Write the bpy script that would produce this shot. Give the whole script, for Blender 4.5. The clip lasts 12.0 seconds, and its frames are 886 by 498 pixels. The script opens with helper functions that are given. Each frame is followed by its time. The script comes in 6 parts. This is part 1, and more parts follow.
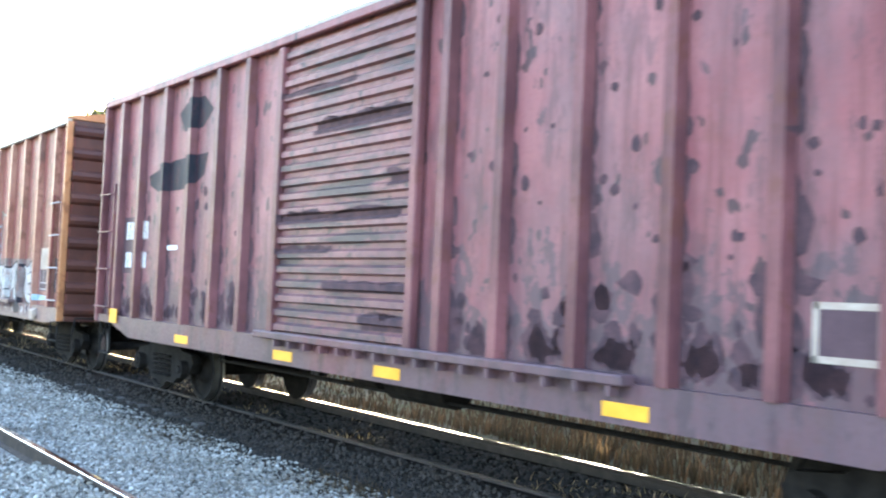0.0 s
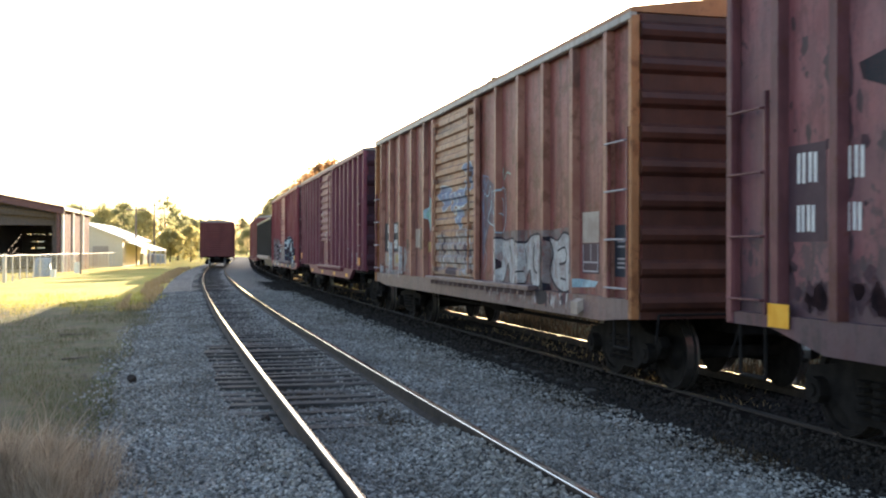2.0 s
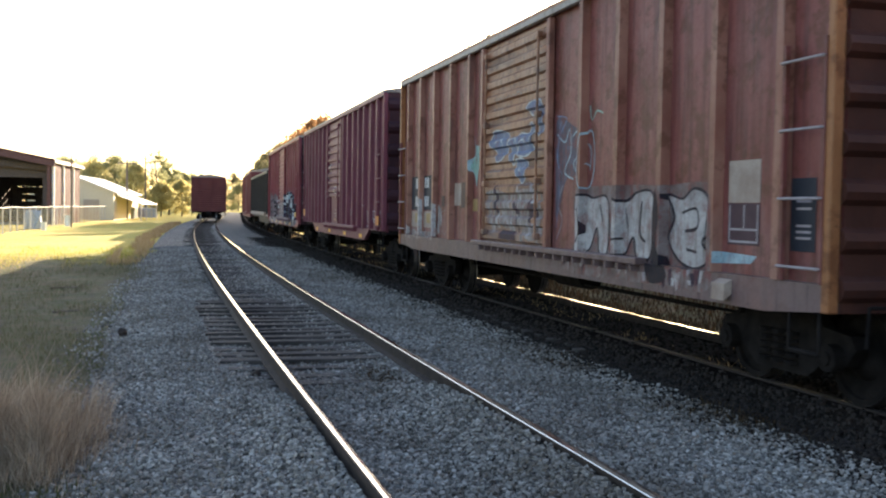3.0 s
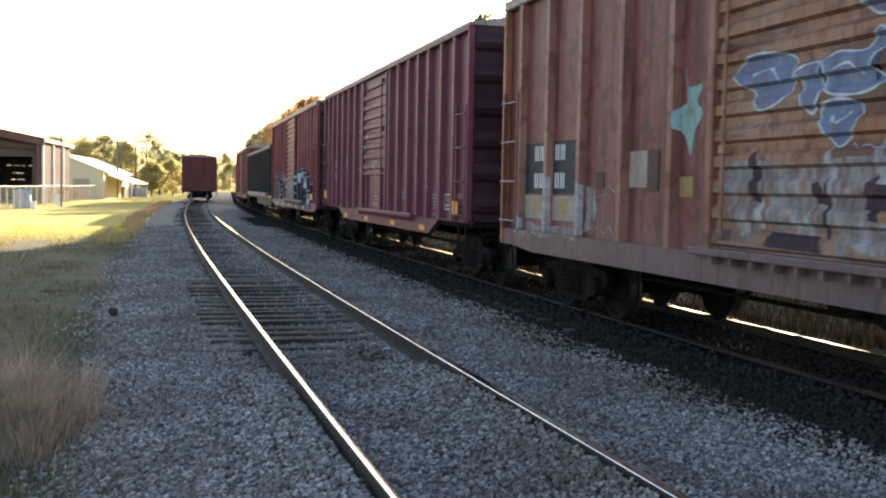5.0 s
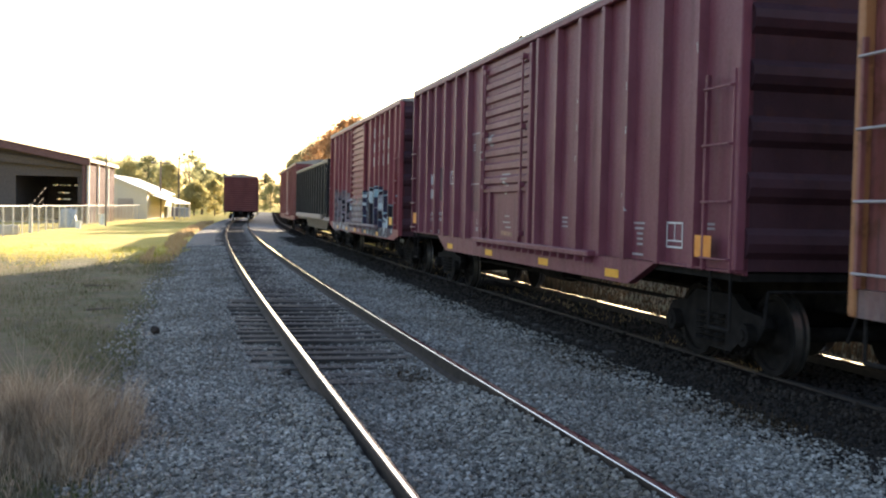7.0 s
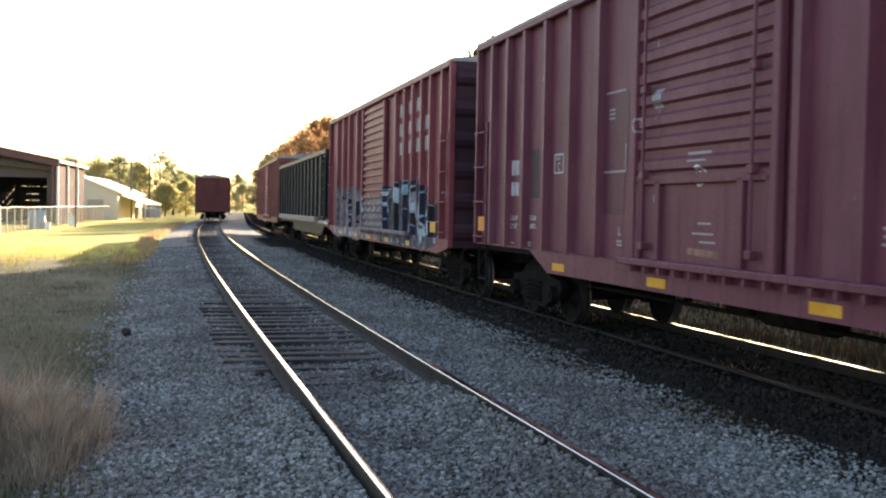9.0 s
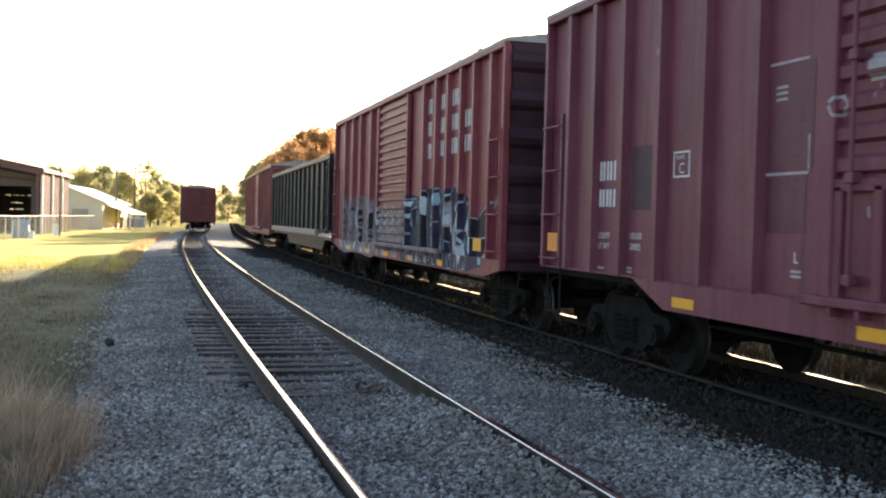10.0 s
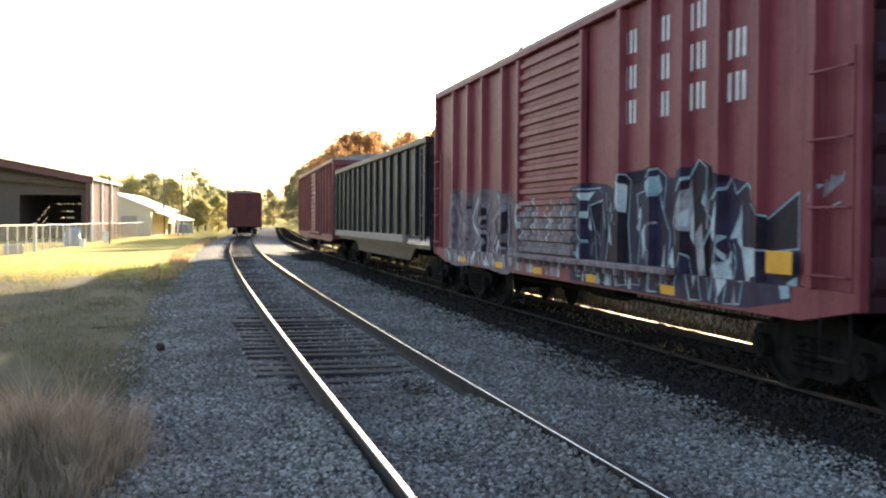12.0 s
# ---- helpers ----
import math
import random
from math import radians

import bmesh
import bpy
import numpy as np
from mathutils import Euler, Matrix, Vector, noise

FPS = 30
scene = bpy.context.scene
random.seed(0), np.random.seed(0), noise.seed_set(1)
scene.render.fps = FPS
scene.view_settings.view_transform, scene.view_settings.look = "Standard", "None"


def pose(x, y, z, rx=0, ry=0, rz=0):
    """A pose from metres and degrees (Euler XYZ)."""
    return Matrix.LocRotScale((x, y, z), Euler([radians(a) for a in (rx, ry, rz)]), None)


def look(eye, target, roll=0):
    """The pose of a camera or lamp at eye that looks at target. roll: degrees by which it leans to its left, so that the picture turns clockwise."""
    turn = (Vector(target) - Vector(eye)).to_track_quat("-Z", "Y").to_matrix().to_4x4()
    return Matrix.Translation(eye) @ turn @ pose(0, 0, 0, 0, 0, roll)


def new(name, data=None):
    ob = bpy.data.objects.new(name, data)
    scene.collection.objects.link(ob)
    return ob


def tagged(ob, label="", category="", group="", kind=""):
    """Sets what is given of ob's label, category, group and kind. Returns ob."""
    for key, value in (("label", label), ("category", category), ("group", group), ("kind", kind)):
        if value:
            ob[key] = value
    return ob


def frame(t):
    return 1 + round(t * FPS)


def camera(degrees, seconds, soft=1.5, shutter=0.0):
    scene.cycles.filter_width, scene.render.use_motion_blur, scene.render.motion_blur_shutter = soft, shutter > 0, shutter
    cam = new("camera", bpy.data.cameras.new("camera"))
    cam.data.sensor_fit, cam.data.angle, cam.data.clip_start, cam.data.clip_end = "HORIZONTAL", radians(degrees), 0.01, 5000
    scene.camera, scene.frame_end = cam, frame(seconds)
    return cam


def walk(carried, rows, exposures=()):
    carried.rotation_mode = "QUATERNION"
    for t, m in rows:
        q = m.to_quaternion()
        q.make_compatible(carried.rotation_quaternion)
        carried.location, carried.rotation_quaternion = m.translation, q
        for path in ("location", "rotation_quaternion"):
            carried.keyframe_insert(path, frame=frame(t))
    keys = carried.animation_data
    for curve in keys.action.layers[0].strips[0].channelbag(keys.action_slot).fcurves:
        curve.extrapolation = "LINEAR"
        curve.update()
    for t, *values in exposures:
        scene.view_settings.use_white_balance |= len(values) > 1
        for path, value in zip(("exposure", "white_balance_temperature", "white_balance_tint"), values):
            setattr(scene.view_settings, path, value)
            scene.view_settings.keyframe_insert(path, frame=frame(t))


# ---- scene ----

# ---- camera and its walk ----
RAIL = 0.17          # rail top above the ballast
EYE = 1.624 + RAIL
SPEED = 3.6275       # train, metres per second towards the camera
NEAR = 2.038         # centre line of the near track
FAR = NEAR + 4.562   # centre line of the train's track
BEND, BEND_START, BEND_END = 0.000701, 4.8, 118.0

PATH = [
    (0.0, -36.09, 2.37, -2.47), (0.2, -35.03, 2.2, -2.33), (0.5, -32.84, 1.62, -1.57), (0.8, -26.28, 1.1, -0.49),
    (1.0, -22.41, 0.18, -0.23), (1.5, -15.48, 0.29, -0.48), (2.0, -15.27, 0.07, -0.12), (2.5, -15.42, -0.9, 0.02),
    (3.0, -15.75, -2.23, -0.93), (5.0, -16.25, -3.31, -1.09), (5.5, -14.24, -0.83, -1.92), (6.0, -13.43, -2.52, -0.51),
    (6.5, -13.01, -2.46, -1.04), (7.0, -14.06, -2.21, -1.28), (9.0, -15.55, -2.2, -1.04), (9.5, -15.71, -1.96, -0.99),
    (10.0, -16.32, -1.51, -1.49), (10.5, -16.73, -1.95, -2.05), (11.0, -13.85, -3.27, -0.45), (11.5, -15.27, -2.28, -0.46),
    (12.0, -13.84, -1.54, -0.32)]
EXPOSURES = [(0.0, 4.42, 6000, 10), (0.2, 4.08, 6050, 10), (0.5, 3.56, 6150, 10), (0.8, 3.3, 6200, 10), (1.0, 3.12, 6300, 11), (1.5, 2.82, 6400, 13), (2.0, 2.43, 6500, 14), (2.6, 2.24, 6500, 15), (12.0, 2.24, 6500, 15)]


def eye_pose(yaw, pitch, lean):
    return pose(0, 0, EYE, 0, 0, yaw) @ pose(0, 0, 0, 90 + pitch) @ pose(0, 0, 0, 0, 0, -lean)


cam = camera(46.22, 12.0, soft=2.1, shutter=0.3)
walk(cam, [(t, eye_pose(a, b, c)) for t, a, b, c in PATH], EXPOSURES)

# ---- sky and sun ----
SUN_AZ, SUN_EL = 30.8, 14.2   # degrees to the right of the track, and up
world = bpy.data.worlds.new("sky")
scene.world = world
world.use_nodes = True
wn = world.node_tree.nodes
sky = wn.new("ShaderNodeTexSky")
sky.sky_type, sky.sun_disc = "NISHITA", False
sky.sun_elevation, sky.sun_rotation = radians(SUN_EL), radians(SUN_AZ)
sky.dust_density, sky.air_density = 1.6, 1.0
wn["Background"].inputs["Strength"].default_value = 0.095
world.node_tree.links.new(sky.outputs[0], wn["Background"].inputs["Color"])
sun = new("sun", bpy.data.lights.new("sun", "SUN"))
sun.data.energy, sun.data.angle, sun.data.color = 5.0, radians(0.6), (1.0, 0.83, 0.58)
az, el = radians(SUN_AZ), radians(SUN_EL)
sun.matrix_world = look((math.sin(az) * math.cos(el) * 50, math.cos(az) * math.cos(el) * 50, math.sin(el) * 50), (0, 0, 0))


# ---- materials ----
def nodes_of(name):
    m = bpy.data.materials.new(name)
    m.use_nodes = True
    nt = m.node_tree
    return m, nt, nt.nodes["Principled BSDF"]


def link(nt, a, b):
    nt.links.new(a, b)


def noise_node(nt, vec, scale, detail=4.0, rough=0.55, warp=0.0):
    n = nt.nodes.new("ShaderNodeTexNoise")
    n.inputs["Scale"].default_value, n.inputs["Detail"].default_value = scale, detail
    n.inputs["Roughness"].default_value, n.inputs["Distortion"].default_value = rough, warp
    link(nt, vec, n.inputs["Vector"])
    return n.outputs[0]


def ramp(nt, fac, a, b):
    r = nt.nodes.new("ShaderNodeMapRange")
    r.inputs[1].default_value, r.inputs[2].default_value = a, b
    link(nt, fac, r.inputs[0])
    return r.outputs[0]


def mix(nt, fac, a, b):
    m = nt.nodes.new("ShaderNodeMix")
    m.data_type = "RGBA"
    for sock, v in ((m.inputs[0], fac), (m.inputs[6], a), (m.inputs[7], b)):
        if isinstance(v, (int, float)):
            sock.default_value = v
        elif isinstance(v, tuple):
            sock.default_value = (*v, 1)
        else:
            link(nt, v, sock)
    return m.outputs[2]


def math_node(nt, op, a, b=0.0):
    m = nt.nodes.new("ShaderNodeMath")
    m.operation = op
    for sock, v in ((m.inputs[0], a), (m.inputs[1], b)):
        if isinstance(v, (int, float)):
            sock.default_value = v
        else:
            link(nt, v, sock)
    return m.outputs[0]


def mapped(nt, scale=(1, 1, 1), move=(0, 0, 0)):
    tc, mp = nt.nodes.new("ShaderNodeTexCoord"), nt.nodes.new("ShaderNodeMapping")
    mp.inputs["Scale"].default_value, mp.inputs["Location"].default_value = scale, move
    link(nt, tc.outputs["Object"], mp.inputs["Vector"])
    return mp.outputs[0]


def bump(nt, bsdf, height, strength=0.3, dist=0.01):
    b = nt.nodes.new("ShaderNodeBump")
    b.inputs["Strength"].default_value, b.inputs["Distance"].default_value = strength, dist
    link(nt, height, b.inputs["Height"])
    link(nt, b.outputs[0], bsdf.inputs["Normal"])


def plain(name, a, b, rough=0.7, metal=0.0, scale=6.0, grain=60.0, strength=0.25, dist=0.006, shine=0.25):
    """A surface between two colours, blotched at one scale and grained at another."""
    m, nt, bs = nodes_of(name)
    v = mapped(nt)
    f = ramp(nt, noise_node(nt, v, scale, 5), 0.35, 0.65)
    g = noise_node(nt, v, grain, 3)
    c = mix(nt, f, a, b)
    c = mix(nt, math_node(nt, "MULTIPLY", ramp(nt, g, 0.45, 0.8), 0.35), c, tuple(x * 0.6 for x in a))
    link(nt, c, bs.inputs["Base Color"])
    bs.inputs["Roughness"].default_value, bs.inputs["Metallic"].default_value = rough, metal
    bs.inputs["Specular IOR Level"].default_value = shine
    bump(nt, bs, g, strength, dist)
    return m


def speckled(name, colours, rough=0.9, islands=True, dirt=0.0):
    """Pieces that each take a shade of their own."""
    m, nt, bs = nodes_of(name)
    if islands:
        rnd = nt.nodes.new("ShaderNodeNewGeometry").outputs["Random Per Island"]
    else:
        rnd = nt.nodes.new("ShaderNodeObjectInfo").outputs["Random"]
    r = nt.nodes.new("ShaderNodeValToRGB")
    while len(r.color_ramp.elements) < len(colours):
        r.color_ramp.elements.new(0.5)
    for i, c in enumerate(colours):
        r.color_ramp.elements[i].position = i / (len(colours) - 1)
        r.color_ramp.elements[i].color = (*c, 1)
    link(nt, rnd, r.inputs[0])
    g = noise_node(nt, mapped(nt), 35, 3)
    c = mix(nt, math_node(nt, "MULTIPLY", g, 0.35), r.outputs[0], (0.03, 0.028, 0.025))
    if dirt:
        big = noise_node(nt, mapped(nt), 0.55, 6, 0.65)
        c = mix(nt, math_node(nt, "MULTIPLY", ramp(nt, big, 0.44, 0.66), dirt), c, (0.095, 0.075, 0.058))
    link(nt, c, bs.inputs["Base Color"])
    bs.inputs["Roughness"].default_value = rough
    bs.inputs["Specular IOR Level"].default_value = 0.12
    return m


def paint(name, base, worn, rust=(0.10, 0.035, 0.018), patchy=0.5, spots=0.0, gloss=0.55, seed=0.0, bands=0.0, peel_gain=0.17, grime=0.55, chalk=0.0, soot=0.0):
    """Old railway paint on steel in the car's own space: faded blotches, rust, and streaks running down."""
    m, nt, bs = nodes_of(name)
    v = mapped(nt, (1, 1, 1), (seed, seed * 1.7, seed * 0.3))
    streak = noise_node(nt, mapped(nt, (1.5, 5.0, 0.35), (seed, 0, 0)), 1.6, 5, 0.6)
    blotch = noise_node(nt, v, 1.1, 6, 0.6)
    fine = noise_node(nt, v, 28, 4)
    c = mix(nt, ramp(nt, blotch, 0.35, 0.68), base, worn)
    c = mix(nt, math_node(nt, "MULTIPLY", ramp(nt, streak, 0.48, 0.70), grime), c, tuple(x * 0.45 for x in base))
    flecks = ramp(nt, noise_node(nt, v, 3.2, 7, 0.72), 0.60 - 0.10 * patchy, 0.68 - 0.10 * patchy)
    c = mix(nt, math_node(nt, "MULTIPLY", flecks, 0.75 * patchy), c, rust)
    if bands:
        bn = noise_node(nt, mapped(nt, (0.4, 0.45, 3.2), (seed, 1, 2)), 1.6, 6, 0.65)
        c = mix(nt, math_node(nt, "MULTIPLY", ramp(nt, bn, 0.50, 0.60), bands), c, (0.045, 0.032, 0.038))
    if spots:
        vo = noise_node(nt, mapped(nt, (1, 1.3, 0.9), (seed + 3, 2, 1)), 4.6, 2, 0.45)
        c = mix(nt, math_node(nt, "MULTIPLY", ramp(nt, vo, 0.655, 0.675), 0.85), c, (0.034, 0.022, 0.027))
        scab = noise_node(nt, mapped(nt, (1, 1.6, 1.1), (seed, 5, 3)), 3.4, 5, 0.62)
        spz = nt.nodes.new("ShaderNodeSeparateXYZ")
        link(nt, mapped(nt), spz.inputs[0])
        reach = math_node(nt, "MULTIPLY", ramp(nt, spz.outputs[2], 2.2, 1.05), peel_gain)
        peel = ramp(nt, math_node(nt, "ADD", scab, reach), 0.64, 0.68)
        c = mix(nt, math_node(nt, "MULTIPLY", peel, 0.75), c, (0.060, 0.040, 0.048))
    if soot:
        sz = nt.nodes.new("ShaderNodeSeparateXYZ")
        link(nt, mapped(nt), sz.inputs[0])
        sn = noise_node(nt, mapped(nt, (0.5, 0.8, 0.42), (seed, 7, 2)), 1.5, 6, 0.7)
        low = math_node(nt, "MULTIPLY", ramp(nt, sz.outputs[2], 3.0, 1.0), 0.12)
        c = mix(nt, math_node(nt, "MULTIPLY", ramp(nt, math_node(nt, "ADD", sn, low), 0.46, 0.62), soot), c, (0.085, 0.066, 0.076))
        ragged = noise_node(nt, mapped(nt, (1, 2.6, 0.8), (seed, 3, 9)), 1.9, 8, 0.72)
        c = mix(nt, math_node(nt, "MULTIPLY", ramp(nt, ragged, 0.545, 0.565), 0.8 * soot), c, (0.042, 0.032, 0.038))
    if chalk:
        cz = nt.nodes.new("ShaderNodeSeparateXYZ")
        link(nt, mapped(nt), cz.inputs[0])
        cn = noise_node(nt, mapped(nt, (1, 1.4, 0.5), (seed, 2, 6)), 2.2, 6, 0.68)
        low = math_node(nt, "MULTIPLY", ramp(nt, cz.outputs[2], 2.1, 0.9), 0.30)
        c = mix(nt, math_node(nt, "MULTIPLY", ramp(nt, math_node(nt, "ADD", cn, low), 0.60, 0.76), chalk), c, (0.30, 0.245, 0.235))
        drip = noise_node(nt, mapped(nt, (1, 9.0, 0.5), (seed, 4, 1)), 1.3, 4, 0.6)
        c = mix(nt, math_node(nt, "MULTIPLY", ramp(nt, drip, 0.56, 0.66), 0.55), c, (0.055, 0.035, 0.035))
    c = mix(nt, math_node(nt, "MULTIPLY", ramp(nt, fine, 0.5, 0.8), 0.3), c, tuple(x * 0.5 for x in worn))
    link(nt, c, bs.inputs["Base Color"])
    link(nt, ramp(nt, fine, -1.0 + gloss, 1.0 + gloss), bs.inputs["Roughness"])
    bs.inputs["Specular IOR Level"].default_value = 0.2
    dent = noise_node(nt, v, 1.9, 2)
    bump(nt, bs, math_node(nt, "ADD", dent, math_node(nt, "MULTIPLY", fine, 0.12)), 0.5, 0.03)
    return m


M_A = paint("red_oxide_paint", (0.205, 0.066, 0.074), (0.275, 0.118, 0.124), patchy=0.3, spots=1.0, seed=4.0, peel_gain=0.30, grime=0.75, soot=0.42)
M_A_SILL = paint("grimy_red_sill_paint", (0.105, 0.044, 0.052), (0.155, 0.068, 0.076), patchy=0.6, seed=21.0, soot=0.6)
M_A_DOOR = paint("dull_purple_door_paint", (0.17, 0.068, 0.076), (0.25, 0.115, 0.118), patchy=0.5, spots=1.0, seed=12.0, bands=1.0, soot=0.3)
M_A_POST = paint("red_oxide_post_paint", (0.085, 0.033, 0.039), (0.20, 0.075, 0.08), patchy=0.6, seed=9.0)
M_B = paint("brown_weathered_paint", (0.200, 0.060, 0.053), (0.255, 0.090, 0.083), patchy=0.9, grime=0.85, chalk=0.16, seed=1.3)
M_B_DOOR = paint("ochre_door_paint", (0.31, 0.130, 0.066), (0.37, 0.225, 0.155), patchy=0.8, chalk=0.35, bands=0.55, seed=2.2)
# Brown car's ends: the shade between the cars is put into this colour.
M_END_SHADED = paint("shaded_brown_end", (0.045, 0.020, 0.018), (0.095, 0.038, 0.028), patchy=0.4, seed=15.0)
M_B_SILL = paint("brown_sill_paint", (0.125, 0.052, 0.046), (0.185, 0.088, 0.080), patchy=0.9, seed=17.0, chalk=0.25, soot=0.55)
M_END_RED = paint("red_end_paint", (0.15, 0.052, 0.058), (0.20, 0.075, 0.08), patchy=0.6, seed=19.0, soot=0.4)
# Near-black maroon, much darker than the sides of those cars.
M_END_DARK = paint("near_black_end_paint", (0.038, 0.017, 0.024), (0.062, 0.026, 0.034), patchy=0.3, seed=13.0)
M_B_POST = paint("tan_post_paint", (0.24, 0.088, 0.064), (0.36, 0.18, 0.13), patchy=0.8, seed=14.0, chalk=0.12)
M_C = paint("maroon_paint", (0.158, 0.043, 0.062), (0.190, 0.062, 0.083), patchy=0.2, seed=6.0, gloss=0.5)
M_C_DIM = paint("repainted_maroon_panel", (0.112, 0.036, 0.052), (0.140, 0.048, 0.066), patchy=0.2, seed=23.0)
M_D = paint("dark_red_paint", (0.205, 0.043, 0.054), (0.25, 0.066, 0.078), patchy=0.2, seed=7.7)
M_E = paint("black_hopper_paint", (0.018, 0.020, 0.023), (0.036, 0.037, 0.040), patchy=0.2, seed=3.1)
M_F = paint("orange_red_paint", (0.185, 0.052, 0.050), (0.235, 0.078, 0.070), patchy=0.2, seed=5.5)
M_W = paint("wagon_red_paint", (0.125, 0.038, 0.038), (0.155, 0.050, 0.048), patchy=0.2, seed=8.5)
M_ROOF = paint("galvanised_roof", (0.30, 0.27, 0.25), (0.38, 0.34, 0.31), patchy=0.4, seed=2.9)
M_END_B = paint("orange_end_paint", (0.31, 0.125, 0.052), (0.38, 0.175, 0.08), patchy=0.8, seed=11.0)
M_RUNNING = plain("black_running_gear", (0.010, 0.009, 0.009), (0.022, 0.019, 0.018), 0.85, 0.0, shine=0.06)
M_TREAD = plain("worn_wheel_steel", (0.20, 0.18, 0.17), (0.30, 0.28, 0.26), 0.35, 0.9)
M_STEEL = plain("polished_rail_steel", (0.55, 0.53, 0.50), (0.68, 0.66, 0.63), 0.10, 1.0, 2.0, 120, 0.05, 0.0006)
# Rail top coloured near-black for the shade and dark reflection under the cars.
M_RAIL_SHADED = plain("shaded_rail_top", (0.012, 0.011, 0.010), (0.024, 0.020, 0.018), 0.9, 0.0, 2.0, 90, 0.1, 0.001)
M_RUST = plain("rusty_rail_side", (0.028, 0.022, 0.019), (0.052, 0.037, 0.030), 0.85)
M_TIE = plain("creosoted_tie", (0.040, 0.036, 0.034), (0.095, 0.085, 0.078), 0.9, 0, 4, 50, 0.6, 0.01)
M_STONE = speckled("ballast_stone", [(0.12, 0.114, 0.104), (0.25, 0.237, 0.217), (0.35, 0.332, 0.302), (0.56, 0.533, 0.49), (0.23, 0.188, 0.15)], dirt=0.6)
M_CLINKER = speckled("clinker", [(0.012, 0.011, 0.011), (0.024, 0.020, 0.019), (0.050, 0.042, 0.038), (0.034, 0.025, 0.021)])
M_YELLOW = plain("yellow_reflector", (0.72, 0.32, 0.02), (0.80, 0.40, 0.04), 0.4, 0, 5, 90, 0.05)
M_ORANGE = plain("orange_placard", (0.66, 0.22, 0.03), (0.74, 0.28, 0.05), 0.5, 0, 8, 90, 0.05)
M_WHITE = plain("white_stencil", (0.60, 0.58, 0.57), (0.74, 0.72, 0.70), 0.6, 0, 9, 70, 0.05)
M_FAINT = plain("faint_stencil", (0.30, 0.26, 0.27), (0.40, 0.36, 0.37), 0.6, 0, 9, 70, 0.05)
M_PALE = plain("faded_pale_patch", (0.30, 0.225, 0.185), (0.42, 0.345, 0.29), 0.7, 0, 5, 60, 0.05)
M_NAVY = plain("dark_blue_panel", (0.020, 0.024, 0.036), (0.032, 0.036, 0.048), 0.6, 0, 6, 60, 0.05)
M_TEAL = plain("dark_teal_patch", (0.060, 0.032, 0.042), (0.078, 0.042, 0.052), 0.6, 0, 6, 60, 0.05)
M_GALV = plain("galvanised_pipe", (0.48, 0.47, 0.45), (0.58, 0.57, 0.55), 0.5, 0.4)
M_BARN = plain("maroon_sheet_metal", (0.125, 0.060, 0.058), (0.165, 0.085, 0.080), 0.7)
M_TAN = plain("tan_sheet_metal", (0.42, 0.35, 0.28), (0.50, 0.42, 0.34), 0.6)
M_DUN = plain("dun_sheet_metal", (0.092, 0.070, 0.063), (0.125, 0.096, 0.086), 0.7)
M_DARK = plain("dark_interior", (0.085, 0.072, 0.070), (0.13, 0.11, 0.105), 0.9)
M_TRIM = plain("white_trim", (0.76, 0.75, 0.72), (0.84, 0.83, 0.80), 0.5)
M_CREAM = plain("cream_wall", (0.68, 0.60, 0.44), (0.76, 0.68, 0.52), 0.7)
M_CONC = plain("pale_concrete", (0.42, 0.40, 0.37), (0.52, 0.50, 0.46), 0.9)
M_POLE = plain("weathered_pole", (0.12, 0.095, 0.075), (0.19, 0.155, 0.12), 0.9)
M_BARK = plain("bark", (0.085, 0.065, 0.05), (0.15, 0.12, 0.095), 0.95, 0, 3, 30, 0.6, 0.03)
M_TARP = plain("blue_grey_tarpaulin", (0.30, 0.35, 0.42), (0.42, 0.47, 0.53), 0.5)
M_WOODBIT = plain("old_wood", (0.10, 0.08, 0.06), (0.17, 0.14, 0.11), 0.9)


def leafy(name, colours):
    m = speckled(name, colours, 0.7)
    nt = m.node_tree
    bs = nt.nodes["Principled BSDF"]
    tr = nt.nodes.new("ShaderNodeBsdfTranslucent")
    mx = nt.nodes.new("ShaderNodeMixShader")
    mx.inputs[0].default_value = 0.6
    link(nt, bs.inputs["Base Color"].links[0].from_socket, tr.inputs["Color"])
    link(nt, bs.outputs[0], mx.inputs[1])
    link(nt, tr.outputs[0], mx.inputs[2])
    link(nt, mx.outputs[0], nt.nodes["Material Output"].inputs[0])
    return m


def sprayed(name, a, b, under, wear=0.5, streaks=0.4):
    """Old spray paint, flaked and streaked so that the car's own paint shows through."""
    m, nt, bs = nodes_of(name)
    v = mapped(nt)
    c = mix(nt, ramp(nt, noise_node(nt, v, 5, 5), 0.35, 0.65), a, b)
    drip = noise_node(nt, mapped(nt, (1, 11.0, 0.8)), 1.6, 5, 0.65)
    c = mix(nt, math_node(nt, "MULTIPLY", ramp(nt, drip, 0.50, 0.68), streaks), c, tuple(q * 0.35 for q in under))
    flake = noise_node(nt, mapped(nt, (1, 1.4, 0.8)), 6.5, 8, 0.74)
    c = mix(nt, math_node(nt, "MULTIPLY", ramp(nt, flake, 0.50, 0.60), wear), c, under)
    speck = noise_node(nt, v, 38, 4, 0.7)
    c = mix(nt, math_node(nt, "MULTIPLY", ramp(nt, speck, 0.52, 0.66), 0.35), c, tuple(q * 0.4 for q in under))
    link(nt, c, bs.inputs["Base Color"])
    bs.inputs["Roughness"].default_value = 0.62
    bs.inputs["Specular IOR Level"].default_value = 0.25
    bump(nt, bs, speck, 0.15, 0.004)
    return m


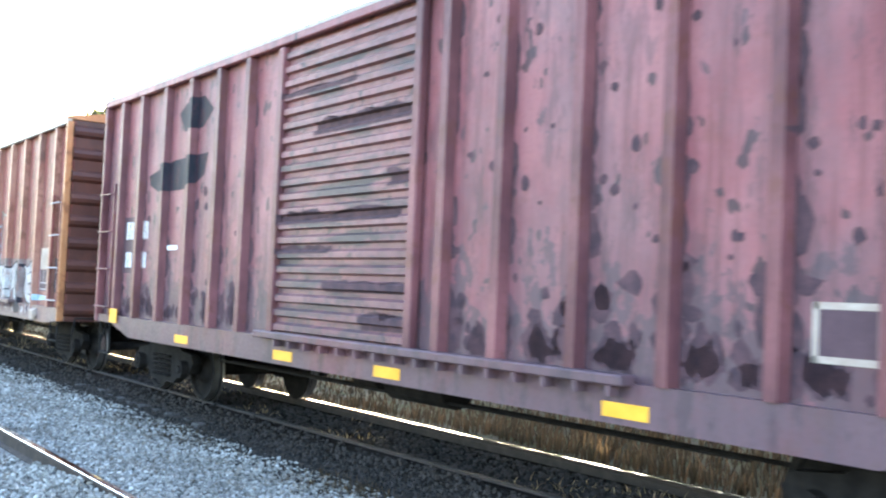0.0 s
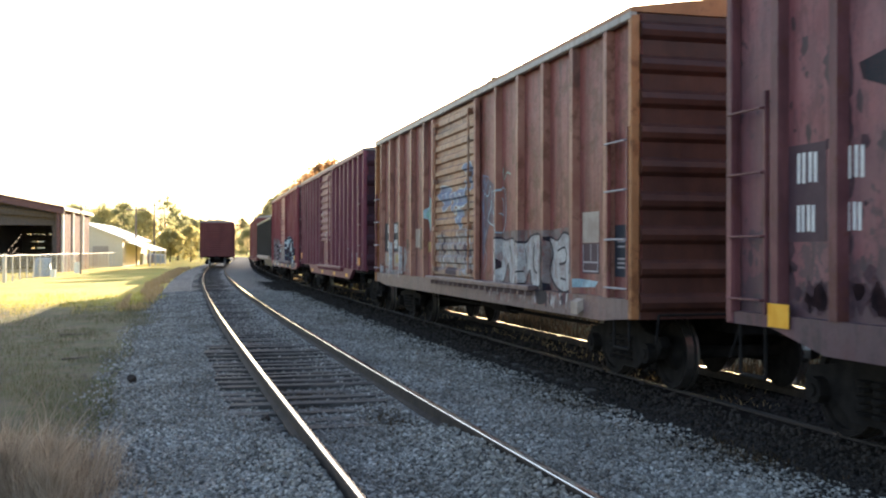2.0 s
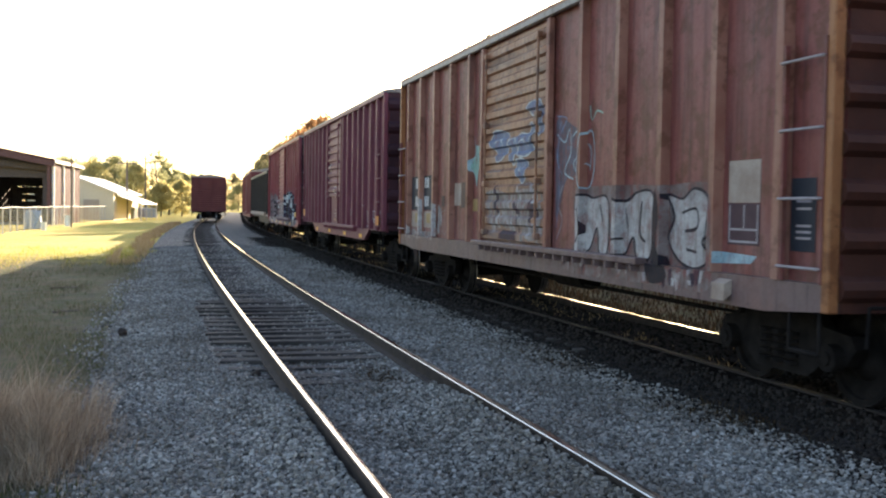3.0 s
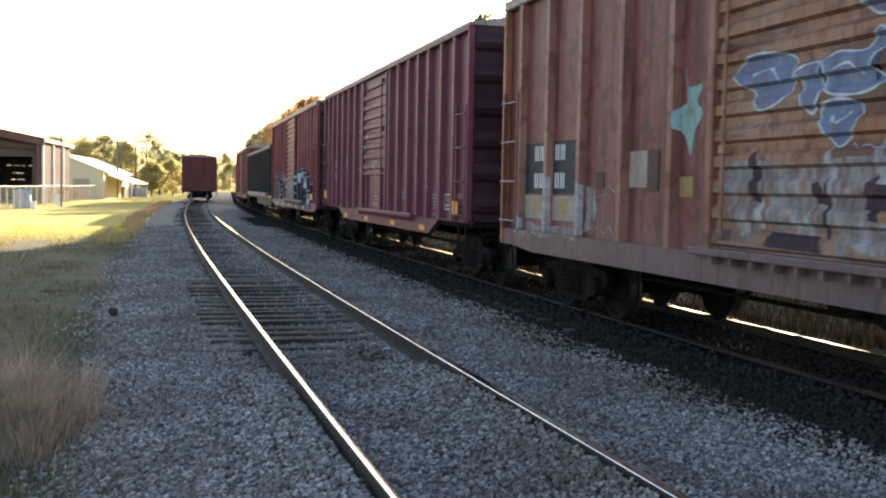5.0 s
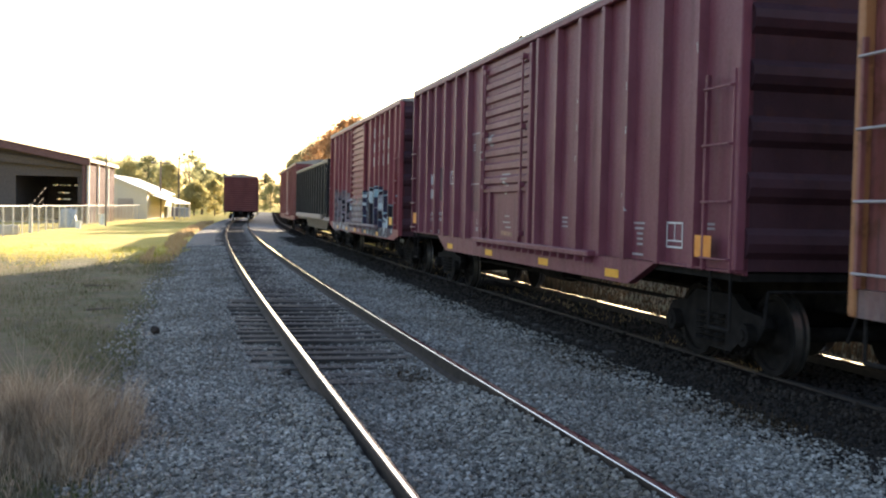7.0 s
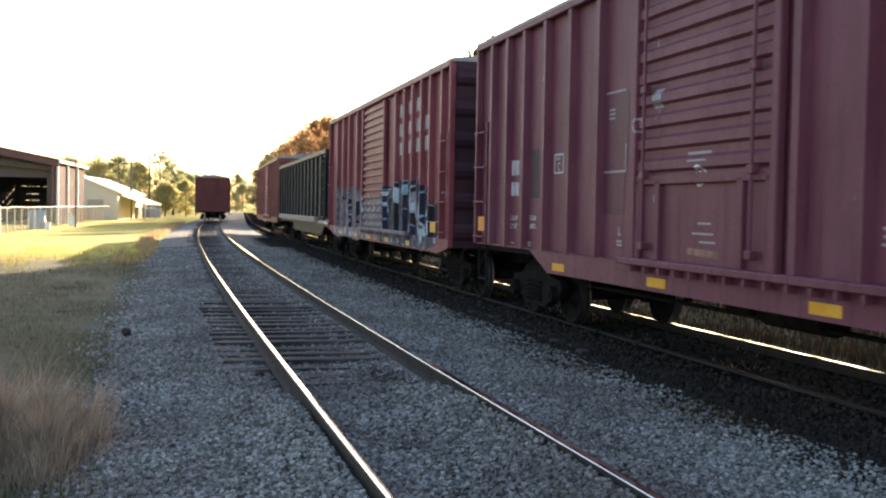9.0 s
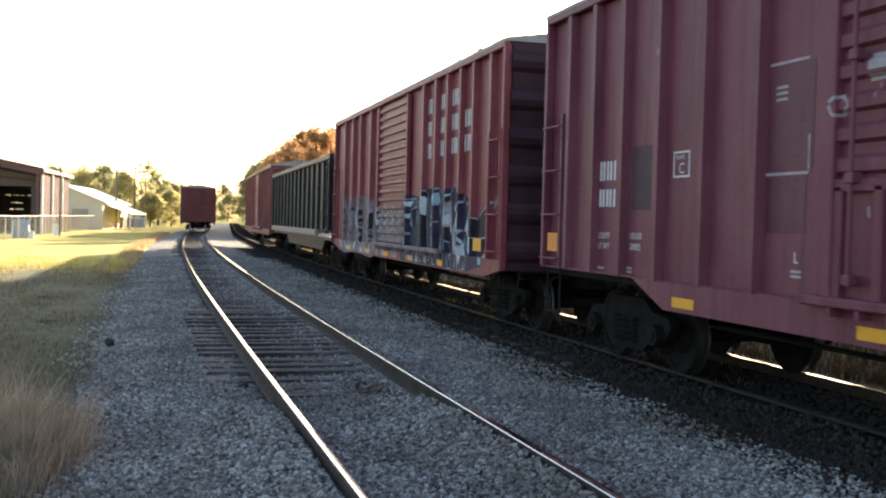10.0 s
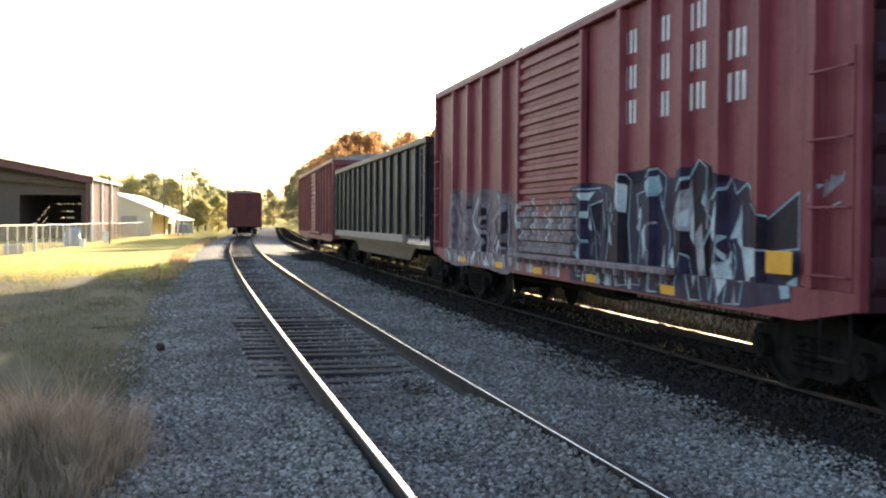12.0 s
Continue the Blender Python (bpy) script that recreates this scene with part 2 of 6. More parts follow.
UNDER_B, UNDER_D = (0.20, 0.068, 0.06), (0.19, 0.048, 0.056)
M_SPRAY_MURK = sprayed("murky_grey_overspray", (0.10, 0.080, 0.092), (0.27, 0.235, 0.25), UNDER_D, 0.55, 0.6)
M_SPRAY_INK = sprayed("dark_blue_purple_spray", (0.016, 0.015, 0.036), (0.032, 0.034, 0.075), UNDER_D, 0.12, 0.3)
M_SPRAY_PALE = sprayed("pale_white_blue_spray", (0.42, 0.50, 0.53), (0.62, 0.67, 0.68), UNDER_D, 0.2, 0.25)
M_SPRAY_LILAC = sprayed("lilac_spray", (0.26, 0.21, 0.27), (0.38, 0.32, 0.38), UNDER_D, 0.4, 0.4)
M_SPRAY_CHALK = sprayed("worn_grey_spray", (0.19, 0.165, 0.155), (0.38, 0.355, 0.34), UNDER_B, 0.75, 0.7)
M_SPRAY_HAZE = sprayed("thin_grey_overspray", (0.13, 0.085, 0.08), (0.23, 0.19, 0.185), UNDER_B, 0.85, 0.6)
M_SPRAY_STEEL = sprayed("thin_blue_overspray", (0.085, 0.062, 0.075), (0.12, 0.12, 0.165), UNDER_B, 0.8, 0.6)
M_SPRAY_WHITE = sprayed("chalky_white_spray", (0.30, 0.285, 0.28), (0.52, 0.50, 0.49), UNDER_B, 0.55, 0.6)
M_SPRAY_GREY = sprayed("grey_lilac_spray", (0.24, 0.23, 0.25), (0.42, 0.41, 0.43), UNDER_D, 0.45, 0.5)
M_SPRAY_PLUM = sprayed("plum_spray", (0.022, 0.014, 0.028), (0.036, 0.022, 0.04), UNDER_D, 0.35, 0.3)
M_MINT = sprayed("mint_spray", (0.22, 0.40, 0.34), (0.30, 0.47, 0.42), UNDER_B, 0.35, 0.3)
M_SPRAY_BLUE = sprayed("blue_spray", (0.12, 0.165, 0.28), (0.19, 0.25, 0.36), UNDER_B, 0.45, 0.3)
M_SPRAY_SKY = sprayed("pale_blue_spray", (0.22, 0.36, 0.43), (0.42, 0.54, 0.58), UNDER_D, 0.3, 0.25)
M_SPRAY_DARK = sprayed("dark_spray", (0.007, 0.008, 0.015), (0.013, 0.013, 0.022), UNDER_D, 0.14, 0.2)
M_RUST_SCAB = plain("dark_rust_scab", (0.044, 0.026, 0.033), (0.090, 0.046, 0.053), 0.85, 0, 9, 60, 0.4, 0.01)
M_OCHRE = plain("worn_ochre_paint", (0.34, 0.22, 0.09), (0.42, 0.30, 0.15), 0.7, 0, 5, 60, 0.05)
M_STRAW = leafy("dry_grass", [(0.25, 0.18, 0.125), (0.42, 0.325, 0.235), (0.60, 0.50, 0.385)])
# Two copies of one grass: bright for the sunlit part, darker for the shaded.
M_BLADE_LIT = leafy("sunlit_toned_blade", [(0.26, 0.29, 0.04), (0.40, 0.38, 0.06), (0.56, 0.45, 0.09), (0.62, 0.47, 0.13)])
M_BLADE_SHADED = leafy("shade_toned_blade", [(0.07, 0.092, 0.034), (0.115, 0.125, 0.05), (0.18, 0.155, 0.085), (0.26, 0.205, 0.14)])
M_VERGE = leafy("orange_dry_grass", [(0.36, 0.24, 0.12), (0.46, 0.33, 0.18), (0.54, 0.42, 0.25)])
M_BRUSH = leafy("brown_brush", [(0.045, 0.036, 0.020), (0.075, 0.053, 0.027), (0.13, 0.078, 0.038), (0.060, 0.052, 0.028)])
# Paler than real leaves: distance haze and glare are mixed into the green.
M_LEAF_GREEN_HAZED = leafy("hazed_green_leaves", [(0.30, 0.31, 0.15), (0.40, 0.40, 0.21), (0.50, 0.48, 0.28)])
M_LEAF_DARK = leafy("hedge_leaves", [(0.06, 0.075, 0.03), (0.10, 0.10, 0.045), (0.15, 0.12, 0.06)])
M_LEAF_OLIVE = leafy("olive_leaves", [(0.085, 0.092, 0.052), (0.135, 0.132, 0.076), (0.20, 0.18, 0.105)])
# Yellow lightened in the same way, with the haze in its colour.
M_LEAF_YELLOW_HAZED = leafy("hazed_yellow_leaves", [(0.48, 0.43, 0.18), (0.64, 0.56, 0.25), (0.72, 0.65, 0.33)])
M_LEAF_RUST = leafy("russet_leaves", [(0.36, 0.20, 0.09), (0.52, 0.29, 0.13), (0.60, 0.38, 0.20)])


def ground_material():
    m, nt, bs = nodes_of("grass_ground")
    v = mapped(nt)
    big, mid, fine = noise_node(nt, v, 0.13, 5), noise_node(nt, v, 1.1, 6, 0.65), noise_node(nt, v, 14, 5, 0.7)
    # The yellow is kept extra bright to carry the sunlight on the field.
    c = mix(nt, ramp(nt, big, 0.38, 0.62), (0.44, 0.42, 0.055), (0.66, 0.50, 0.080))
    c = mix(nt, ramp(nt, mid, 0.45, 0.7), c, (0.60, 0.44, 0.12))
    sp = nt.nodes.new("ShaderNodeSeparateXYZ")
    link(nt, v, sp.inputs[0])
    # Shade painted in: the near part turns darker out to the shadow's edge.
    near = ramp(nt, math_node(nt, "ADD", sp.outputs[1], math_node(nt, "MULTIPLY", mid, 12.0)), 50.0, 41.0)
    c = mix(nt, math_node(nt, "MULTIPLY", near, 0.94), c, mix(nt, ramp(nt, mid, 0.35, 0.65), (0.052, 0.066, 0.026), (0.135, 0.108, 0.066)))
    c = mix(nt, math_node(nt, "MULTIPLY", ramp(nt, fine, 0.4, 0.75), 0.4), c, (0.14, 0.12, 0.04))
    bs.inputs["Roughness"].default_value = 0.95
    soil = noise_node(nt, mapped(nt, (1, 0.55, 1), (3, 1, 0)), 2.6, 8, 0.72)
    c = mix(nt, math_node(nt, "MULTIPLY", math_node(nt, "MULTIPLY", ramp(nt, soil, 0.50, 0.64), near), 0.6), c, (0.085, 0.068, 0.052))
    tuft = noise_node(nt, mapped(nt, (1, 0.5, 1), (9, 4, 0)), 5.0, 8, 0.75)
    c = mix(nt, math_node(nt, "MULTIPLY", math_node(nt, "MULTIPLY", ramp(nt, tuft, 0.52, 0.64), near), 0.6), c, (0.085, 0.118, 0.034))
    link(nt, c, bs.inputs["Base Color"])
    bump(nt, bs, math_node(nt, "ADD", fine, math_node(nt, "ADD", mid, tuft)), 1.0, 0.12)
    return m


def ballast_material():
    m, nt, bs = nodes_of("ballast_bed")
    v = mapped(nt)
    vor = nt.nodes.new("ShaderNodeTexVoronoi")
    vor.inputs["Scale"].default_value = 27
    link(nt, v, vor.inputs["Vector"])
    bw = nt.nodes.new("ShaderNodeSeparateXYZ")
    link(nt, vor.outputs["Color"], bw.inputs[0])
    big = noise_node(nt, v, 0.5, 5, 0.6)
    c = mix(nt, bw.outputs[0], (0.11, 0.105, 0.098), (0.46, 0.438, 0.40))
    c = mix(nt, math_node(nt, "MULTIPLY", ramp(nt, big, 0.45, 0.7), 0.45), c, (0.085, 0.070, 0.055))
    c = mix(nt, math_node(nt, "MULTIPLY", ramp(nt, vor.outputs[0], 0.35, 0.75), 0.8), c, (0.04, 0.038, 0.036))
    link(nt, c, bs.inputs["Base Color"])
    bs.inputs["Roughness"].default_value = 0.95
    bump(nt, bs, math_node(nt, "SUBTRACT", 1.0, vor.outputs[0]), 1.0, 0.05)
    return m


M_GROUND, M_BALLAST = ground_material(), ballast_material()
# Near-black, far darker than the ballast of the near track.
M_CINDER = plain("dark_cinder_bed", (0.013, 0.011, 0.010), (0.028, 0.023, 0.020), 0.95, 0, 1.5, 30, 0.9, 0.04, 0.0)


# ---- mesh helpers ----
def mesh_object(name, bm, material, parent=None, label=""):
    me = bpy.data.meshes.new(name)
    bm.to_mesh(me)
    bm.free()
    for mt in (material if isinstance(material, list) else [material]):
        me.materials.append(mt)
    ob = new(name, me)
    if parent is not None:
        ob.parent = parent
    if label:
        ob["label"] = label
    return ob


part = mesh_object


def thing(name, label, category, group="", m=None):
    ob = new(name)
    ob.empty_display_size = 0.2
    if m is not None:
        ob.matrix_world = m
    return tagged(ob, label, category, group)


def box(bm, lo, hi, bevel=0.0, slot=0):
    """A box from corner to corner."""
    c = [(a + b) / 2 for a, b in zip(lo, hi)]
    r = bmesh.ops.create_cube(bm, size=1.0, matrix=Matrix.Translation(c) @ Matrix.Diagonal((hi[0] - lo[0], hi[1] - lo[1], hi[2] - lo[2], 1)))
    if bevel:
        edges = list({e for v in r["verts"] for e in v.link_edges})
        bmesh.ops.bevel(bm, geom=edges, offset=bevel, segments=1, affect="EDGES")
    elif slot:
        for f in {f for v in r["verts"] for f in v.link_faces}:
            f.material_index = slot
    return bm


def rod(bm, a, b, r, sides=8, r2=None):
    a, b = Vector(a), Vector(b)
    d = b - a
    m = Matrix.Translation((a + b) / 2) @ d.to_track_quat("Z", "Y").to_matrix().to_4x4()
    bmesh.ops.create_cone(bm, cap_ends=True, segments=sides, radius1=r, radius2=r if r2 is None else r2, depth=d.length, matrix=m)
    return bm


def prism(bm, outline, axis, lo, hi):
    """Extrudes an outline of two coordinates along an axis."""
    def at(p, w):
        return {"x": (w, p[0], p[1]), "y": (p[0], w, p[1]), "z": (p[0], p[1], w)}[axis]
    a = [bm.verts.new(at(p, lo)) for p in outline]
    b = [bm.verts.new(at(p, hi)) for p in outline]
    n = len(a)
    bm.faces.new(a)
    bm.faces.new(b[::-1])
    for i in range(n):
        bm.faces.new((a[i], b[i], b[(i + 1) % n], a[(i + 1) % n]))
    bmesh.ops.recalc_face_normals(bm, faces=bm.faces[:])
    return bm


def B():
    return bmesh.new()


def lettering(words, height, material, parent, x, y, z, name="lettering"):
    """Words in the built-in font on a car's near side, reading towards the camera's end."""
    cu = bpy.data.curves.new(name, "FONT")
    cu.body, cu.size = words, height * 1.35
    ob = new(name, cu)
    me = bpy.data.meshes.new_from_object(ob.evaluated_get(bpy.context.evaluated_depsgraph_get()))
    bpy.data.objects.remove(ob)
    bpy.data.curves.remove(cu)
    me.materials.clear()
    me.materials.append(material)
    me.transform(Matrix.Translation((x, y, z)) @ Matrix(((0, 0, -1, 0), (-1, 0, 0, 0), (0, 1, 0, 0), (0, 0, 0, 1))))
    o = new(name, me)
    o.parent = parent
    return o


# ---- the line of the tracks ----
def bend(y):
    """How far the line has swung to the right at y; it runs straight again beyond BEND_END."""
    d = min(max(0.0, y - BEND_START), BEND_END - BEND_START)
    return BEND / 2 * d * d + BEND * d * max(0.0, y - BEND_END)


def heading(y):
    return math.atan(BEND * min(max(0.0, y - BEND_START), BEND_END - BEND_START))


def on_line(centre, off, y):
    h = heading(y)
    return centre + bend(y) + off * math.cos(h), y - off * math.sin(h)


# ---- ground ----
def land(x, y):
    """Height of the land: a low field beside the ballast, and a bank beyond the train."""
    off = x - NEAR - bend(y)
    z = -0.10
    if off < -2.2:
        z -= 0.10 * min(1.0, (-2.2 - off) / 3.0)
    if off > 7.0:
        z += 0.62 * min(1.0, (off - 7.0) / 2.2)
    return z + 0.05 * noise.noise(Vector((x * 0.25, y * 0.25, 0.3))) * min(1.0, abs(off - 2) / 4)


def build_ground():
    xs = [-3000, -900, -300, -120, -60] + [-40 + 1.0 * i for i in range(101)] + [90, 160, 400, 1200, 3000]
    ys = [-600, -150, -50, -20] + [-10 + 1.0 * i for i in range(151)] + [150, 170, 200, 260, 400, 900, 2000, 4500]
    verts, faces = [], []
    for y in ys:
        for x in xs:
            verts.append((x, y, land(x, y)))
    n = len(xs)
    for j in range(len(ys) - 1):
        for i in range(n - 1):
            faces.append((j * n + i, j * n + i + 1, (j + 1) * n + i + 1, (j + 1) * n + i))
    me = bpy.data.meshes.new("ground")
    me.from_pydata(verts, [], faces)
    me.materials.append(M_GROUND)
    for p in me.polygons:
        p.use_smooth = True
    tagged(new("ground", me), "rough mown grass field, yellow-green with dry patches, near part toned for shade", "grass field", kind="structure")


def heap(off, y):
    """Stones banked up against the rails where the line is nearest."""
    return max(0.085 * max(0.0, 1 - abs(off - 0.66) / 0.5), 0.085 * max(0.0, 1 - abs(off + 0.85) / 0.45)) * min(1.0, max(0.0, (10.2 - y) / 1.5))


def strip(name, centre, profile, y0, y1, step, material, label, category, swell=None):
    """A bed swept along the line of a track; profile is pairs of offset and height."""
    verts, faces, n = [], [], len(profile)
    ys = np.arange(y0, y1 + step, step)
    for y in ys:
        for off, z in profile:
            px, py = on_line(centre, off, float(y))
            jig = 0.12 * noise.noise(Vector((px * 0.8, py * 0.5, off)))
            edge = off in (profile[0][0], profile[-1][0])
            verts.append((px + (jig * 2.0 + 0.5 * noise.noise(Vector((py * 0.35, off, 1.0)))) * edge, py, z + (0.03 * jig if not edge else 0) + (swell(off, float(y)) if swell else 0)))
    for j in range(len(ys) - 1):
        for i in range(n - 1):
            faces.append((j * n + i, j * n + i + 1, (j + 1) * n + i + 1, (j + 1) * n + i))
    me = bpy.data.meshes.new(name)
    me.from_pydata(verts, [], faces)
    me.materials.append(material)
    for p in me.polygons:
        p.use_smooth = True
    return tagged(new(name, me), label, category, kind="structure")


build_ground()
strip("ballast_bed", NEAR, [(-3.0, -0.26), (-2.55, -0.085), (-1.9, -0.015), (-1.05, -0.022), (-0.85, -0.045), (0, -0.040), (0.3, -0.03), (0.62, -0.01), (0.72, 0.01), (0.85, 0.05), (1.05, 0.06), (1.5, 0.02), (2.2, -0.02), (3.4, -0.07), (3.9, -0.30)], -8, 260, 0.5,
      M_BALLAST, "grey crushed stone ballast under the near track", "ballast", heap)
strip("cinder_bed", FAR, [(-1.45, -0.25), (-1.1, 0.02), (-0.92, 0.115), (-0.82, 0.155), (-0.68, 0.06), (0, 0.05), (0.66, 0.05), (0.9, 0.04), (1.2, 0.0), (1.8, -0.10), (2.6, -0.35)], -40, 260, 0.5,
      M_CINDER, "near-black cinder and ballast bed under the train", "track bed")


def rail_mesh(name, centre, off, y0, y1, parent, top=None, worn=0.023):
    """Flat-bottomed rail with head, web and foot; the top of the head is worn bright."""
    prof = [(-0.070, 0.0), (-0.070, 0.012), (-0.012, 0.032), (-0.010, 0.118), (-0.035, 0.130), (-0.036, 0.1645), (-worn, 0.1698), (0.0, 0.171),
            (worn, 0.1698), (0.036, 0.1645), (0.035, 0.130), (0.010, 0.118), (0.012, 0.032), (0.070, 0.012), (0.070, 0.0)]
    ys = np.arange(y0, y1 + 1, 1.5)
    n, verts, faces, slots = len(prof), [], [], []
    for y in ys:
        for px, pz in prof:
            a, b = on_line(centre, off + px, float(y))
            verts.append((a, b, pz))
    for j in range(len(ys) - 1):
        for i in range(n - 1):
            faces.append((j * n + i, j * n + i + 1, (j + 1) * n + i + 1, (j + 1) * n + i))
            slots.append(1 if 6 <= i <= 7 or (worn > 0.03 and i in (5, 8)) else 0)
    me = bpy.data.meshes.new(name)
    me.from_pydata(verts, [], faces)
    me.materials.append(M_RUST)
    me.materials.append(top or M_STEEL)
    me.polygons.foreach_set("material_index", slots)
    ob = new(name, me)
    ob.parent = parent
    return ob


near_track = tagged(new("near_track"), "single railway track with shiny rails and dark wooden ties", "railway track", kind="structure")
far_track = tagged(new("train_track"), "railway track in shadow carrying the moving train", "railway track", kind="structure")
for off in (-0.75, 0.75):
    rail_mesh("rail", NEAR, off, -8, 250, near_track, None, 0.021 if off < 0 else 0.032)["label"] = "steel rail worn bright on top, rusty sides"
    rail_mesh("rail", FAR, off, -40, 250, far_track, M_RAIL_SHADED if off < 0 else None, 0.032)["label"] = "steel rail half buried in dark cinders, top darkened for shade" if off < 0 else "steel rail worn bright on top, rusty sides"


# ---- rolling stock ----
def S(t):
    return SPEED * t


WHEEL = 0.42
TURNING = []     # wheelsets that roll
MOVING = []      # cars that travel, with their first place along the line


def bogie(parent, y, moving):
    """A three-piece freight truck: bolster, two side frames with springs, two wheelsets."""
    bg = B()
    box(bg, (-1.0, -0.18, 0.42), (1.0, 0.18, 0.72), 0.03)
    frame_ob = part("bogie", bg, M_RUNNING, parent, "black three-piece freight truck")
    frame_ob.location = (0, y, 0)
    for s in (-1, 1):
        bm = B()
        outline = [(-1.06, 0.52), (-0.98, 0.62), (-0.62, 0.66), (-0.40, 0.80), (0.40, 0.80), (0.62, 0.66), (0.98, 0.62), (1.06, 0.52),
                   (0.92, 0.36), (0.66, 0.38), (0.40, 0.20), (-0.40, 0.20), (-0.66, 0.38), (-0.92, 0.36)]
        prism(bm, outline, "x", s * 0.98 - 0.06, s * 0.98 + 0.06)
        for k in (-1, 1):
            rod(bm, (s * 1.02, k * 0.80, 0.42), (s * 1.14, k * 0.80, 0.42), 0.12, 10)
            rod(bm, (s * 1.02, k * 0.80, 0.42), (s * 1.16, k * 0.80, 0.42), 0.06, 8)
        part("side_frame", bm, M_RUNNING, frame_ob)
        for k in (-0.2, 0.0, 0.2):
            bm = B()
            for q in range(5):
                rod(bm, (s * 1.06, k, 0.28 + q * 0.065), (s * 1.06, k, 0.315 + q * 0.065), 0.075 - 0.01 * (q % 2), 8)
            part("spring", bm, M_RUNNING, frame_ob)
    for k in (-0.80, 0.80):
        bm = B()
        half_prof = [(0.0, 0.075), (0.64, 0.085), (0.665, 0.14), (0.66, WHEEL - 0.06), (0.66, WHEEL + 0.026), (0.69, WHEEL + 0.020), (0.715, WHEEL), (0.80, WHEEL - 0.004), (0.80, WHEEL - 0.06),
                     (0.76, WHEEL - 0.07), (0.74, 0.20), (0.84, 0.13), (0.86, 0.075), (1.0, 0.07), (1.0, 0.001)]
        prof = [(-x_, r_) for x_, r_ in half_prof[:0:-1]] + half_prof
        rings = [[bm.verts.new((x_, r_ * math.cos(a_ * math.pi / 14), r_ * math.sin(a_ * math.pi / 14))) for a_ in range(28)] for x_, r_ in prof]
        for ra, rb in zip(rings, rings[1:]):
            for q in range(28):
                bm.faces.new((ra[q], ra[(q + 1) % 28], rb[(q + 1) % 28], rb[q]))
        bmesh.ops.recalc_face_normals(bm, faces=bm.faces[:])
        bm.normal_update()
        for f in bm.faces:
            rr = math.hypot(f.calc_center_median().y, f.calc_center_median().z)
            if rr > WHEEL - 0.02 and abs(f.normal.x) < 0.5:
                f.material_index = 1
        w = part("wheelset", bm, [M_RUNNING, M_TREAD], frame_ob)
        w["label"] = "solid steel wheelset with bright worn treads"
        w.location = (0, k, WHEEL)
        if moving:
            TURNING.append((w, k))
    return frame_ob


def end_wall(parent, y, s, hw, z0, z1, material, ribs):
    """A pressed steel end: a sheet with rounded ribs across it."""
    bm = B()
    pitch = (z1 - z0) / ribs
    prof = [(0.0, z0)]
    for i in range(ribs):
        b = z0 + i * pitch
        prof += [(0.0, b + pitch * 0.22), (0.055, b + pitch * 0.34), (0.075, b + pitch * 0.5), (0.055, b + pitch * 0.66), (0.0, b + pitch * 0.78)]
    prof += [(0.0, z1), (-0.05, z1), (-0.05, z0)]
    prism(bm, [(y + s * a, b) for a, b in prof], "x", -hw + 0.10, hw - 0.10)
    return part("end_wall", bm, material, parent)


def ladder(parent, y0, y1, zs, material, x=-1.60):
    lad = B()
    for y in (y0, y1):
        box(lad, (x - 0.02, y - 0.02, zs[0] - 0.12), (x + 0.03, y + 0.02, zs[-1] + 0.15), 0.005)
    lo = part("ladder", lad, material, parent)
    for z in zs:
        bm = B()
        rod(bm, (x - 0.045, y0, z), (x - 0.045, y1, z), 0.012, 6)
        rod(bm, (x, y0, z), (x - 0.045, y0, z), 0.012, 6)
        rod(bm, (x, y1, z), (x - 0.045, y1, z), 0.012, 6)
        part("rung", bm, M_FAINT if material in (M_B,) else material, lo)
    return lo


def decal(parent, name, y0, y1, z0, z1, material, x=-1.504, label=""):
    bm = B()
    box(bm, (x - 0.002, min(y0, y1), z0), (x, max(y0, y1), z1))
    return part(name, bm, material, parent, label)


def bars(parent, y, z, h, counts, material, x=-1.504, pitch=None, name="lettering_bar"):
    """Plain bars in place of marks: a broad bar with a slit for each character."""
    pitch = pitch or h * 0.62
    for k, ch in enumerate(counts):
        if ch != " ":
            bm = B()
            w, lean = pitch * 0.27, 0.02 * h * (k % 2)
            box(bm, (x - 0.002, y - w, z + lean), (x, y, z + h))
            box(bm, (x - 0.002, y - pitch * 0.72, z), (x, y - pitch * 0.72 + w, z + h - lean))
            part(name, bm, material, parent)
        y -= pitch
    return y


SILLS = {M_A.name: M_A_SILL, M_B.name: M_B_SILL, M_D.name: M_SPRAY_MURK}      # sills painted or dirtied apart from the walls
RELIEF = {}      # what stands proud on each car's near side


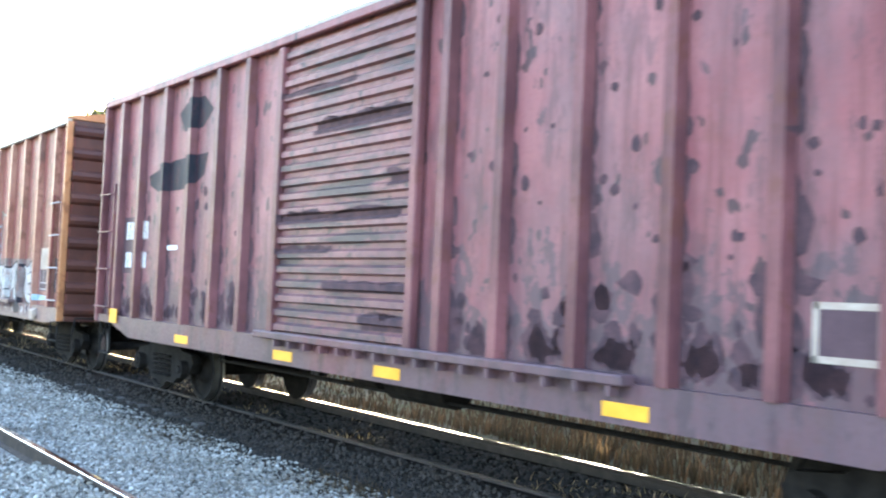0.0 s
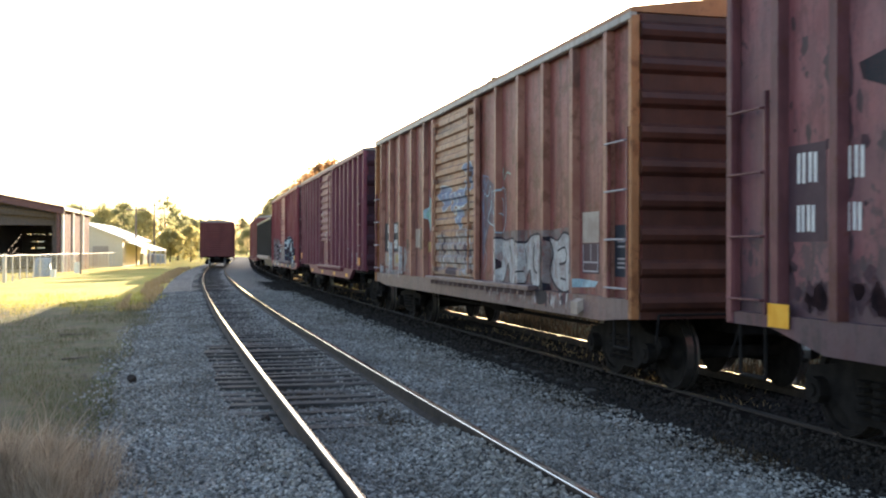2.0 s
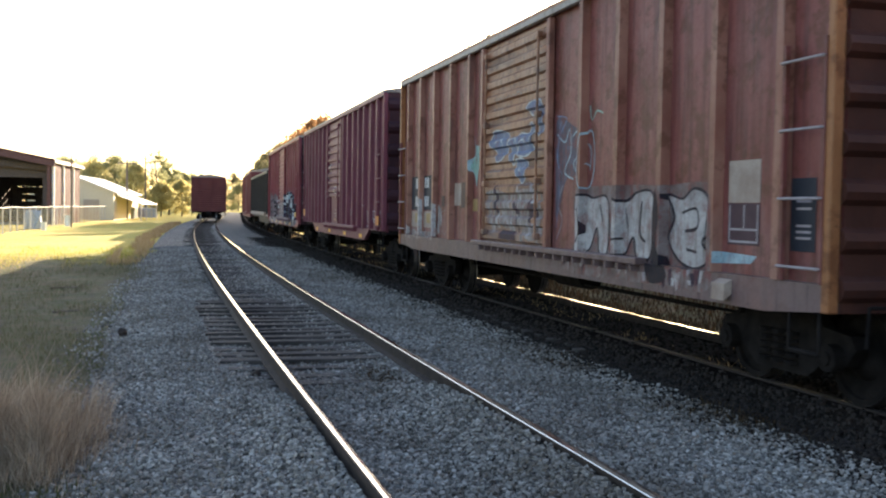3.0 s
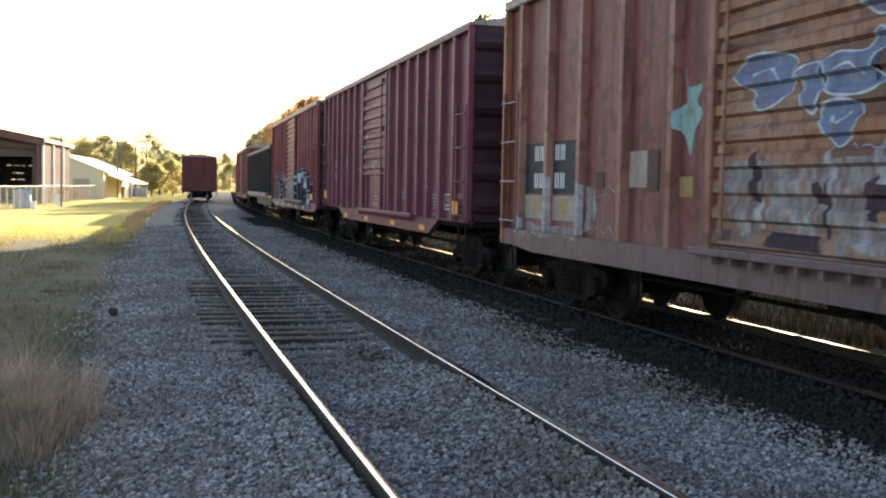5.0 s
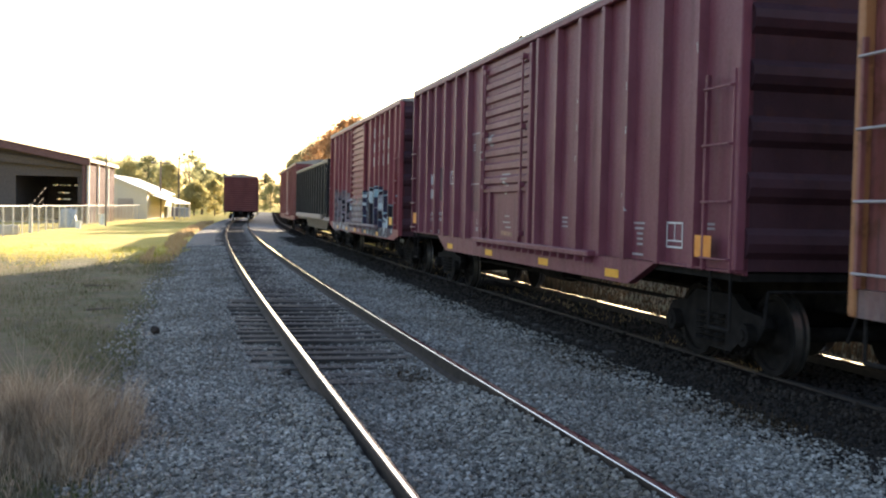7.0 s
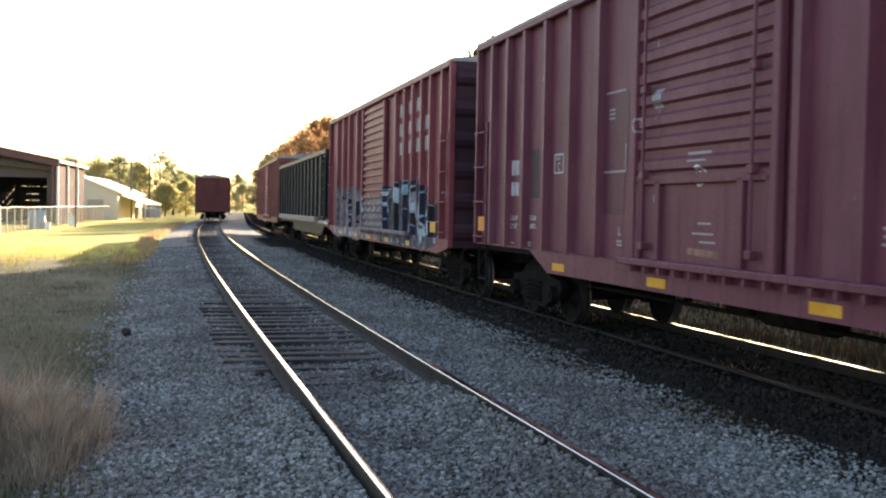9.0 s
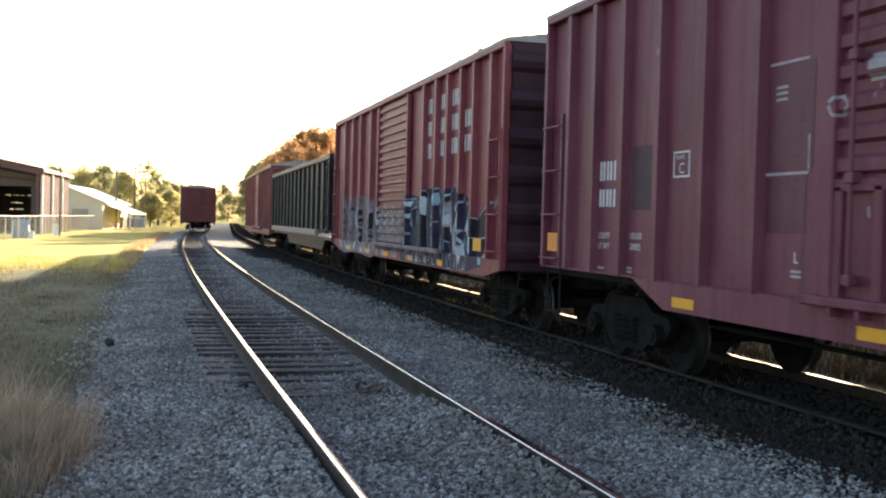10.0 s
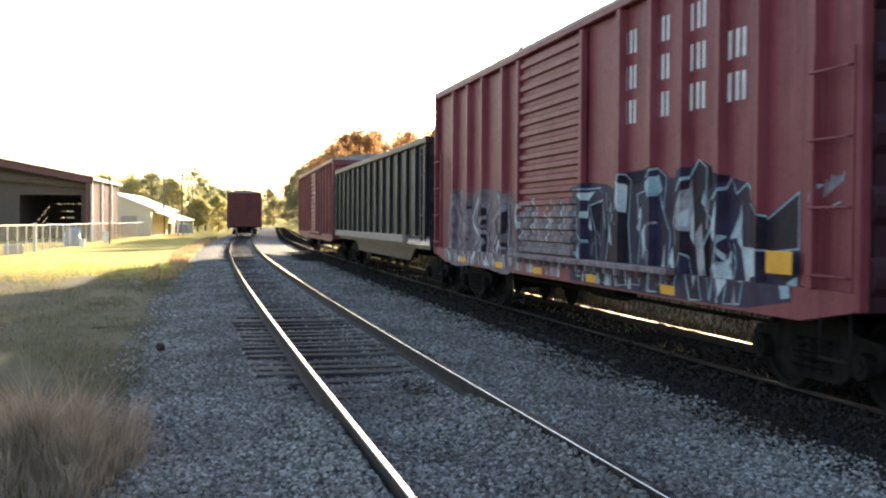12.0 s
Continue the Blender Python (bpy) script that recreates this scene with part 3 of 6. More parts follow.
def spray(parent, points, material, x=-1.536, name="sprayed_shape"):
    """Paint laid over a car's near side from an outline of y and z; it follows the posts and the door ribs."""
    sheet, half, posts, dn, df, ribs = RELIEF[parent.name]
    lift = min(max(0.002, -x - 1.53), 0.009)
    bm = B()
    polys = points if isinstance(points[0], list) else [points]
    made = [bm.faces.new([bm.verts.new((0, p[0], p[1])) for p in poly]) for poly in polys]
    bmesh.ops.triangulate(bm, faces=made)
    bmesh.ops.remove_doubles(bm, verts=bm.verts[:], dist=1e-5)
    points = [p for poly in polys for p in poly]
    ya, yb = min(p[0] for p in points), max(p[0] for p in points)
    za, zb = min(p[1] for p in points), max(p[1] for p in points)

    def cut(co, no):
        bmesh.ops.bisect_plane(bm, geom=bm.verts[:] + bm.edges[:] + bm.faces[:], dist=1e-5, plane_co=co, plane_no=no)

    for y in posts:
        for q in (-0.065, -0.05, 0.05, 0.065):
            if ya < y + q < yb:
                cut((0, y + q, 0), (0, 1, 0))
    for z in (1.079, 1.081):
        if za < z < zb:
            cut((0, 0, z), (0, 0, 1))
    on_door = yb > dn and ya < df
    if on_door:
        for y in (dn - 0.001, dn, dn + 0.11, dn + 0.111, df - 0.111, df - 0.11, df, df + 0.001):
            if ya < y < yb:
                cut((0, y, 0), (0, 1, 0))
        for z, q in ribs:
            if za < z < zb:
                cut((0, 0, z), (0, 0, 1))
    for v in bm.verts:
        y, z = v.co.y, v.co.z
        d = sheet
        if dn - 0.0005 < y < df + 0.0005:
            d = half + 0.01
            if dn + 0.1105 < y < df - 0.1105:
                d = sheet + 0.035 + float(np.interp(z, [p for p, _ in ribs], [p for _, p in ribs]))
        else:
            for p in posts:
                e = abs(y - p)
                if e < 0.066:
                    d = sheet + (half - sheet) * min(1.0, max(0.0, 0.065 - e) / 0.015)
        if z < 1.08:
            d = half - 0.02
        v.co.x = -(d + lift)
    return part(name, bm, material, parent)


def smooth_line(ctrl, closed=True, steps=5):
    """A rounded line through a few points of y and z."""
    n, out = len(ctrl), []
    for i in range(n if closed else n - 1):
        if closed:
            p = [Vector(ctrl[(i + k) % n]) for k in (-1, 0, 1, 2)]
        else:
            p = [Vector(ctrl[min(max(i + k, 0), n - 1)]) for k in (-1, 0, 1, 2)]
        for k in range(steps):
            f = k / steps
            out.append(0.5 * (2 * p[1] + (p[2] - p[0]) * f + (2 * p[0] - 5 * p[1] + 4 * p[2] - p[3]) * f * f + (3 * p[1] - p[0] - 3 * p[2] + p[3]) * f ** 3))
    if not closed:
        out.append(Vector(ctrl[-1]))
    return [(p.x, p.y) for p in out]


def stroke(parent, line, w, material, x, closed=False, name="sprayed_line"):
    """A line of paint of width w along points of y and z, in one mesh."""
    pts = [Vector(line[0])]
    for p in line[1:]:
        if (Vector(p) - pts[-1]).length > 1e-3:
            pts.append(Vector(p))
    n, sides = len(pts), []
    for k, p in enumerate(pts):
        a = pts[k - 1] if k or closed else p
        b = pts[(k + 1) % n] if k < n - 1 or closed else p
        d = (b - a).normalized()
        q = Vector((-d.y, d.x)) * w / 2 * (0.75 + abs(noise.noise(Vector((p.x * 4, p.y * 4, w * 50)))))
        sides.append((tuple(p - q), tuple(p + q)))
    polys = []
    for k in range(n if closed else n - 1):
        (a, b), (c, d) = sides[k], sides[(k + 1) % n]
        polys.append([a, c, d, b])
    return spray(parent, polys, material, x, name)


def boxcar(label, u0, u1, posts, door, paint_mat, post_mat, door_mat, end_mat, eave=4.28, sill=0.80, sill_from=None, end_low=0.97,
           ribs=9, door_ribs=13, moving=True, plug=False, ladder_z=(1.2, 1.75, 2.3, 2.85), group="train cars", name="boxcar", half=1.60):
    """A steel boxcar with outside posts. u0, u1 are its ends along the line at the start, u1 the farther; door is its span."""
    mid, L = (u0 + u1) / 2, u1 - u0
    car = thing(name, label, "boxcar", group)
    sheet = half - 0.10
    lo, hi = -L / 2, L / 2
    dn, df = door[0] - mid, door[1] - mid
    base = 1.06
    for s in (-1, 1):
        bm = B()
        box(bm, (s * (sheet - 0.02) - 0.02, lo, base), (s * (sheet - 0.02) + 0.02, hi, eave - 0.05))
        part("side_wall", bm, paint_mat, car)
        bm = B()
        a, b = (sill_from[0] - mid, sill_from[1] - mid) if sill_from else (lo + 0.9, hi - 0.9)
        xo = s * (half - 0.02)
        xi = s * (half - 0.12)
        prism(bm, [(lo, end_low), (a - 0.75, end_low), (a, sill), (b, sill), (b + 0.75, end_low), (hi, end_low), (hi, base + 0.02), (lo, base + 0.02)], "x", min(xo, xi), max(xo, xi))
        part("side_sill", bm, M_D if paint_mat is M_D else SILLS.get(paint_mat.name, paint_mat), car)
        bm = B()
        box(bm, (s * half - 0.07 if s > 0 else -half - 0.01, lo - 0.01, eave - 0.10), (half + 0.01 if s > 0 else -half + 0.07, hi + 0.01, eave), 0.012)
        part("eave_rail", bm, M_ROOF if paint_mat is M_B else paint_mat, car)
        for u in posts:
            y = u - mid
            bm = B()
            xa, xb = sorted((s * sheet, s * half))
            prism(bm, [(xa if s > 0 else xb, y - 0.065), (xb if s > 0 else xa, y - 0.05), (xb if s > 0 else xa, y + 0.05), (xa if s > 0 else xb, y + 0.065)], "z", base + 0.02, eave - 0.10)
            part("side_post", bm, post_mat, car)
        for y in (lo + 0.03, hi - 0.03):
            bm = B()
            xa, xb = sorted((s * (half - 0.10), s * (half + 0.005)))
            box(bm, (xa, y - 0.045, end_low), (xb, y + 0.045, eave - 0.05), 0.012)
            part("corner_post", bm, post_mat if paint_mat is not M_B else M_END_B, car)
        # door with pressed ribs
        bm = B()
        dz0, dz1 = 1.12, eave - 0.14
        n = door_ribs
        pitch = (dz1 - dz0) / n
        prof = [(0.0, dz0)]
        low = dz0 + (0.9 if plug else 0.0)
        n = int((dz1 - low) / pitch)
        for i in range(n):
            b0 = low + i * pitch
            prof += [(0.0, b0 + pitch * 0.12), (0.045, b0 + pitch * 0.24), (0.045, b0 + pitch * 0.62), (0.0, b0 + pitch * 0.78)]
        prof += [(0.0, dz1), (-0.04, dz1), (-0.04, dz0)]
        dx = sheet + 0.035
        prism(bm, [(s * (dx + p), q) for p, q in prof], "y", dn + 0.1, df - 0.1)
        RELIEF[car.name] = (sheet, half, [u - mid for u in posts], dn, df, [(q, p) for p, q in prof[:-2]])
        dob = part("door", bm, door_mat, car)
        for y0, y1 in ((dn, dn + 0.11), (df - 0.11, df)):
            bm = B()
            xa, xb = sorted((s * (sheet + 0.02), s * (half + 0.01)))
            box(bm, (xa, y0, dz0 - 0.02), (xb, y1, dz1 + 0.02), 0.012)
            part("door_stile", bm, post_mat, dob)
        for y in (dn + 0.35, df - 0.35):
            bm = B()
            rod(bm, (s * (half + 0.03), y, dz0 + 0.1), (s * (half + 0.03), y, dz1 - 0.1), 0.018, 6)
            for q in (dz0 + 0.15, dz0 + 0.9, dz0 + 1.8, dz1 - 0.15):
                xa, xb = sorted((s * (half - 0.03), s * (half + 0.055)))
                box(bm, (xa, y - 0.05, q - 0.04), (xb, y + 0.05, q + 0.04), 0.008)
            if plug or paint_mat is M_B:
                part("lock_bar", bm, door_mat, dob)
            else:
                bm.free()
        if plug:
            bm = B()
            xa, xb = sorted((s * (sheet + 0.02), s * (half - 0.01)))
            for y in (dn + 0.15, dn + 0.6, df - 0.6, df - 0.15):
                box(bm, (xa, y - 0.05, dz0), (xb, y + 0.05, dz0 + 0.85), 0.01)
            box(bm, (xa, dn + 0.1, dz0 + 0.80), (xb, df - 0.1, dz0 + 0.90), 0.01)
            part("door_panel", bm, door_mat, dob)
        bm = B()
        xa, xb = sorted((s * (half - 0.06), s * (half + 0.09)))
        t0, t1 = dn - (df - dn) * 0.95, df + 0.15
        box(bm, (xa, t0, base + 0.0), (xb, t1, base + 0.075), 0.012)
        for k in range(int((t1 - t0) / 0.32)):
            box(bm, (xa, t0 + 0.1 + k * 0.32, base - 0.07), (xb - 0.02 * s, t0 + 0.14 + k * 0.32, base + 0.0))
        part("door_track", bm, SILLS.get(paint_mat.name, paint_mat), car)
        # grab irons at both ends
        sx = s * half
        if s < 0:
            ladder(car, lo + 0.08, lo + 0.62, ladder_z, post_mat if paint_mat is not M_B else M_B)
            ladder(car, hi - 0.62, hi - 0.08, ladder_z, post_mat if paint_mat is not M_B else M_B)
        for y in (lo + 0.35, hi - 0.35):
            bm = B()
            xq = s * (half - 0.05)
            rod(bm, (xq, y - 0.2, end_low), (xq, y - 0.2, 0.52), 0.016, 6)
            rod(bm, (xq, y + 0.2, end_low), (xq, y + 0.2, 0.52), 0.016, 6)
            rod(bm, (xq, y - 0.2, 0.52), (xq, y + 0.2, 0.52), 0.020, 6)
            part("sill_step", bm, M_RUNNING, car)
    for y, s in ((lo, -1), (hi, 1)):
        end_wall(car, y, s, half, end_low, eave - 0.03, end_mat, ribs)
        bm = B()
        rod(bm, (0, y, 0.86), (0, y + s * 0.55, 0.86), 0.11, 8)
        box(bm, (-0.16, y + s * 0.50 - 0.12, 0.70), (0.16, y + s * 0.62 + 0.12, 1.02), 0.05)
        part("coupler", bm, M_RUNNING, car)
        bm = B()
        rod(bm, (-1.35, y + s * 0.18, 0.92), (0.2, y + s * 0.18, 0.92), 0.014, 6)
        rod(bm, (-1.35, y + s * 0.18, 0.92), (-1.42, y + s * 0.25, 0.62), 0.014, 6)
        part("uncoupling_lever", bm, M_RUNNING, car)
        bm = B()
        rod(bm, (0.3, y + s * 0.25, 0.80), (0.25, y + s * 0.45, 0.42), 0.025, 6)
        rod(bm, (0.25, y + s * 0.45, 0.42), (0.1, y + s * 0.75, 0.45), 0.025, 6)
        part("air_hose", bm, M_RUNNING, car)
    # roof: two shallow slopes with cross ribs
    bm = B()
    prism(bm, [(-half - 0.01, eave - 0.02), (-half - 0.01, eave + 0.03), (-0.5, eave + 0.20), (0, eave + 0.24), (0.5, eave + 0.20), (half + 0.01, eave + 0.03), (half + 0.01, eave - 0.02)], "y", lo - 0.02, hi + 0.02)
    part("roof", bm, M_END_B if paint_mat is M_B else M_ROOF, car)
    for k in range(int(L / 1.2)):
        y = lo + 0.6 + k * 1.2
        bm = B()
        prism(bm, [(-half + 0.05, eave + 0.0), (-half + 0.05, eave + 0.065), (-0.5, eave + 0.235), (0, eave + 0.275), (0.5, eave + 0.235), (half - 0.05, eave + 0.065), (half - 0.05, eave)], "y", y - 0.04, y + 0.04)
        part("roof_rib", bm, M_ROOF, car)
    # frame under the floor
    bm = B()
    box(bm, (-sheet, lo + 0.05, 1.0), (sheet, hi - 0.05, 1.08))
    part("floor", bm, M_RUNNING, car)
    bm = B()
    box(bm, (-0.22, lo + 0.02, 0.66), (0.22, hi - 0.02, 1.0), 0.02)
    part("centre_sill", bm, M_RUNNING, car)
    for k in range(5):
        y = -L * 0.27 + k * L * 0.135
        bm = B()
        prism(bm, [(-1.45, 1.0), (-1.45, 0.90), (-0.25, 0.70), (0.25, 0.70), (1.45, 0.90), (1.45, 1.0)], "y", y - 0.05, y + 0.05)
        part("cross_bearer", bm, M_RUNNING, car)
    bm = B()
    rod(bm, (-0.75, -0.9, 0.72), (-0.75, 0.1, 0.72), 0.19, 14)
    rod(bm, (-0.75, 0.35, 0.70), (-0.75, 0.8, 0.70), 0.12, 12)
    part("air_reservoir", bm, M_RUNNING, car)
    bm = B()
    rod(bm, (-0.85, -L * 0.3, 0.60), (-0.85, L * 0.3, 0.60), 0.014, 6)
    rod(bm, (-0.45, -L * 0.33, 0.55), (-0.45, L * 0.33, 0.55), 0.018, 6)
    part("brake_rod", bm, M_RUNNING, car)
    for y in (lo + 1.42, hi - 1.42):
        bogie(car, y, moving)
    if moving:
        MOVING.append((car, mid, L / 2 - 1.42))
    return car, mid


def reflectors(car, mid, places, z=0.895, material=None):
    for u in places:
        decal(car, "reflector", u - mid - 0.21, u - mid + 0.21, z - 0.05, z + 0.05, material or M_YELLOW, -1.583, "yellow reflector strip")


# the worn red car
car_a, ma = boxcar("weathered red-oxide boxcar with dark rust scabs and a ribbed door", 1.5, 15.72,
                   (14.97, 14.18, 13.29, 12.42, 11.58, 10.78, 6.95, 6.2, 5.33, 4.48, 3.66, 2.95), (7.3, 10.0), M_A, M_A_POST, M_A_DOOR, M_END_RED, door_ribs=20, sill_from=(3.0, 14.3))
reflectors(car_a, ma, (12.37, 9.64, 7.66, 4.79))
decal(car_a, "placard", 14.75 - ma, 15.06 - ma, 0.98, 1.18, M_YELLOW, -1.602, "yellow reflector square")
bars(car_a, 14.78 - ma, 2.18, 0.25, "xx xx"[:2], M_WHITE)
bars(car_a, 14.20 - ma, 2.18, 0.25, "xx", M_WHITE)
bars(car_a, 14.78 - ma, 1.78, 0.22, "xx", M_WHITE)
bars(car_a, 14.20 - ma, 1.78, 0.22, "xx", M_WHITE)
decal(car_a, "stencil_bar", 12.85 - ma, 13.20 - ma, 2.02, 2.08, M_WHITE)
decal(car_a, "patch", 14.4 - ma, 14.95 - ma, 1.70, 2.50, M_TEAL, -1.501)
spray(car_a, [(14.0 - ma, 3.05), (13.1 - ma, 3.20), (12.0 - ma, 3.22), (12.1 - ma, 2.95), (12.5 - ma, 2.80), (13.6 - ma, 2.80), (13.95 - ma, 2.92)], M_SPRAY_DARK, -1.5335, "faded_emblem")
spray(car_a, [(13.0 - ma, 3.80), (12.75 - ma, 3.92), (12.2 - ma, 3.95), (11.9 - ma, 3.75), (12.2 - ma, 3.55), (12.8 - ma, 3.55)], M_SPRAY_DARK, -1.5335, "faded_emblem")
for y0, y1, z0, z1 in ((3.02, 3.06, 1.32, 1.66), (3.42, 3.46, 1.32, 1.66), (3.02, 3.46, 1.32, 1.36), (3.02, 3.46, 1.62, 1.66)):
    decal(car_a, "stencil_frame", y0 - ma, y1 - ma, z0, z1, M_PALE)
decal(car_a, "stencil_panel", 3.06 - ma, 3.42 - ma, 1.36, 1.62, M_TEAL, -1.502)

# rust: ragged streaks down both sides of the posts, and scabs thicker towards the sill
ra = random.Random(31)


def ragged(u, z, ru, rz, n=9):
    return [(u - ma + ru * ra.uniform(0.55, 1.2) * math.cos(k * 2 * math.pi / n), z + rz * ra.uniform(0.55, 1.2) * math.sin(k * 2 * math.pi / n)) for k in range(n)]


for u in (14.97, 14.18, 13.29, 12.42, 11.58, 10.78, 6.95, 6.2, 5.33, 4.48, 3.66, 2.95):
    polys = []
    for side in (-1, 1):
        z = 1.09
        top = ra.uniform(2.4, 4.0) if side < 0 else ra.uniform(1.6, 3.0)
        while z < top:
            h = ra.uniform(0.12, 0.4)
            w = ra.uniform(0.02, 0.09) * (1.5 if z < 1.9 else 0.8)
            if ra.random() < 0.8:
                e = u + side * 0.068 - ma
                polys.append([(e, z), (e, z + h), (e + side * w * ra.uniform(0.2, 0.7), z + h * ra.uniform(0.75, 1.0)), (e + side * w, z + h * ra.uniform(0.4, 0.6)), (e + side * w * ra.uniform(0.3, 0.9), z + h * 0.1)])
            z += h * ra.uniform(0.7, 1.0)
    if polys:
        tagged(spray(car_a, polys, M_RUST_SCAB, -1.532, "rust_streak"), kind="stuff")
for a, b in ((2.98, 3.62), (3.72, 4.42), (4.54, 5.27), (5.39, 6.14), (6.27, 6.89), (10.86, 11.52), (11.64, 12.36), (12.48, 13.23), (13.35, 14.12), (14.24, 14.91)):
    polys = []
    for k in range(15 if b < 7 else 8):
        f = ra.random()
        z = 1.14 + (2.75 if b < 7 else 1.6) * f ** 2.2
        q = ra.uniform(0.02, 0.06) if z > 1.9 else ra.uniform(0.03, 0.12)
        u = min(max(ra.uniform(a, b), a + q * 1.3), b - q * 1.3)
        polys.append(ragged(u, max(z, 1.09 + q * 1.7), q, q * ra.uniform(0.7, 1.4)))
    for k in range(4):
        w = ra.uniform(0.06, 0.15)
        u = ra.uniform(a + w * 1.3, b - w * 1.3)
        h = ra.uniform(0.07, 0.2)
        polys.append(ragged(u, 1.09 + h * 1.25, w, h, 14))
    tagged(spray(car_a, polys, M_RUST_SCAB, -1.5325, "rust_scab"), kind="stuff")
for z, u0, u1, h in ((2.30, 7.6, 9.9, 0.10), (3.20, 7.42, 9.2, 0.12), (1.62, 7.42, 8.9, 0.09), (1.30, 7.42, 8.2, 0.12), (2.62, 7.42, 7.8, 0.14), (3.62, 8.4, 9.9, 0.06), (1.98, 8.8, 9.9, 0.07)):
    n = int((u1 - u0) / 0.12)
    top = [(u0 + k * (u1 - u0) / n - ma, z + h * ra.uniform(0.25, 1.0)) for k in range(n + 1)]
    spray(car_a, [(u0 - ma, z - h * 0.4)] + [(u1 - ma, z - h * 0.5)] + top[::-1], M_RUST_SCAB, -1.532, "rust_band")

# the brown sprayed car
car_b, mb = boxcar("rusty brown boxcar with a sprayed ochre door and pale lower scribbles", 17.72, 32.40,
                   (31.73, 30.73, 29.68, 28.55, 27.43, 22.68, 21.62, 20.56, 19.50, 18.44), (23.72, 26.72), M_B, M_B_POST, M_B_DOOR, M_END_SHADED, end_low=0.86, sill_from=(18.6, 31.2))
decal(car_b, "number_panel", 29.92 - mb, 31.74 - mb, 1.59, 2.26, M_NAVY, -1.502)
for u, z in ((31.32, 2.02), (30.60, 2.02), (31.32, 1.66), (30.60, 1.66)):
    bars(car_b, u - mb, z, 0.20, "xx", M_WHITE, -1.505, 0.18)
decal(car_b, "pale_patch", 29.96 - mb, 31.80 - mb, 1.25, 1.565, M_PALE, -1.502)
decal(car_b, "ochre_patch", 30.15 - mb, 30.45 - mb, 1.34, 1.53, M_OCHRE, -1.504)
decal(car_b, "ochre_patch", 30.95 - mb, 31.35 - mb, 1.34, 1.53, M_OCHRE, -1.504)
for u, top in ((30.73, 1.86), (29.68, 1.76), (31.73, 1.30)):
    spray(car_b, [(u - 0.06 - mb, 1.10), (u + 0.06 - mb, 1.10), (u + 0.06 - mb, top - 0.12), (u - 0.01 - mb, top), (u - 0.06 - mb, top - 0.06)], M_SPRAY_WHITE, -1.534, "white_paint")
spray(car_b, [(31.95 - mb, 1.16), (31.5 - mb, 1.21), (31.2 - mb, 1.15), (30.4 - mb, 1.18), (29.75 - mb, 1.16), (29.72 - mb, 1.02), (30.3 - mb, 1.07), (30.9 - mb, 1.0), (31.3 - mb, 1.08), (31.6 - mb, 0.98), (31.9 - mb, 1.04)], M_SPRAY_CHALK, -1.532, "white_paint")
spray(car_b, [(29.60 - mb, 1.70), (29.38 - mb, 1.66), (29.30 - mb, 1.40), (29.42 - mb, 1.18), (29.62 - mb, 1.14)], M_SPRAY_CHALK, -1.532, "white_paint")
decal(car_b, "bolted_plate", 28.05 - mb, 28.46 - mb, 1.68, 2.07, M_PALE, -1.506, "pale grey bolted plate")
decal(car_b, "bolted_plate", 27.80 - mb, 28.03 - mb, 1.64, 2.08, M_END_DARK, -1.508, "dark rusty bolted plate")
decal(car_b, "bolted_plate", 29.12 - mb, 29.32 - mb, 1.66, 1.86, M_END_DARK, -1.506, "dark rusty bolted plate")
decal(car_b, "ochre_patch", 27.10 - mb, 27.36 - mb, 1.59, 1.79, M_OCHRE, -1.502)
decal(car_b, "pale_patch", 18.82 - mb, 19.34 - mb, 1.72, 2.10, M_PALE, -1.502)
decal(car_b, "stencil_panel", 18.82 - mb, 19.34 - mb, 1.34, 1.715, M_TEAL, -1.502)
for y0, y1, z0, z1 in ((18.84, 19.32, 1.36, 1.38), (18.84, 18.86, 1.36, 1.70), (19.30, 19.32, 1.36, 1.70), (19.06, 19.08, 1.48, 1.70), (18.84, 19.32, 1.47, 1.49)):
    decal(car_b, "stencil_frame", y0 - mb, y1 - mb, z0, z1, M_FAINT, -1.505)
decal(car_b, "blue_patch", 18.02 - mb, 18.36 - mb, 1.32, 1.92, M_NAVY, -1.502)
for z in (1.72, 1.66, 1.52, 1.47, 1.42):
    decal(car_b, "stencil_bar", 18.08 - mb, 18.28 - mb, z, z + 0.02, M_FAINT, -1.505)
spray(car_b, [(19.45 - mb, 1.27), (18.85 - mb, 1.25), (18.95 - mb, 1.18), (19.45 - mb, 1.16)], M_SPRAY_SKY, -1.532, "sprayed_shape")
bm = B()
prism(bm, [(-1.58, 0.90), (-1.66, 0.84), (-1.66, 0.99), (-1.58, 1.03)], "y", 19.12 - mb, 19.34 - mb)
part("bracket", bm, M_PALE, car_b, "bent pale bracket on the sill")


# blue bubble letters across the door, and paler ones fading out below
def piece(car, off, ctrl, fill, line, w, x, inner=()):
    """One bubble letter: a filled rounded outline, its drawn edge, and lines inside it."""
    out = smooth_line([(u - off, z) for u, z in ctrl])
    if fill is not None:
        spray(car, out, fill, x, "sprayed_letter")
    if line is not None:
        stroke(car, out, w, line, x - 0.0012, True)
        for run in inner:
            stroke(car, smooth_line([(u - off, z) for u, z in run], False), w, line, x - 0.0018)


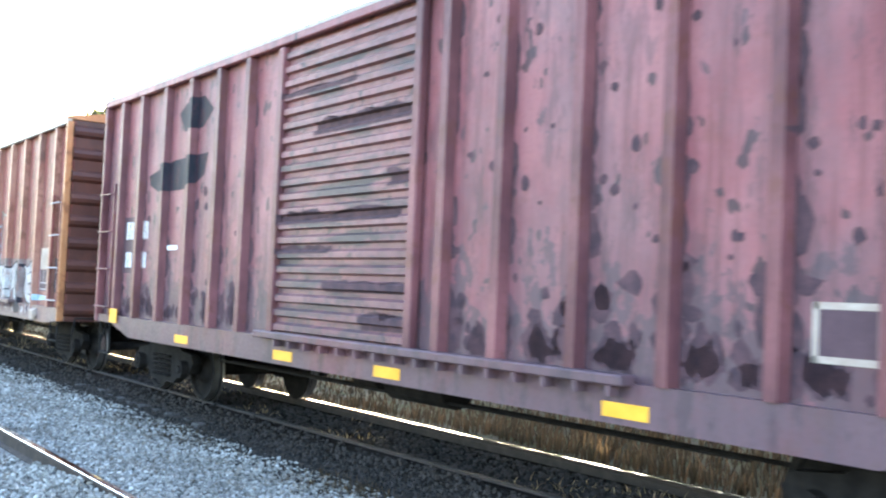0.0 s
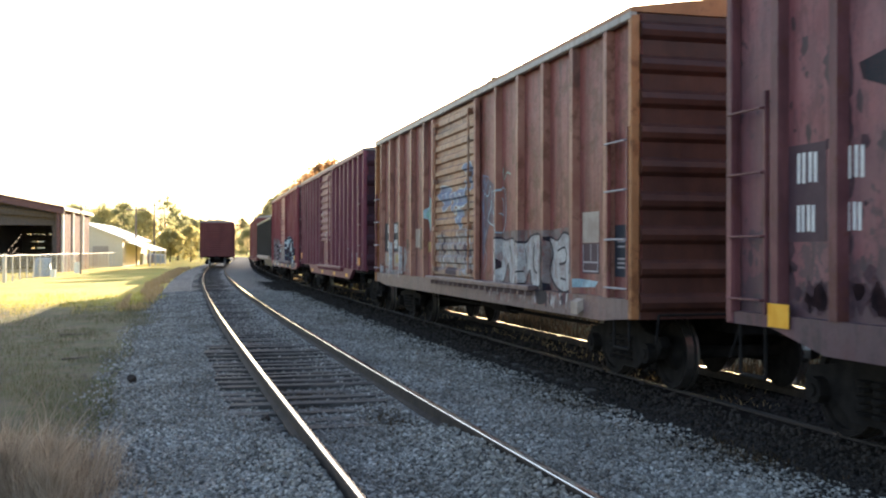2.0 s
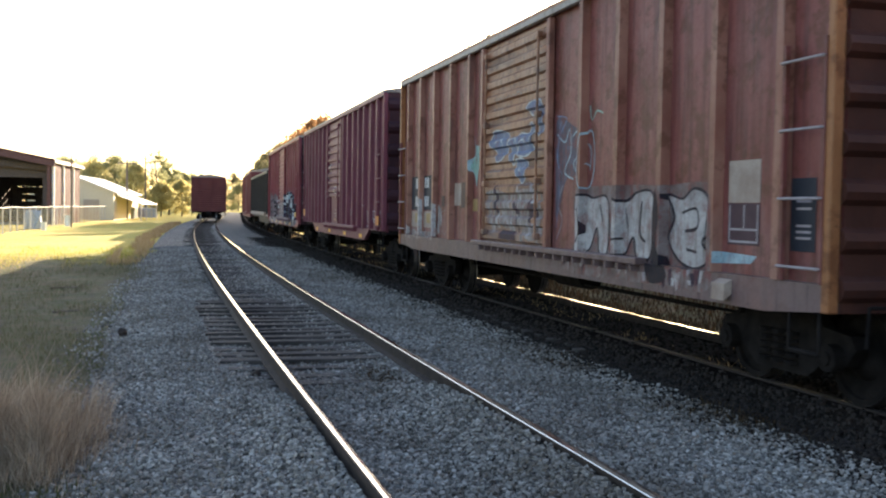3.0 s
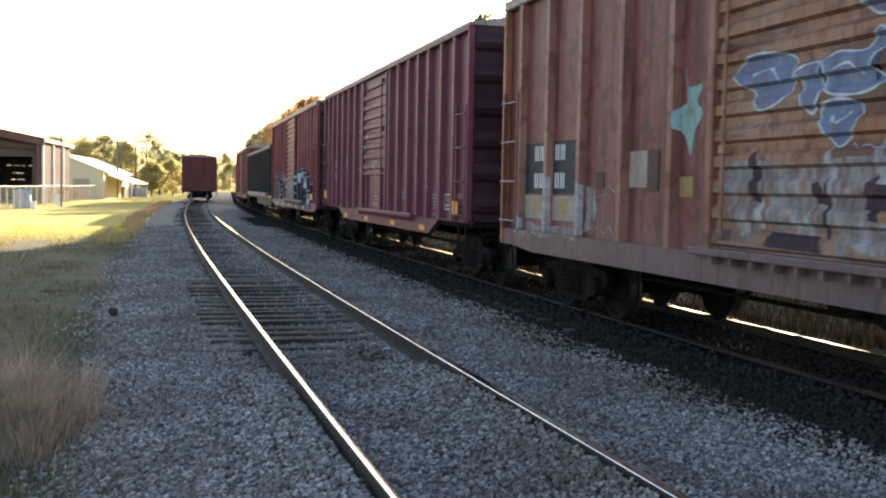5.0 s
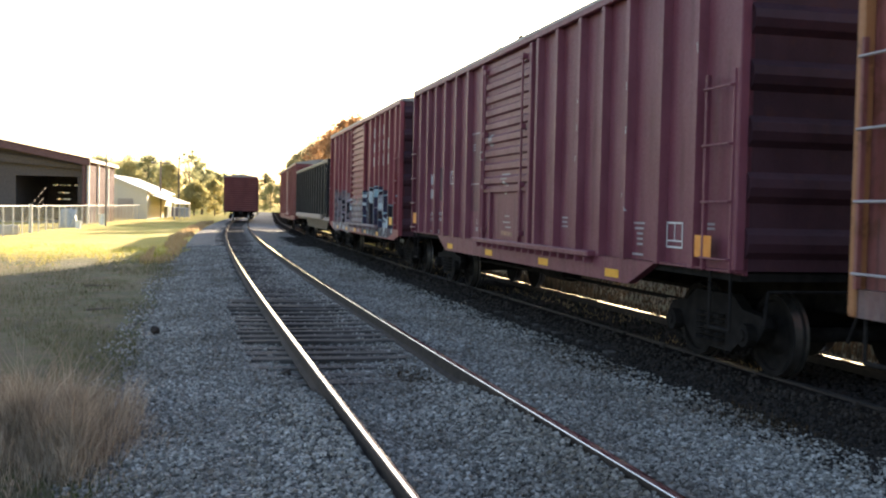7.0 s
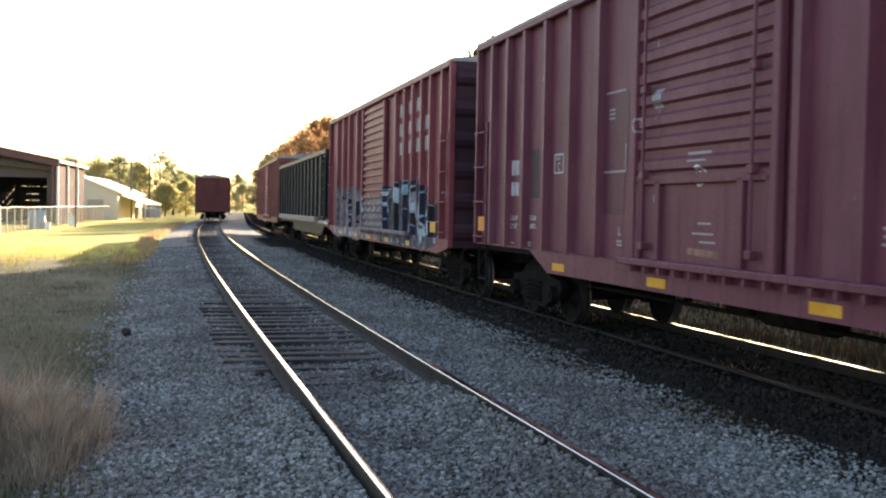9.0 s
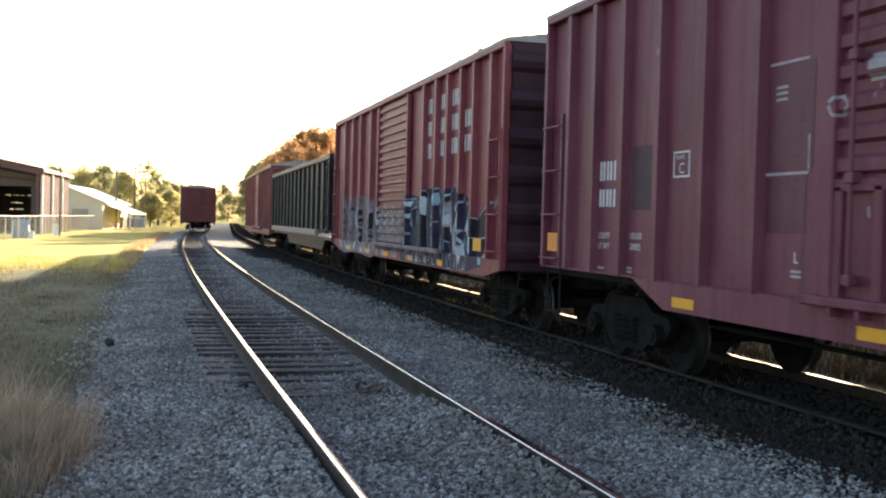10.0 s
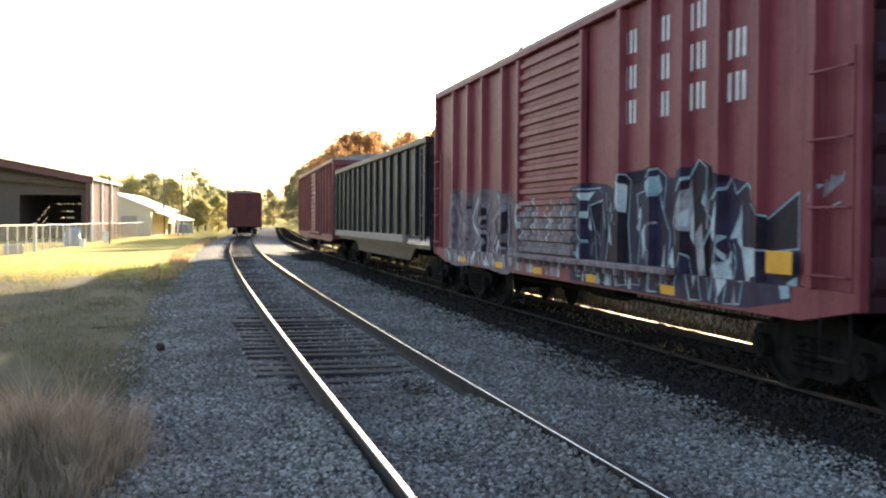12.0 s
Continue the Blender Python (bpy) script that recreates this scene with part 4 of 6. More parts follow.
for ctrl, inner in (
        (((26.32, 2.70), (26.0, 2.82), (25.5, 2.76), (25.42, 2.62), (25.55, 2.42), (25.9, 2.34), (26.02, 2.50), (26.2, 2.58)), (((26.0, 2.64), (25.75, 2.68), (25.62, 2.56)),)),
        (((25.40, 2.62), (25.1, 2.66), (25.05, 2.50), (25.2, 2.28), (25.32, 2.34), (25.34, 2.50)), ()),
        (((25.12, 2.60), (24.95, 2.72), (24.6, 2.70), (24.42, 2.84), (24.34, 2.76), (24.52, 2.58), (24.36, 2.46), (24.6, 2.38), (25.0, 2.42)), (((24.95, 2.58), (24.75, 2.62), (24.62, 2.52)),)),
        (((25.10, 2.30), (24.86, 2.36), (24.62, 2.30), (24.66, 2.14), (24.86, 2.00), (25.04, 2.14)), (((24.98, 2.24), (24.86, 2.18), (24.74, 2.26)),)),
        (((24.62, 3.06), (24.3, 3.14), (24.0, 3.06), (24.02, 2.70), (24.18, 2.66), (24.22, 2.92), (24.48, 2.94)), ())):
    piece(car_b, mb, ctrl, M_SPRAY_BLUE, M_SPRAY_PALE, 0.02, -1.5335, inner)
for ctrl in (((26.45, 1.86), (25.9, 1.92), (25.3, 1.86), (24.7, 1.92), (24.05, 1.84), (24.05, 1.30), (24.5, 1.20), (24.95, 1.40), (25.5, 1.34), (25.85, 1.40), (26.1, 1.26), (26.35, 1.50)),):
    piece(car_b, mb, ctrl, M_SPRAY_CHALK, None, 0.02, -1.532)
r5 = random.Random(77)
for k in range(26):
    u, z = r5.uniform(24.1, 26.3), r5.uniform(1.3, 1.8)
    h, w = r5.uniform(0.08, 0.28), r5.uniform(0.02, 0.09)
    spray(car_b, [(u - w - mb, z - h), (u + w * 0.6 - mb, z - h * 0.9), (u + w - mb, z + h * 0.6), (u - mb, z + h), (u - w * 0.8 - mb, z + h * 0.3)], (M_SPRAY_WHITE, M_SPRAY_GREY, M_SPRAY_PLUM, M_SPRAY_CHALK, M_B_DOOR)[k % 5], -1.5325 - 0.0004 * (k % 5), "worn_spray")
for u0, u1, z0, z1 in ((25.0, 25.75, 1.18, 1.32), (24.15, 24.55, 1.52, 1.72)):
    spray(car_b, [(u0 - mb, z0), (u1 - mb, z0 + 0.01), (u1 - 0.04 - mb, z1), (u0 + 0.05 - mb, z1 - 0.01)], M_SPRAY_PLUM, -1.5365, "dark_patch")
for z, u0, u1, ink in ((2.22, 26.35, 25.75, M_SPRAY_GREY), (3.28, 26.1, 24.6, M_SPRAY_CHALK), (1.98, 24.7, 24.1, M_SPRAY_GREY), (3.16, 26.2, 25.4, M_SPRAY_CHALK)):
    n = int((u0 - u1) / 0.06)
    stroke(car_b, [(u0 - k * 0.06 - mb, z + r5.uniform(-0.045, 0.045)) for k in range(n + 1)], 0.016, ink, -1.5365)
# pale mint figure beside the door
piece(car_b, mb, ((27.30, 2.84), (27.22, 2.64), (26.98, 2.66), (27.08, 2.50), (26.96, 2.40), (27.10, 2.22), (27.16, 2.00), (27.26, 2.18), (27.37, 2.26), (27.36, 2.46), (27.24, 2.52)), M_MINT, M_SPRAY_SKY, 0.016, -1.5335)
# blue lines and a loop on the panels by the door
for run, ink in ((((23.66, 2.86), (23.3, 2.80), (23.5, 2.62), (23.62, 2.30), (23.45, 2.10)), M_SPRAY_BLUE), (((23.62, 2.62), (23.35, 2.50), (23.2, 2.66), (23.15, 2.36), (23.35, 2.12), (23.05, 2.02)), M_SPRAY_SKY),
                 (((23.1, 2.56), (22.9, 2.62), (22.86, 2.36), (23.05, 2.22), (22.9, 2.06)), M_SPRAY_SKY), (((23.5, 2.78), (23.6, 2.4), (23.52, 1.9), (23.6, 1.4)), M_SPRAY_BLUE),
                 (((22.56, 2.90), (22.5, 2.72), (22.36, 2.82), (22.18, 2.78)), M_MINT), (((23.4, 1.95), (23.55, 1.7), (23.4, 1.5), (23.58, 1.25)), M_SPRAY_GREY)):
    stroke(car_b, smooth_line([(u - mb, z) for u, z in run], False), 0.022, ink, -1.5335)
spray(car_b, smooth_line([(u - mb, z) for u, z in ((23.66, 2.80), (23.1, 2.70), (22.86, 2.55), (22.95, 2.1), (23.3, 2.0), (23.6, 1.5), (23.66, 2.0))]), M_SPRAY_STEEL, -1.532, "worn_spray")
piece(car_b, mb, ((22.66, 2.52), (22.48, 2.58), (22.40, 2.30), (22.45, 2.0), (22.62, 1.90), (22.72, 2.1)), None, M_SPRAY_SKY, 0.02, -1.5335, (((22.60, 2.44), (22.50, 2.36), (22.52, 2.12)), ((22.62, 2.20), (22.5, 2.16))))
# white block letters low down, edged in black
spray(car_b, smooth_line([(u - mb, z) for u, z in ((22.95, 1.86), (21.6, 1.92), (20.6, 1.90), (19.6, 1.88), (19.5, 1.3), (19.55, 0.90), (20.4, 0.88), (21.5, 0.86), (22.6, 0.85), (23.2, 0.92), (22.95, 1.3))]), M_SPRAY_HAZE, -1.5315, "worn_spray")
for ctrl, inner in (
        (((22.88, 1.74), (22.66, 1.82), (22.40, 1.78), (22.05, 1.80), (21.95, 1.60), (21.98, 1.16), (22.2, 1.12), (22.28, 1.42), (22.5, 1.16), (22.80, 1.14), (22.84, 1.46)), (((22.7, 1.66), (22.62, 1.40), (22.7, 1.24)), ((22.2, 1.7), (22.12, 1.5)))),
        (((21.84, 1.78), (21.5, 1.74), (21.2, 1.84), (20.86, 1.82), (20.84, 1.46), (20.9, 1.14), (21.2, 1.12), (21.3, 1.34), (21.52, 1.14), (21.84, 1.20), (21.74, 1.5)), (((21.5, 1.66), (21.44, 1.44)), ((21.1, 1.74), (21.14, 1.4), (21.0, 1.3)), ((21.7, 1.3), (21.55, 1.32)))),
        (((20.50, 1.80), (20.2, 1.76), (19.98, 1.86), (19.72, 1.78), (19.66, 1.46), (19.80, 1.34), (19.64, 1.20), (19.9, 1.08), (20.25, 1.14), (20.48, 1.36), (20.36, 1.58)), (((20.2, 1.62), (19.92, 1.66), (19.9, 1.48), (20.14, 1.44)), ((20.1, 1.26), (19.9, 1.24))))):
    piece(car_b, mb, ctrl, M_SPRAY_WHITE, M_SPRAY_DARK, 0.03, -1.534, inner)
spray(car_b, smooth_line([(u - mb, z) for u, z in ((20.82, 1.84), (20.62, 1.86), (20.52, 1.6), (20.58, 1.3), (20.36, 1.0), (20.5, 0.9), (20.8, 0.92), (20.86, 1.3))]), M_SPRAY_DARK, -1.5385, "worn_spray")
for k in range(30):
    u = r5.uniform(19.6, 23.2)
    z1, l, w = r5.uniform(0.98, 1.12), r5.uniform(0.06, 0.2), r5.uniform(0.015, 0.07)
    spray(car_b, [(u - w - mb, z1), (u + w - mb, z1 - 0.02), (u + w * 0.4 - mb, max(0.83, z1 - l)), (u - w * 0.4 - mb, max(0.83, z1 - l * 0.8))], (M_SPRAY_WHITE, M_SPRAY_WHITE, M_SPRAY_PLUM, M_SPRAY_GREY, M_SPRAY_CHALK)[k % 5], -1.5335 - 0.0006 * (k % 5), "paint_drip")
# white zigzag on the panel by the number
stroke(car_b, [(u - mb, z) for u, z in ((29.5, 1.36), (29.3, 1.48), (29.34, 1.56), (29.05, 1.60), (29.0, 1.70), (28.82, 1.62), (28.7, 1.76), (28.62, 1.50))], 0.018, M_SPRAY_CHALK, -1.5335)
stroke(car_b, [(u - mb, z) for u, z in ((29.45, 1.12), (29.3, 1.22), (29.1, 1.14), (28.95, 1.24), (28.8, 1.10), (28.65, 1.18))], 0.018, M_SPRAY_CHALK, -1.5335)


# the maroon car with the plug door
car_c, mc = boxcar("clean maroon boxcar with a ribbed plug door and white stencils", 34.12, 48.87,
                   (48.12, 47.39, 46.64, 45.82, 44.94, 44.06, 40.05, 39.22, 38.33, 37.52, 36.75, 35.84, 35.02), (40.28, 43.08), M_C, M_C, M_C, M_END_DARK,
                   sill_from=(36.6, 45.6), end_low=1.10, plug=True, ribs=6)
reflectors(car_c, mc, (37.07, 39.6, 42.45, 45.2))
decal(car_c, "placard", 34.56 - mc, 34.90 - mc, 1.20, 1.42, M_ORANGE, -1.612, "orange square placard")
decal(car_c, "placard", 48.3 - mc, 48.62 - mc, 1.29, 1.52, M_ORANGE, -1.612, "orange square placard")
bars(car_c, 47.32 - mc, 2.14, 0.22, "xxx", M_WHITE, -1.504, 0.18)
bars(car_c, 47.32 - mc, 1.84, 0.20, "xxx", M_WHITE, -1.504, 0.18)
lettering("LDLMT", 0.075, M_WHITE, car_c, -1.505, 47.33 - mc, 1.48)
lettering("LT WT", 0.075, M_WHITE, car_c, -1.505, 47.33 - mc, 1.36)
lettering("150100", 0.075, M_WHITE, car_c, -1.505, 46.55 - mc, 1.49)
lettering("58900", 0.075, M_WHITE, car_c, -1.505, 46.52 - mc, 1.37)
decal(car_c, "teal_patch", 45.94 - mc, 46.50 - mc, 1.80, 2.48, M_TEAL, -1.502)
for y0, y1, z0, z1 in ((45.28, 45.6, 2.12, 2.14), (45.28, 45.6, 2.36, 2.38), (45.28, 45.30, 2.12, 2.38), (45.58, 45.6, 2.12, 2.38)):
    decal(car_c, "stencil_frame", y0 - mc, y1 - mc, z0, z1, M_WHITE)
lettering("PLATE", 0.045, M_WHITE, car_c, -1.505, 45.55 - mc, 2.30)
lettering("C", 0.11, M_WHITE, car_c, -1.505, 45.49 - mc, 2.16)
decal(car_c, "dark_panel", 43.36 - mc, 43.98 - mc, 2.13, 3.0, M_C_DIM, -1.5015)
decal(car_c, "dark_panel", 43.44 - mc, 43.99 - mc, 1.60, 2.06, M_C_DIM, -1.502)
for u, z, w in ((43.71, 3.0, 0.54), (43.80, 2.80, 0.16), (43.80, 2.75, 0.16), (43.80, 2.70, 0.16), (43.72, 2.08, 0.62), (43.53, 1.24, 0.14), (43.53, 1.28, 0.14), (47.25, 1.13, 0.2), (46.6, 1.12, 0.3), (46.6, 1.16, 0.3),
                (36.48, 1.50, 0.3), (36.48, 1.44, 0.25), (36.45, 1.38, 0.16), (36.45, 1.32, 0.16), (36.45, 1.26, 0.16), (36.5, 1.14, 0.3), (38.95, 1.53, 0.22), (38.95, 1.47, 0.2), (38.95, 1.41, 0.24), (34.82, 1.52, 0.26), (34.82, 1.475, 0.26)):
    decal(car_c, "stencil_bar", u - mc - w / 2, u - mc + w / 2, z, z + 0.024, M_FAINT, -1.5045)
decal(car_c, "stencil_bar", 43.40 - mc, 43.42 - mc, 2.10, 2.40, M_FAINT, -1.5045)
lettering("L", 0.10, M_WHITE, car_c, -1.505, 43.57 - mc, 1.36)
for y0, y1, z0, z1 in ((35.38, 35.40, 1.26, 1.54), (35.74, 35.76, 1.26, 1.54), (35.38, 35.76, 1.26, 1.28), (35.38, 35.76, 1.52, 1.54), (35.56, 35.575, 1.34, 1.52), (35.38, 35.76, 1.33, 1.345)):
    decal(car_c, "stencil_frame", y0 - mc, y1 - mc, z0, z1, M_WHITE)
for u0, u1, z0, z1 in ((42.65, 42.44, 2.80, 2.92), (42.66, 42.46, 2.72, 2.77), (41.92, 41.47, 2.20, 2.23), (41.86, 41.5, 2.13, 2.15), (41.80, 41.40, 1.42, 1.44), (41.7, 41.45, 1.52, 1.54), (41.66, 41.36, 1.34, 1.36)):
    spray(car_c, [(u0 - mc, z0), (u1 - mc, z0), (u1 - mc, z1), (u0 - mc, z1)], M_FAINT, -1.532, "stencil_bar")
spray(car_c, [(41.90 - mc, 1.22), (41.27 - mc, 1.20), (41.27 - mc, 1.27), (41.90 - mc, 1.29)], M_B_POST, -1.533, "faded_strip")
stroke(car_c, smooth_line([(43.04 - mc, 2.60), (42.92 - mc, 2.64), (42.86 - mc, 2.56), (42.98 - mc, 2.50)], True), 0.03, M_FAINT, -1.533)
stroke(car_c, smooth_line([(41.73 - mc, 2.05), (41.64 - mc, 2.08), (41.57 - mc, 2.02), (41.62 - mc, 1.92), (41.72 - mc, 1.91)], True), 0.028, M_WHITE, -1.533)
stroke(car_c, [(41.67 - mc, 2.04), (41.66 - mc, 1.94)], 0.028, M_WHITE, -1.534)
r6 = random.Random(12)
for k in range(14):
    u, z = r6.choice((39.38, 37.98, 38.33, 36.75, 42.6, 45.8, 35.02)) + r6.uniform(-0.05, 0.05), r6.uniform(1.6, 3.4)
    stroke(car_c, [(u - mc, z), (u + r6.uniform(-0.02, 0.02) - mc, z + r6.uniform(0.05, 0.14))], r6.uniform(0.012, 0.03), M_FAINT, -1.534, name="paint_chip")

# the red car with the big stencilled name and the sprayed band
car_d, md = boxcar("dark red boxcar with blue and black spray band and white stencil", 50.48, 64.95,
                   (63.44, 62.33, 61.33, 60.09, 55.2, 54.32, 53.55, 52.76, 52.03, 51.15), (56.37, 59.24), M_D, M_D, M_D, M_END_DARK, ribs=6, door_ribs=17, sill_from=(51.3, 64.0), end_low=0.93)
reflectors(car_d, md, (60.2, 58.2, 56.0, 53.85, 62.6))
decal(car_d, "placard", 51.38 - md, 51.80 - md, 1.18, 1.38, M_YELLOW, -1.604, "yellow reflector panel")
for z, rows in ((3.62, "xx xx xx  "), (3.20, "xx xx xx xx"), (2.79, "xx xx xx xx")):
    for k, u in enumerate((55.32, 54.45, 53.62, 52.82)):
        if rows[k * 3:k * 3 + 1] == "x":
            bars(car_d, u - md, z, 0.28, "xx", M_WHITE, -1.505, 0.27)
rng = random.Random(5)
spray(car_d, smooth_line([(u - md, z) for u, z in ((63.95, 2.16), (63.2, 2.24), (62.3, 2.14), (61.3, 2.2), (60.2, 2.1), (59.4, 2.0), (59.4, 0.84), (61.5, 0.83), (63.9, 0.86))]), M_SPRAY_MURK, -1.5315, "worn_spray")
spray(car_d, [(u - md, z) for u, z in ((56.85, 2.08), (56.3, 2.14), (55.72, 2.10), (55.4, 2.0), (55.1, 2.22), (54.85, 2.02), (54.25, 2.24), (53.9, 2.1), (53.25, 2.26), (53.0, 1.9), (52.6, 2.06), (52.2, 1.98), (51.95, 1.68), (51.42, 1.90), (51.42, 0.95), (52.2, 0.83), (53.6, 0.82), (55.2, 0.82), (56.8, 0.83))], M_SPRAY_INK, -1.5315, "worn_spray")
spray(car_d, smooth_line([(u - md, z) for u, z in ((59.3, 1.62), (58.6, 1.9), (58.0, 1.66), (57.4, 1.9), (56.85, 1.8), (56.85, 1.16), (58.0, 1.15), (59.3, 1.16))]), M_SPRAY_MURK, -1.5315, "worn_spray")


def blade_letter(pts, fill, line, w, x):
    """A spiky letter with straight drawn edges."""
    pts = [(u - md, z) for u, z in pts]
    spray(car_d, pts, fill, x, "sprayed_letter")
    stroke(car_d, pts, w, line, x - 0.0012, True)


for k, pts in enumerate((
        ((56.75, 2.05), (55.92, 2.06), (55.85, 1.90), (56.3, 1.84), (56.1, 1.5), (56.0, 0.95), (56.55, 0.90), (56.68, 1.2), (56.35, 1.36), (56.75, 1.7)),
        ((55.75, 2.0), (55.5, 1.78), (55.15, 2.2), (54.98, 2.12), (55.05, 1.6), (54.92, 0.88), (55.25, 0.86), (55.35, 1.35), (55.55, 0.86), (55.8, 0.9), (55.65, 1.5)),
        ((54.8, 1.95), (54.5, 2.0), (54.25, 2.23), (54.02, 2.12), (54.1, 1.75), (53.92, 1.5), (54.0, 0.86), (54.3, 0.85), (54.3, 1.3), (54.5, 1.5), (54.55, 0.9), (54.8, 0.9), (54.72, 1.4)),
        ((53.85, 1.66), (53.5, 2.08), (53.27, 2.27), (53.1, 2.18), (53.12, 1.75), (52.97, 1.62), (53.2, 1.35), (53.05, 0.84), (53.3, 0.83), (53.5, 1.3), (53.72, 0.84), (53.88, 0.9), (53.7, 1.36)),
        ((52.92, 1.75), (52.6, 2.05), (52.5, 1.9), (52.3, 2.0), (52.14, 1.8), (52.2, 1.2), (52.3, 0.86), (52.6, 0.84), (52.5, 1.25), (52.7, 1.5), (52.88, 0.85), (52.96, 1.2)),
        ((52.25, 1.97), (51.94, 1.66), (51.44, 1.89), (51.44, 1.40), (51.9, 1.36), (52.2, 1.42)))):
    blade_letter(pts, M_SPRAY_DARK if k % 2 else M_SPRAY_INK, M_SPRAY_SKY, 0.024, -1.533)
# bright splinters inside the letters
for pts in (((53.72, 1.62), (53.42, 2.08), (53.36, 1.66), (53.46, 1.52)), ((53.35, 1.5), (53.2, 1.62), (53.12, 1.2), (53.22, 0.95)), ((52.62, 1.46), (52.42, 1.72), (52.36, 1.5)), ((52.78, 1.2), (52.6, 1.3), (52.55, 1.05), (52.7, 0.9)),
            ((55.2, 2.12), (55.08, 2.05), (55.12, 1.72), (55.24, 1.86)), ((56.6, 1.2), (56.42, 1.3), (56.35, 1.0), (56.5, 0.95)), ((56.55, 2.0), (56.1, 2.02), (56.35, 1.9)), ((54.4, 2.06), (54.22, 2.16), (54.12, 1.98), (54.3, 1.9)),
            ((55.5, 1.6), (55.42, 1.72), (55.36, 1.42)), ((52.40, 1.40), (51.99, 1.38), (51.99, 1.14), (52.3, 1.06)), ((54.68, 1.5), (54.58, 1.62), (54.6, 1.2)), ((53.95, 1.2), (53.85, 1.36), (53.8, 1.05)), ((51.62, 1.10), (51.46, 1.16), (51.44, 0.98), (51.58, 0.96))):
    spray(car_d, [(u - md, z) for u, z in pts], rng.choice((M_SPRAY_SKY, M_SPRAY_PALE, M_SPRAY_GREY, M_SPRAY_PALE)), -1.5365, "sprayed_shape")
for k in range(26):
    u, z, h, w, lean = rng.uniform(52.2, 56.7), rng.uniform(0.95, 1.75), rng.uniform(0.12, 0.4), rng.uniform(0.012, 0.03), rng.uniform(-0.12, 0.12)
    stroke(car_d, [(u - md, z), (u + lean * 0.3 - md, z + h * 0.5), (u + lean - md, z + h * 0.8)], w, (M_SPRAY_SKY, M_SPRAY_DARK, M_SPRAY_GREY)[k % 3], -1.5375, name="sprayed_slash")
for k in range(16):
    u, w, l = rng.uniform(51.6, 56.6), rng.uniform(0.02, 0.06), rng.uniform(0.08, 0.22)
    spray(car_d, [(u - w - md, 0.84), (u + w - md, 0.84), (u + rng.uniform(-0.03, 0.03) - md, 0.86 + l)], (M_SPRAY_SKY, M_SPRAY_GREY, M_SPRAY_DARK)[k % 3], -1.536, "sprayed_shape")
for k in range(30):
    u, z = rng.uniform(51.7, 56.7), rng.uniform(1.15, 1.95)
    h, w, lean = rng.uniform(0.08, 0.24), rng.uniform(0.015, 0.055), rng.uniform(-0.10, 0.10)
    if u < 52.2:
        z = min(z, 1.5)
    spray(car_d, [(u - w - md, z - h), (u + w - md, z - h * 0.6), (u + lean - md, z + h * 0.8)], (M_SPRAY_PALE, M_SPRAY_SKY, M_SPRAY_PALE, M_SPRAY_DARK)[k % 4], -1.5378 - 0.0003 * (k % 4), "sprayed_shape")
# the older letters on the far half: grey-lilac lines round black
for k, (u, w, z1) in enumerate(((63.75, 0.6, 1.95), (63.15, 0.6, 2.1), (62.5, 0.62, 1.9), (61.85, 0.6, 2.05), (61.2, 0.6, 1.95), (60.55, 0.62, 2.1), (59.95, 0.5, 1.9))):
    for q in range(2):
        a = [(u + rng.uniform(-0.5, 0.5) * w * 0.9, 0.88 + (z1 - 0.88) * f) for f in (0.0, 0.22, 0.4, 0.62, 0.82, 1.0)]
        stroke(car_d, smooth_line([(y - md, z) for y, z in a], False, 3), rng.uniform(0.06, 0.11), M_SPRAY_DARK, -1.533)
        stroke(car_d, smooth_line([(y + 0.06 - md, z) for y, z in a], False, 3), rng.uniform(0.04, 0.09), (M_SPRAY_PALE, M_SPRAY_LILAC, M_SPRAY_GREY)[(k + q) % 3], -1.5345)
for k in range(18):
    u, z, s_ = rng.uniform(59.5, 64.1), rng.uniform(0.95, 1.8), rng.uniform(0.05, 0.13)
    spray(car_d, smooth_line([(u - s_ * 0.6 - md, z), (u - md, z - s_), (u + s_ * 0.6 - md, z), (u - md, z + s_)], True, 3), (M_SPRAY_DARK, M_SPRAY_LILAC, M_SPRAY_GREY)[k % 3], -1.5365, "sprayed_shape")
for k in range(30):
    u, w, l = rng.uniform(56.9, 64.2), rng.uniform(0.03, 0.12), rng.uniform(0.08, 0.2)
    spray(car_d, [(u - w - md, 0.85), (u + w - md, 0.85), (u + w * 0.7 - md, 0.86 + l), (u - w * 0.6 - md, 0.86 + l * 0.9)], (M_SPRAY_CHALK, M_SPRAY_GREY, M_SPRAY_PALE, M_SPRAY_LILAC)[k % 4], -1.5325 - 0.0004 * (k % 4), "worn_spray")
# white scribbles on the ribs of the door
for k in range(13):
    u, z = 59.1 - k * 0.165, 1.25 + rng.uniform(0, 0.25)
    a = [(u + rng.uniform(-0.14, 0.14) - md, z + 0.13 * q) for q in range(5)]
    stroke(car_d, smooth_line(a, False, 3), rng.uniform(0.02, 0.06), (M_SPRAY_PALE, M_SPRAY_WHITE, M_SPRAY_CHALK, M_SPRAY_DARK)[k % 4], -1.533)
for k in range(9):
    u = 51.16 - k * 0.04
    stroke(car_d, [(u - md, 1.80 + 0.02 * k), (u - 0.03 - md, 1.93 + 0.015 * k + rng.uniform(-0.03, 0.03))], 0.014, M_SPRAY_SKY, -1.533)
stroke(car_d, [(51.05 - md, 1.74), (50.85 - md, 1.80)], 0.012, M_SPRAY_SKY, -1.533)


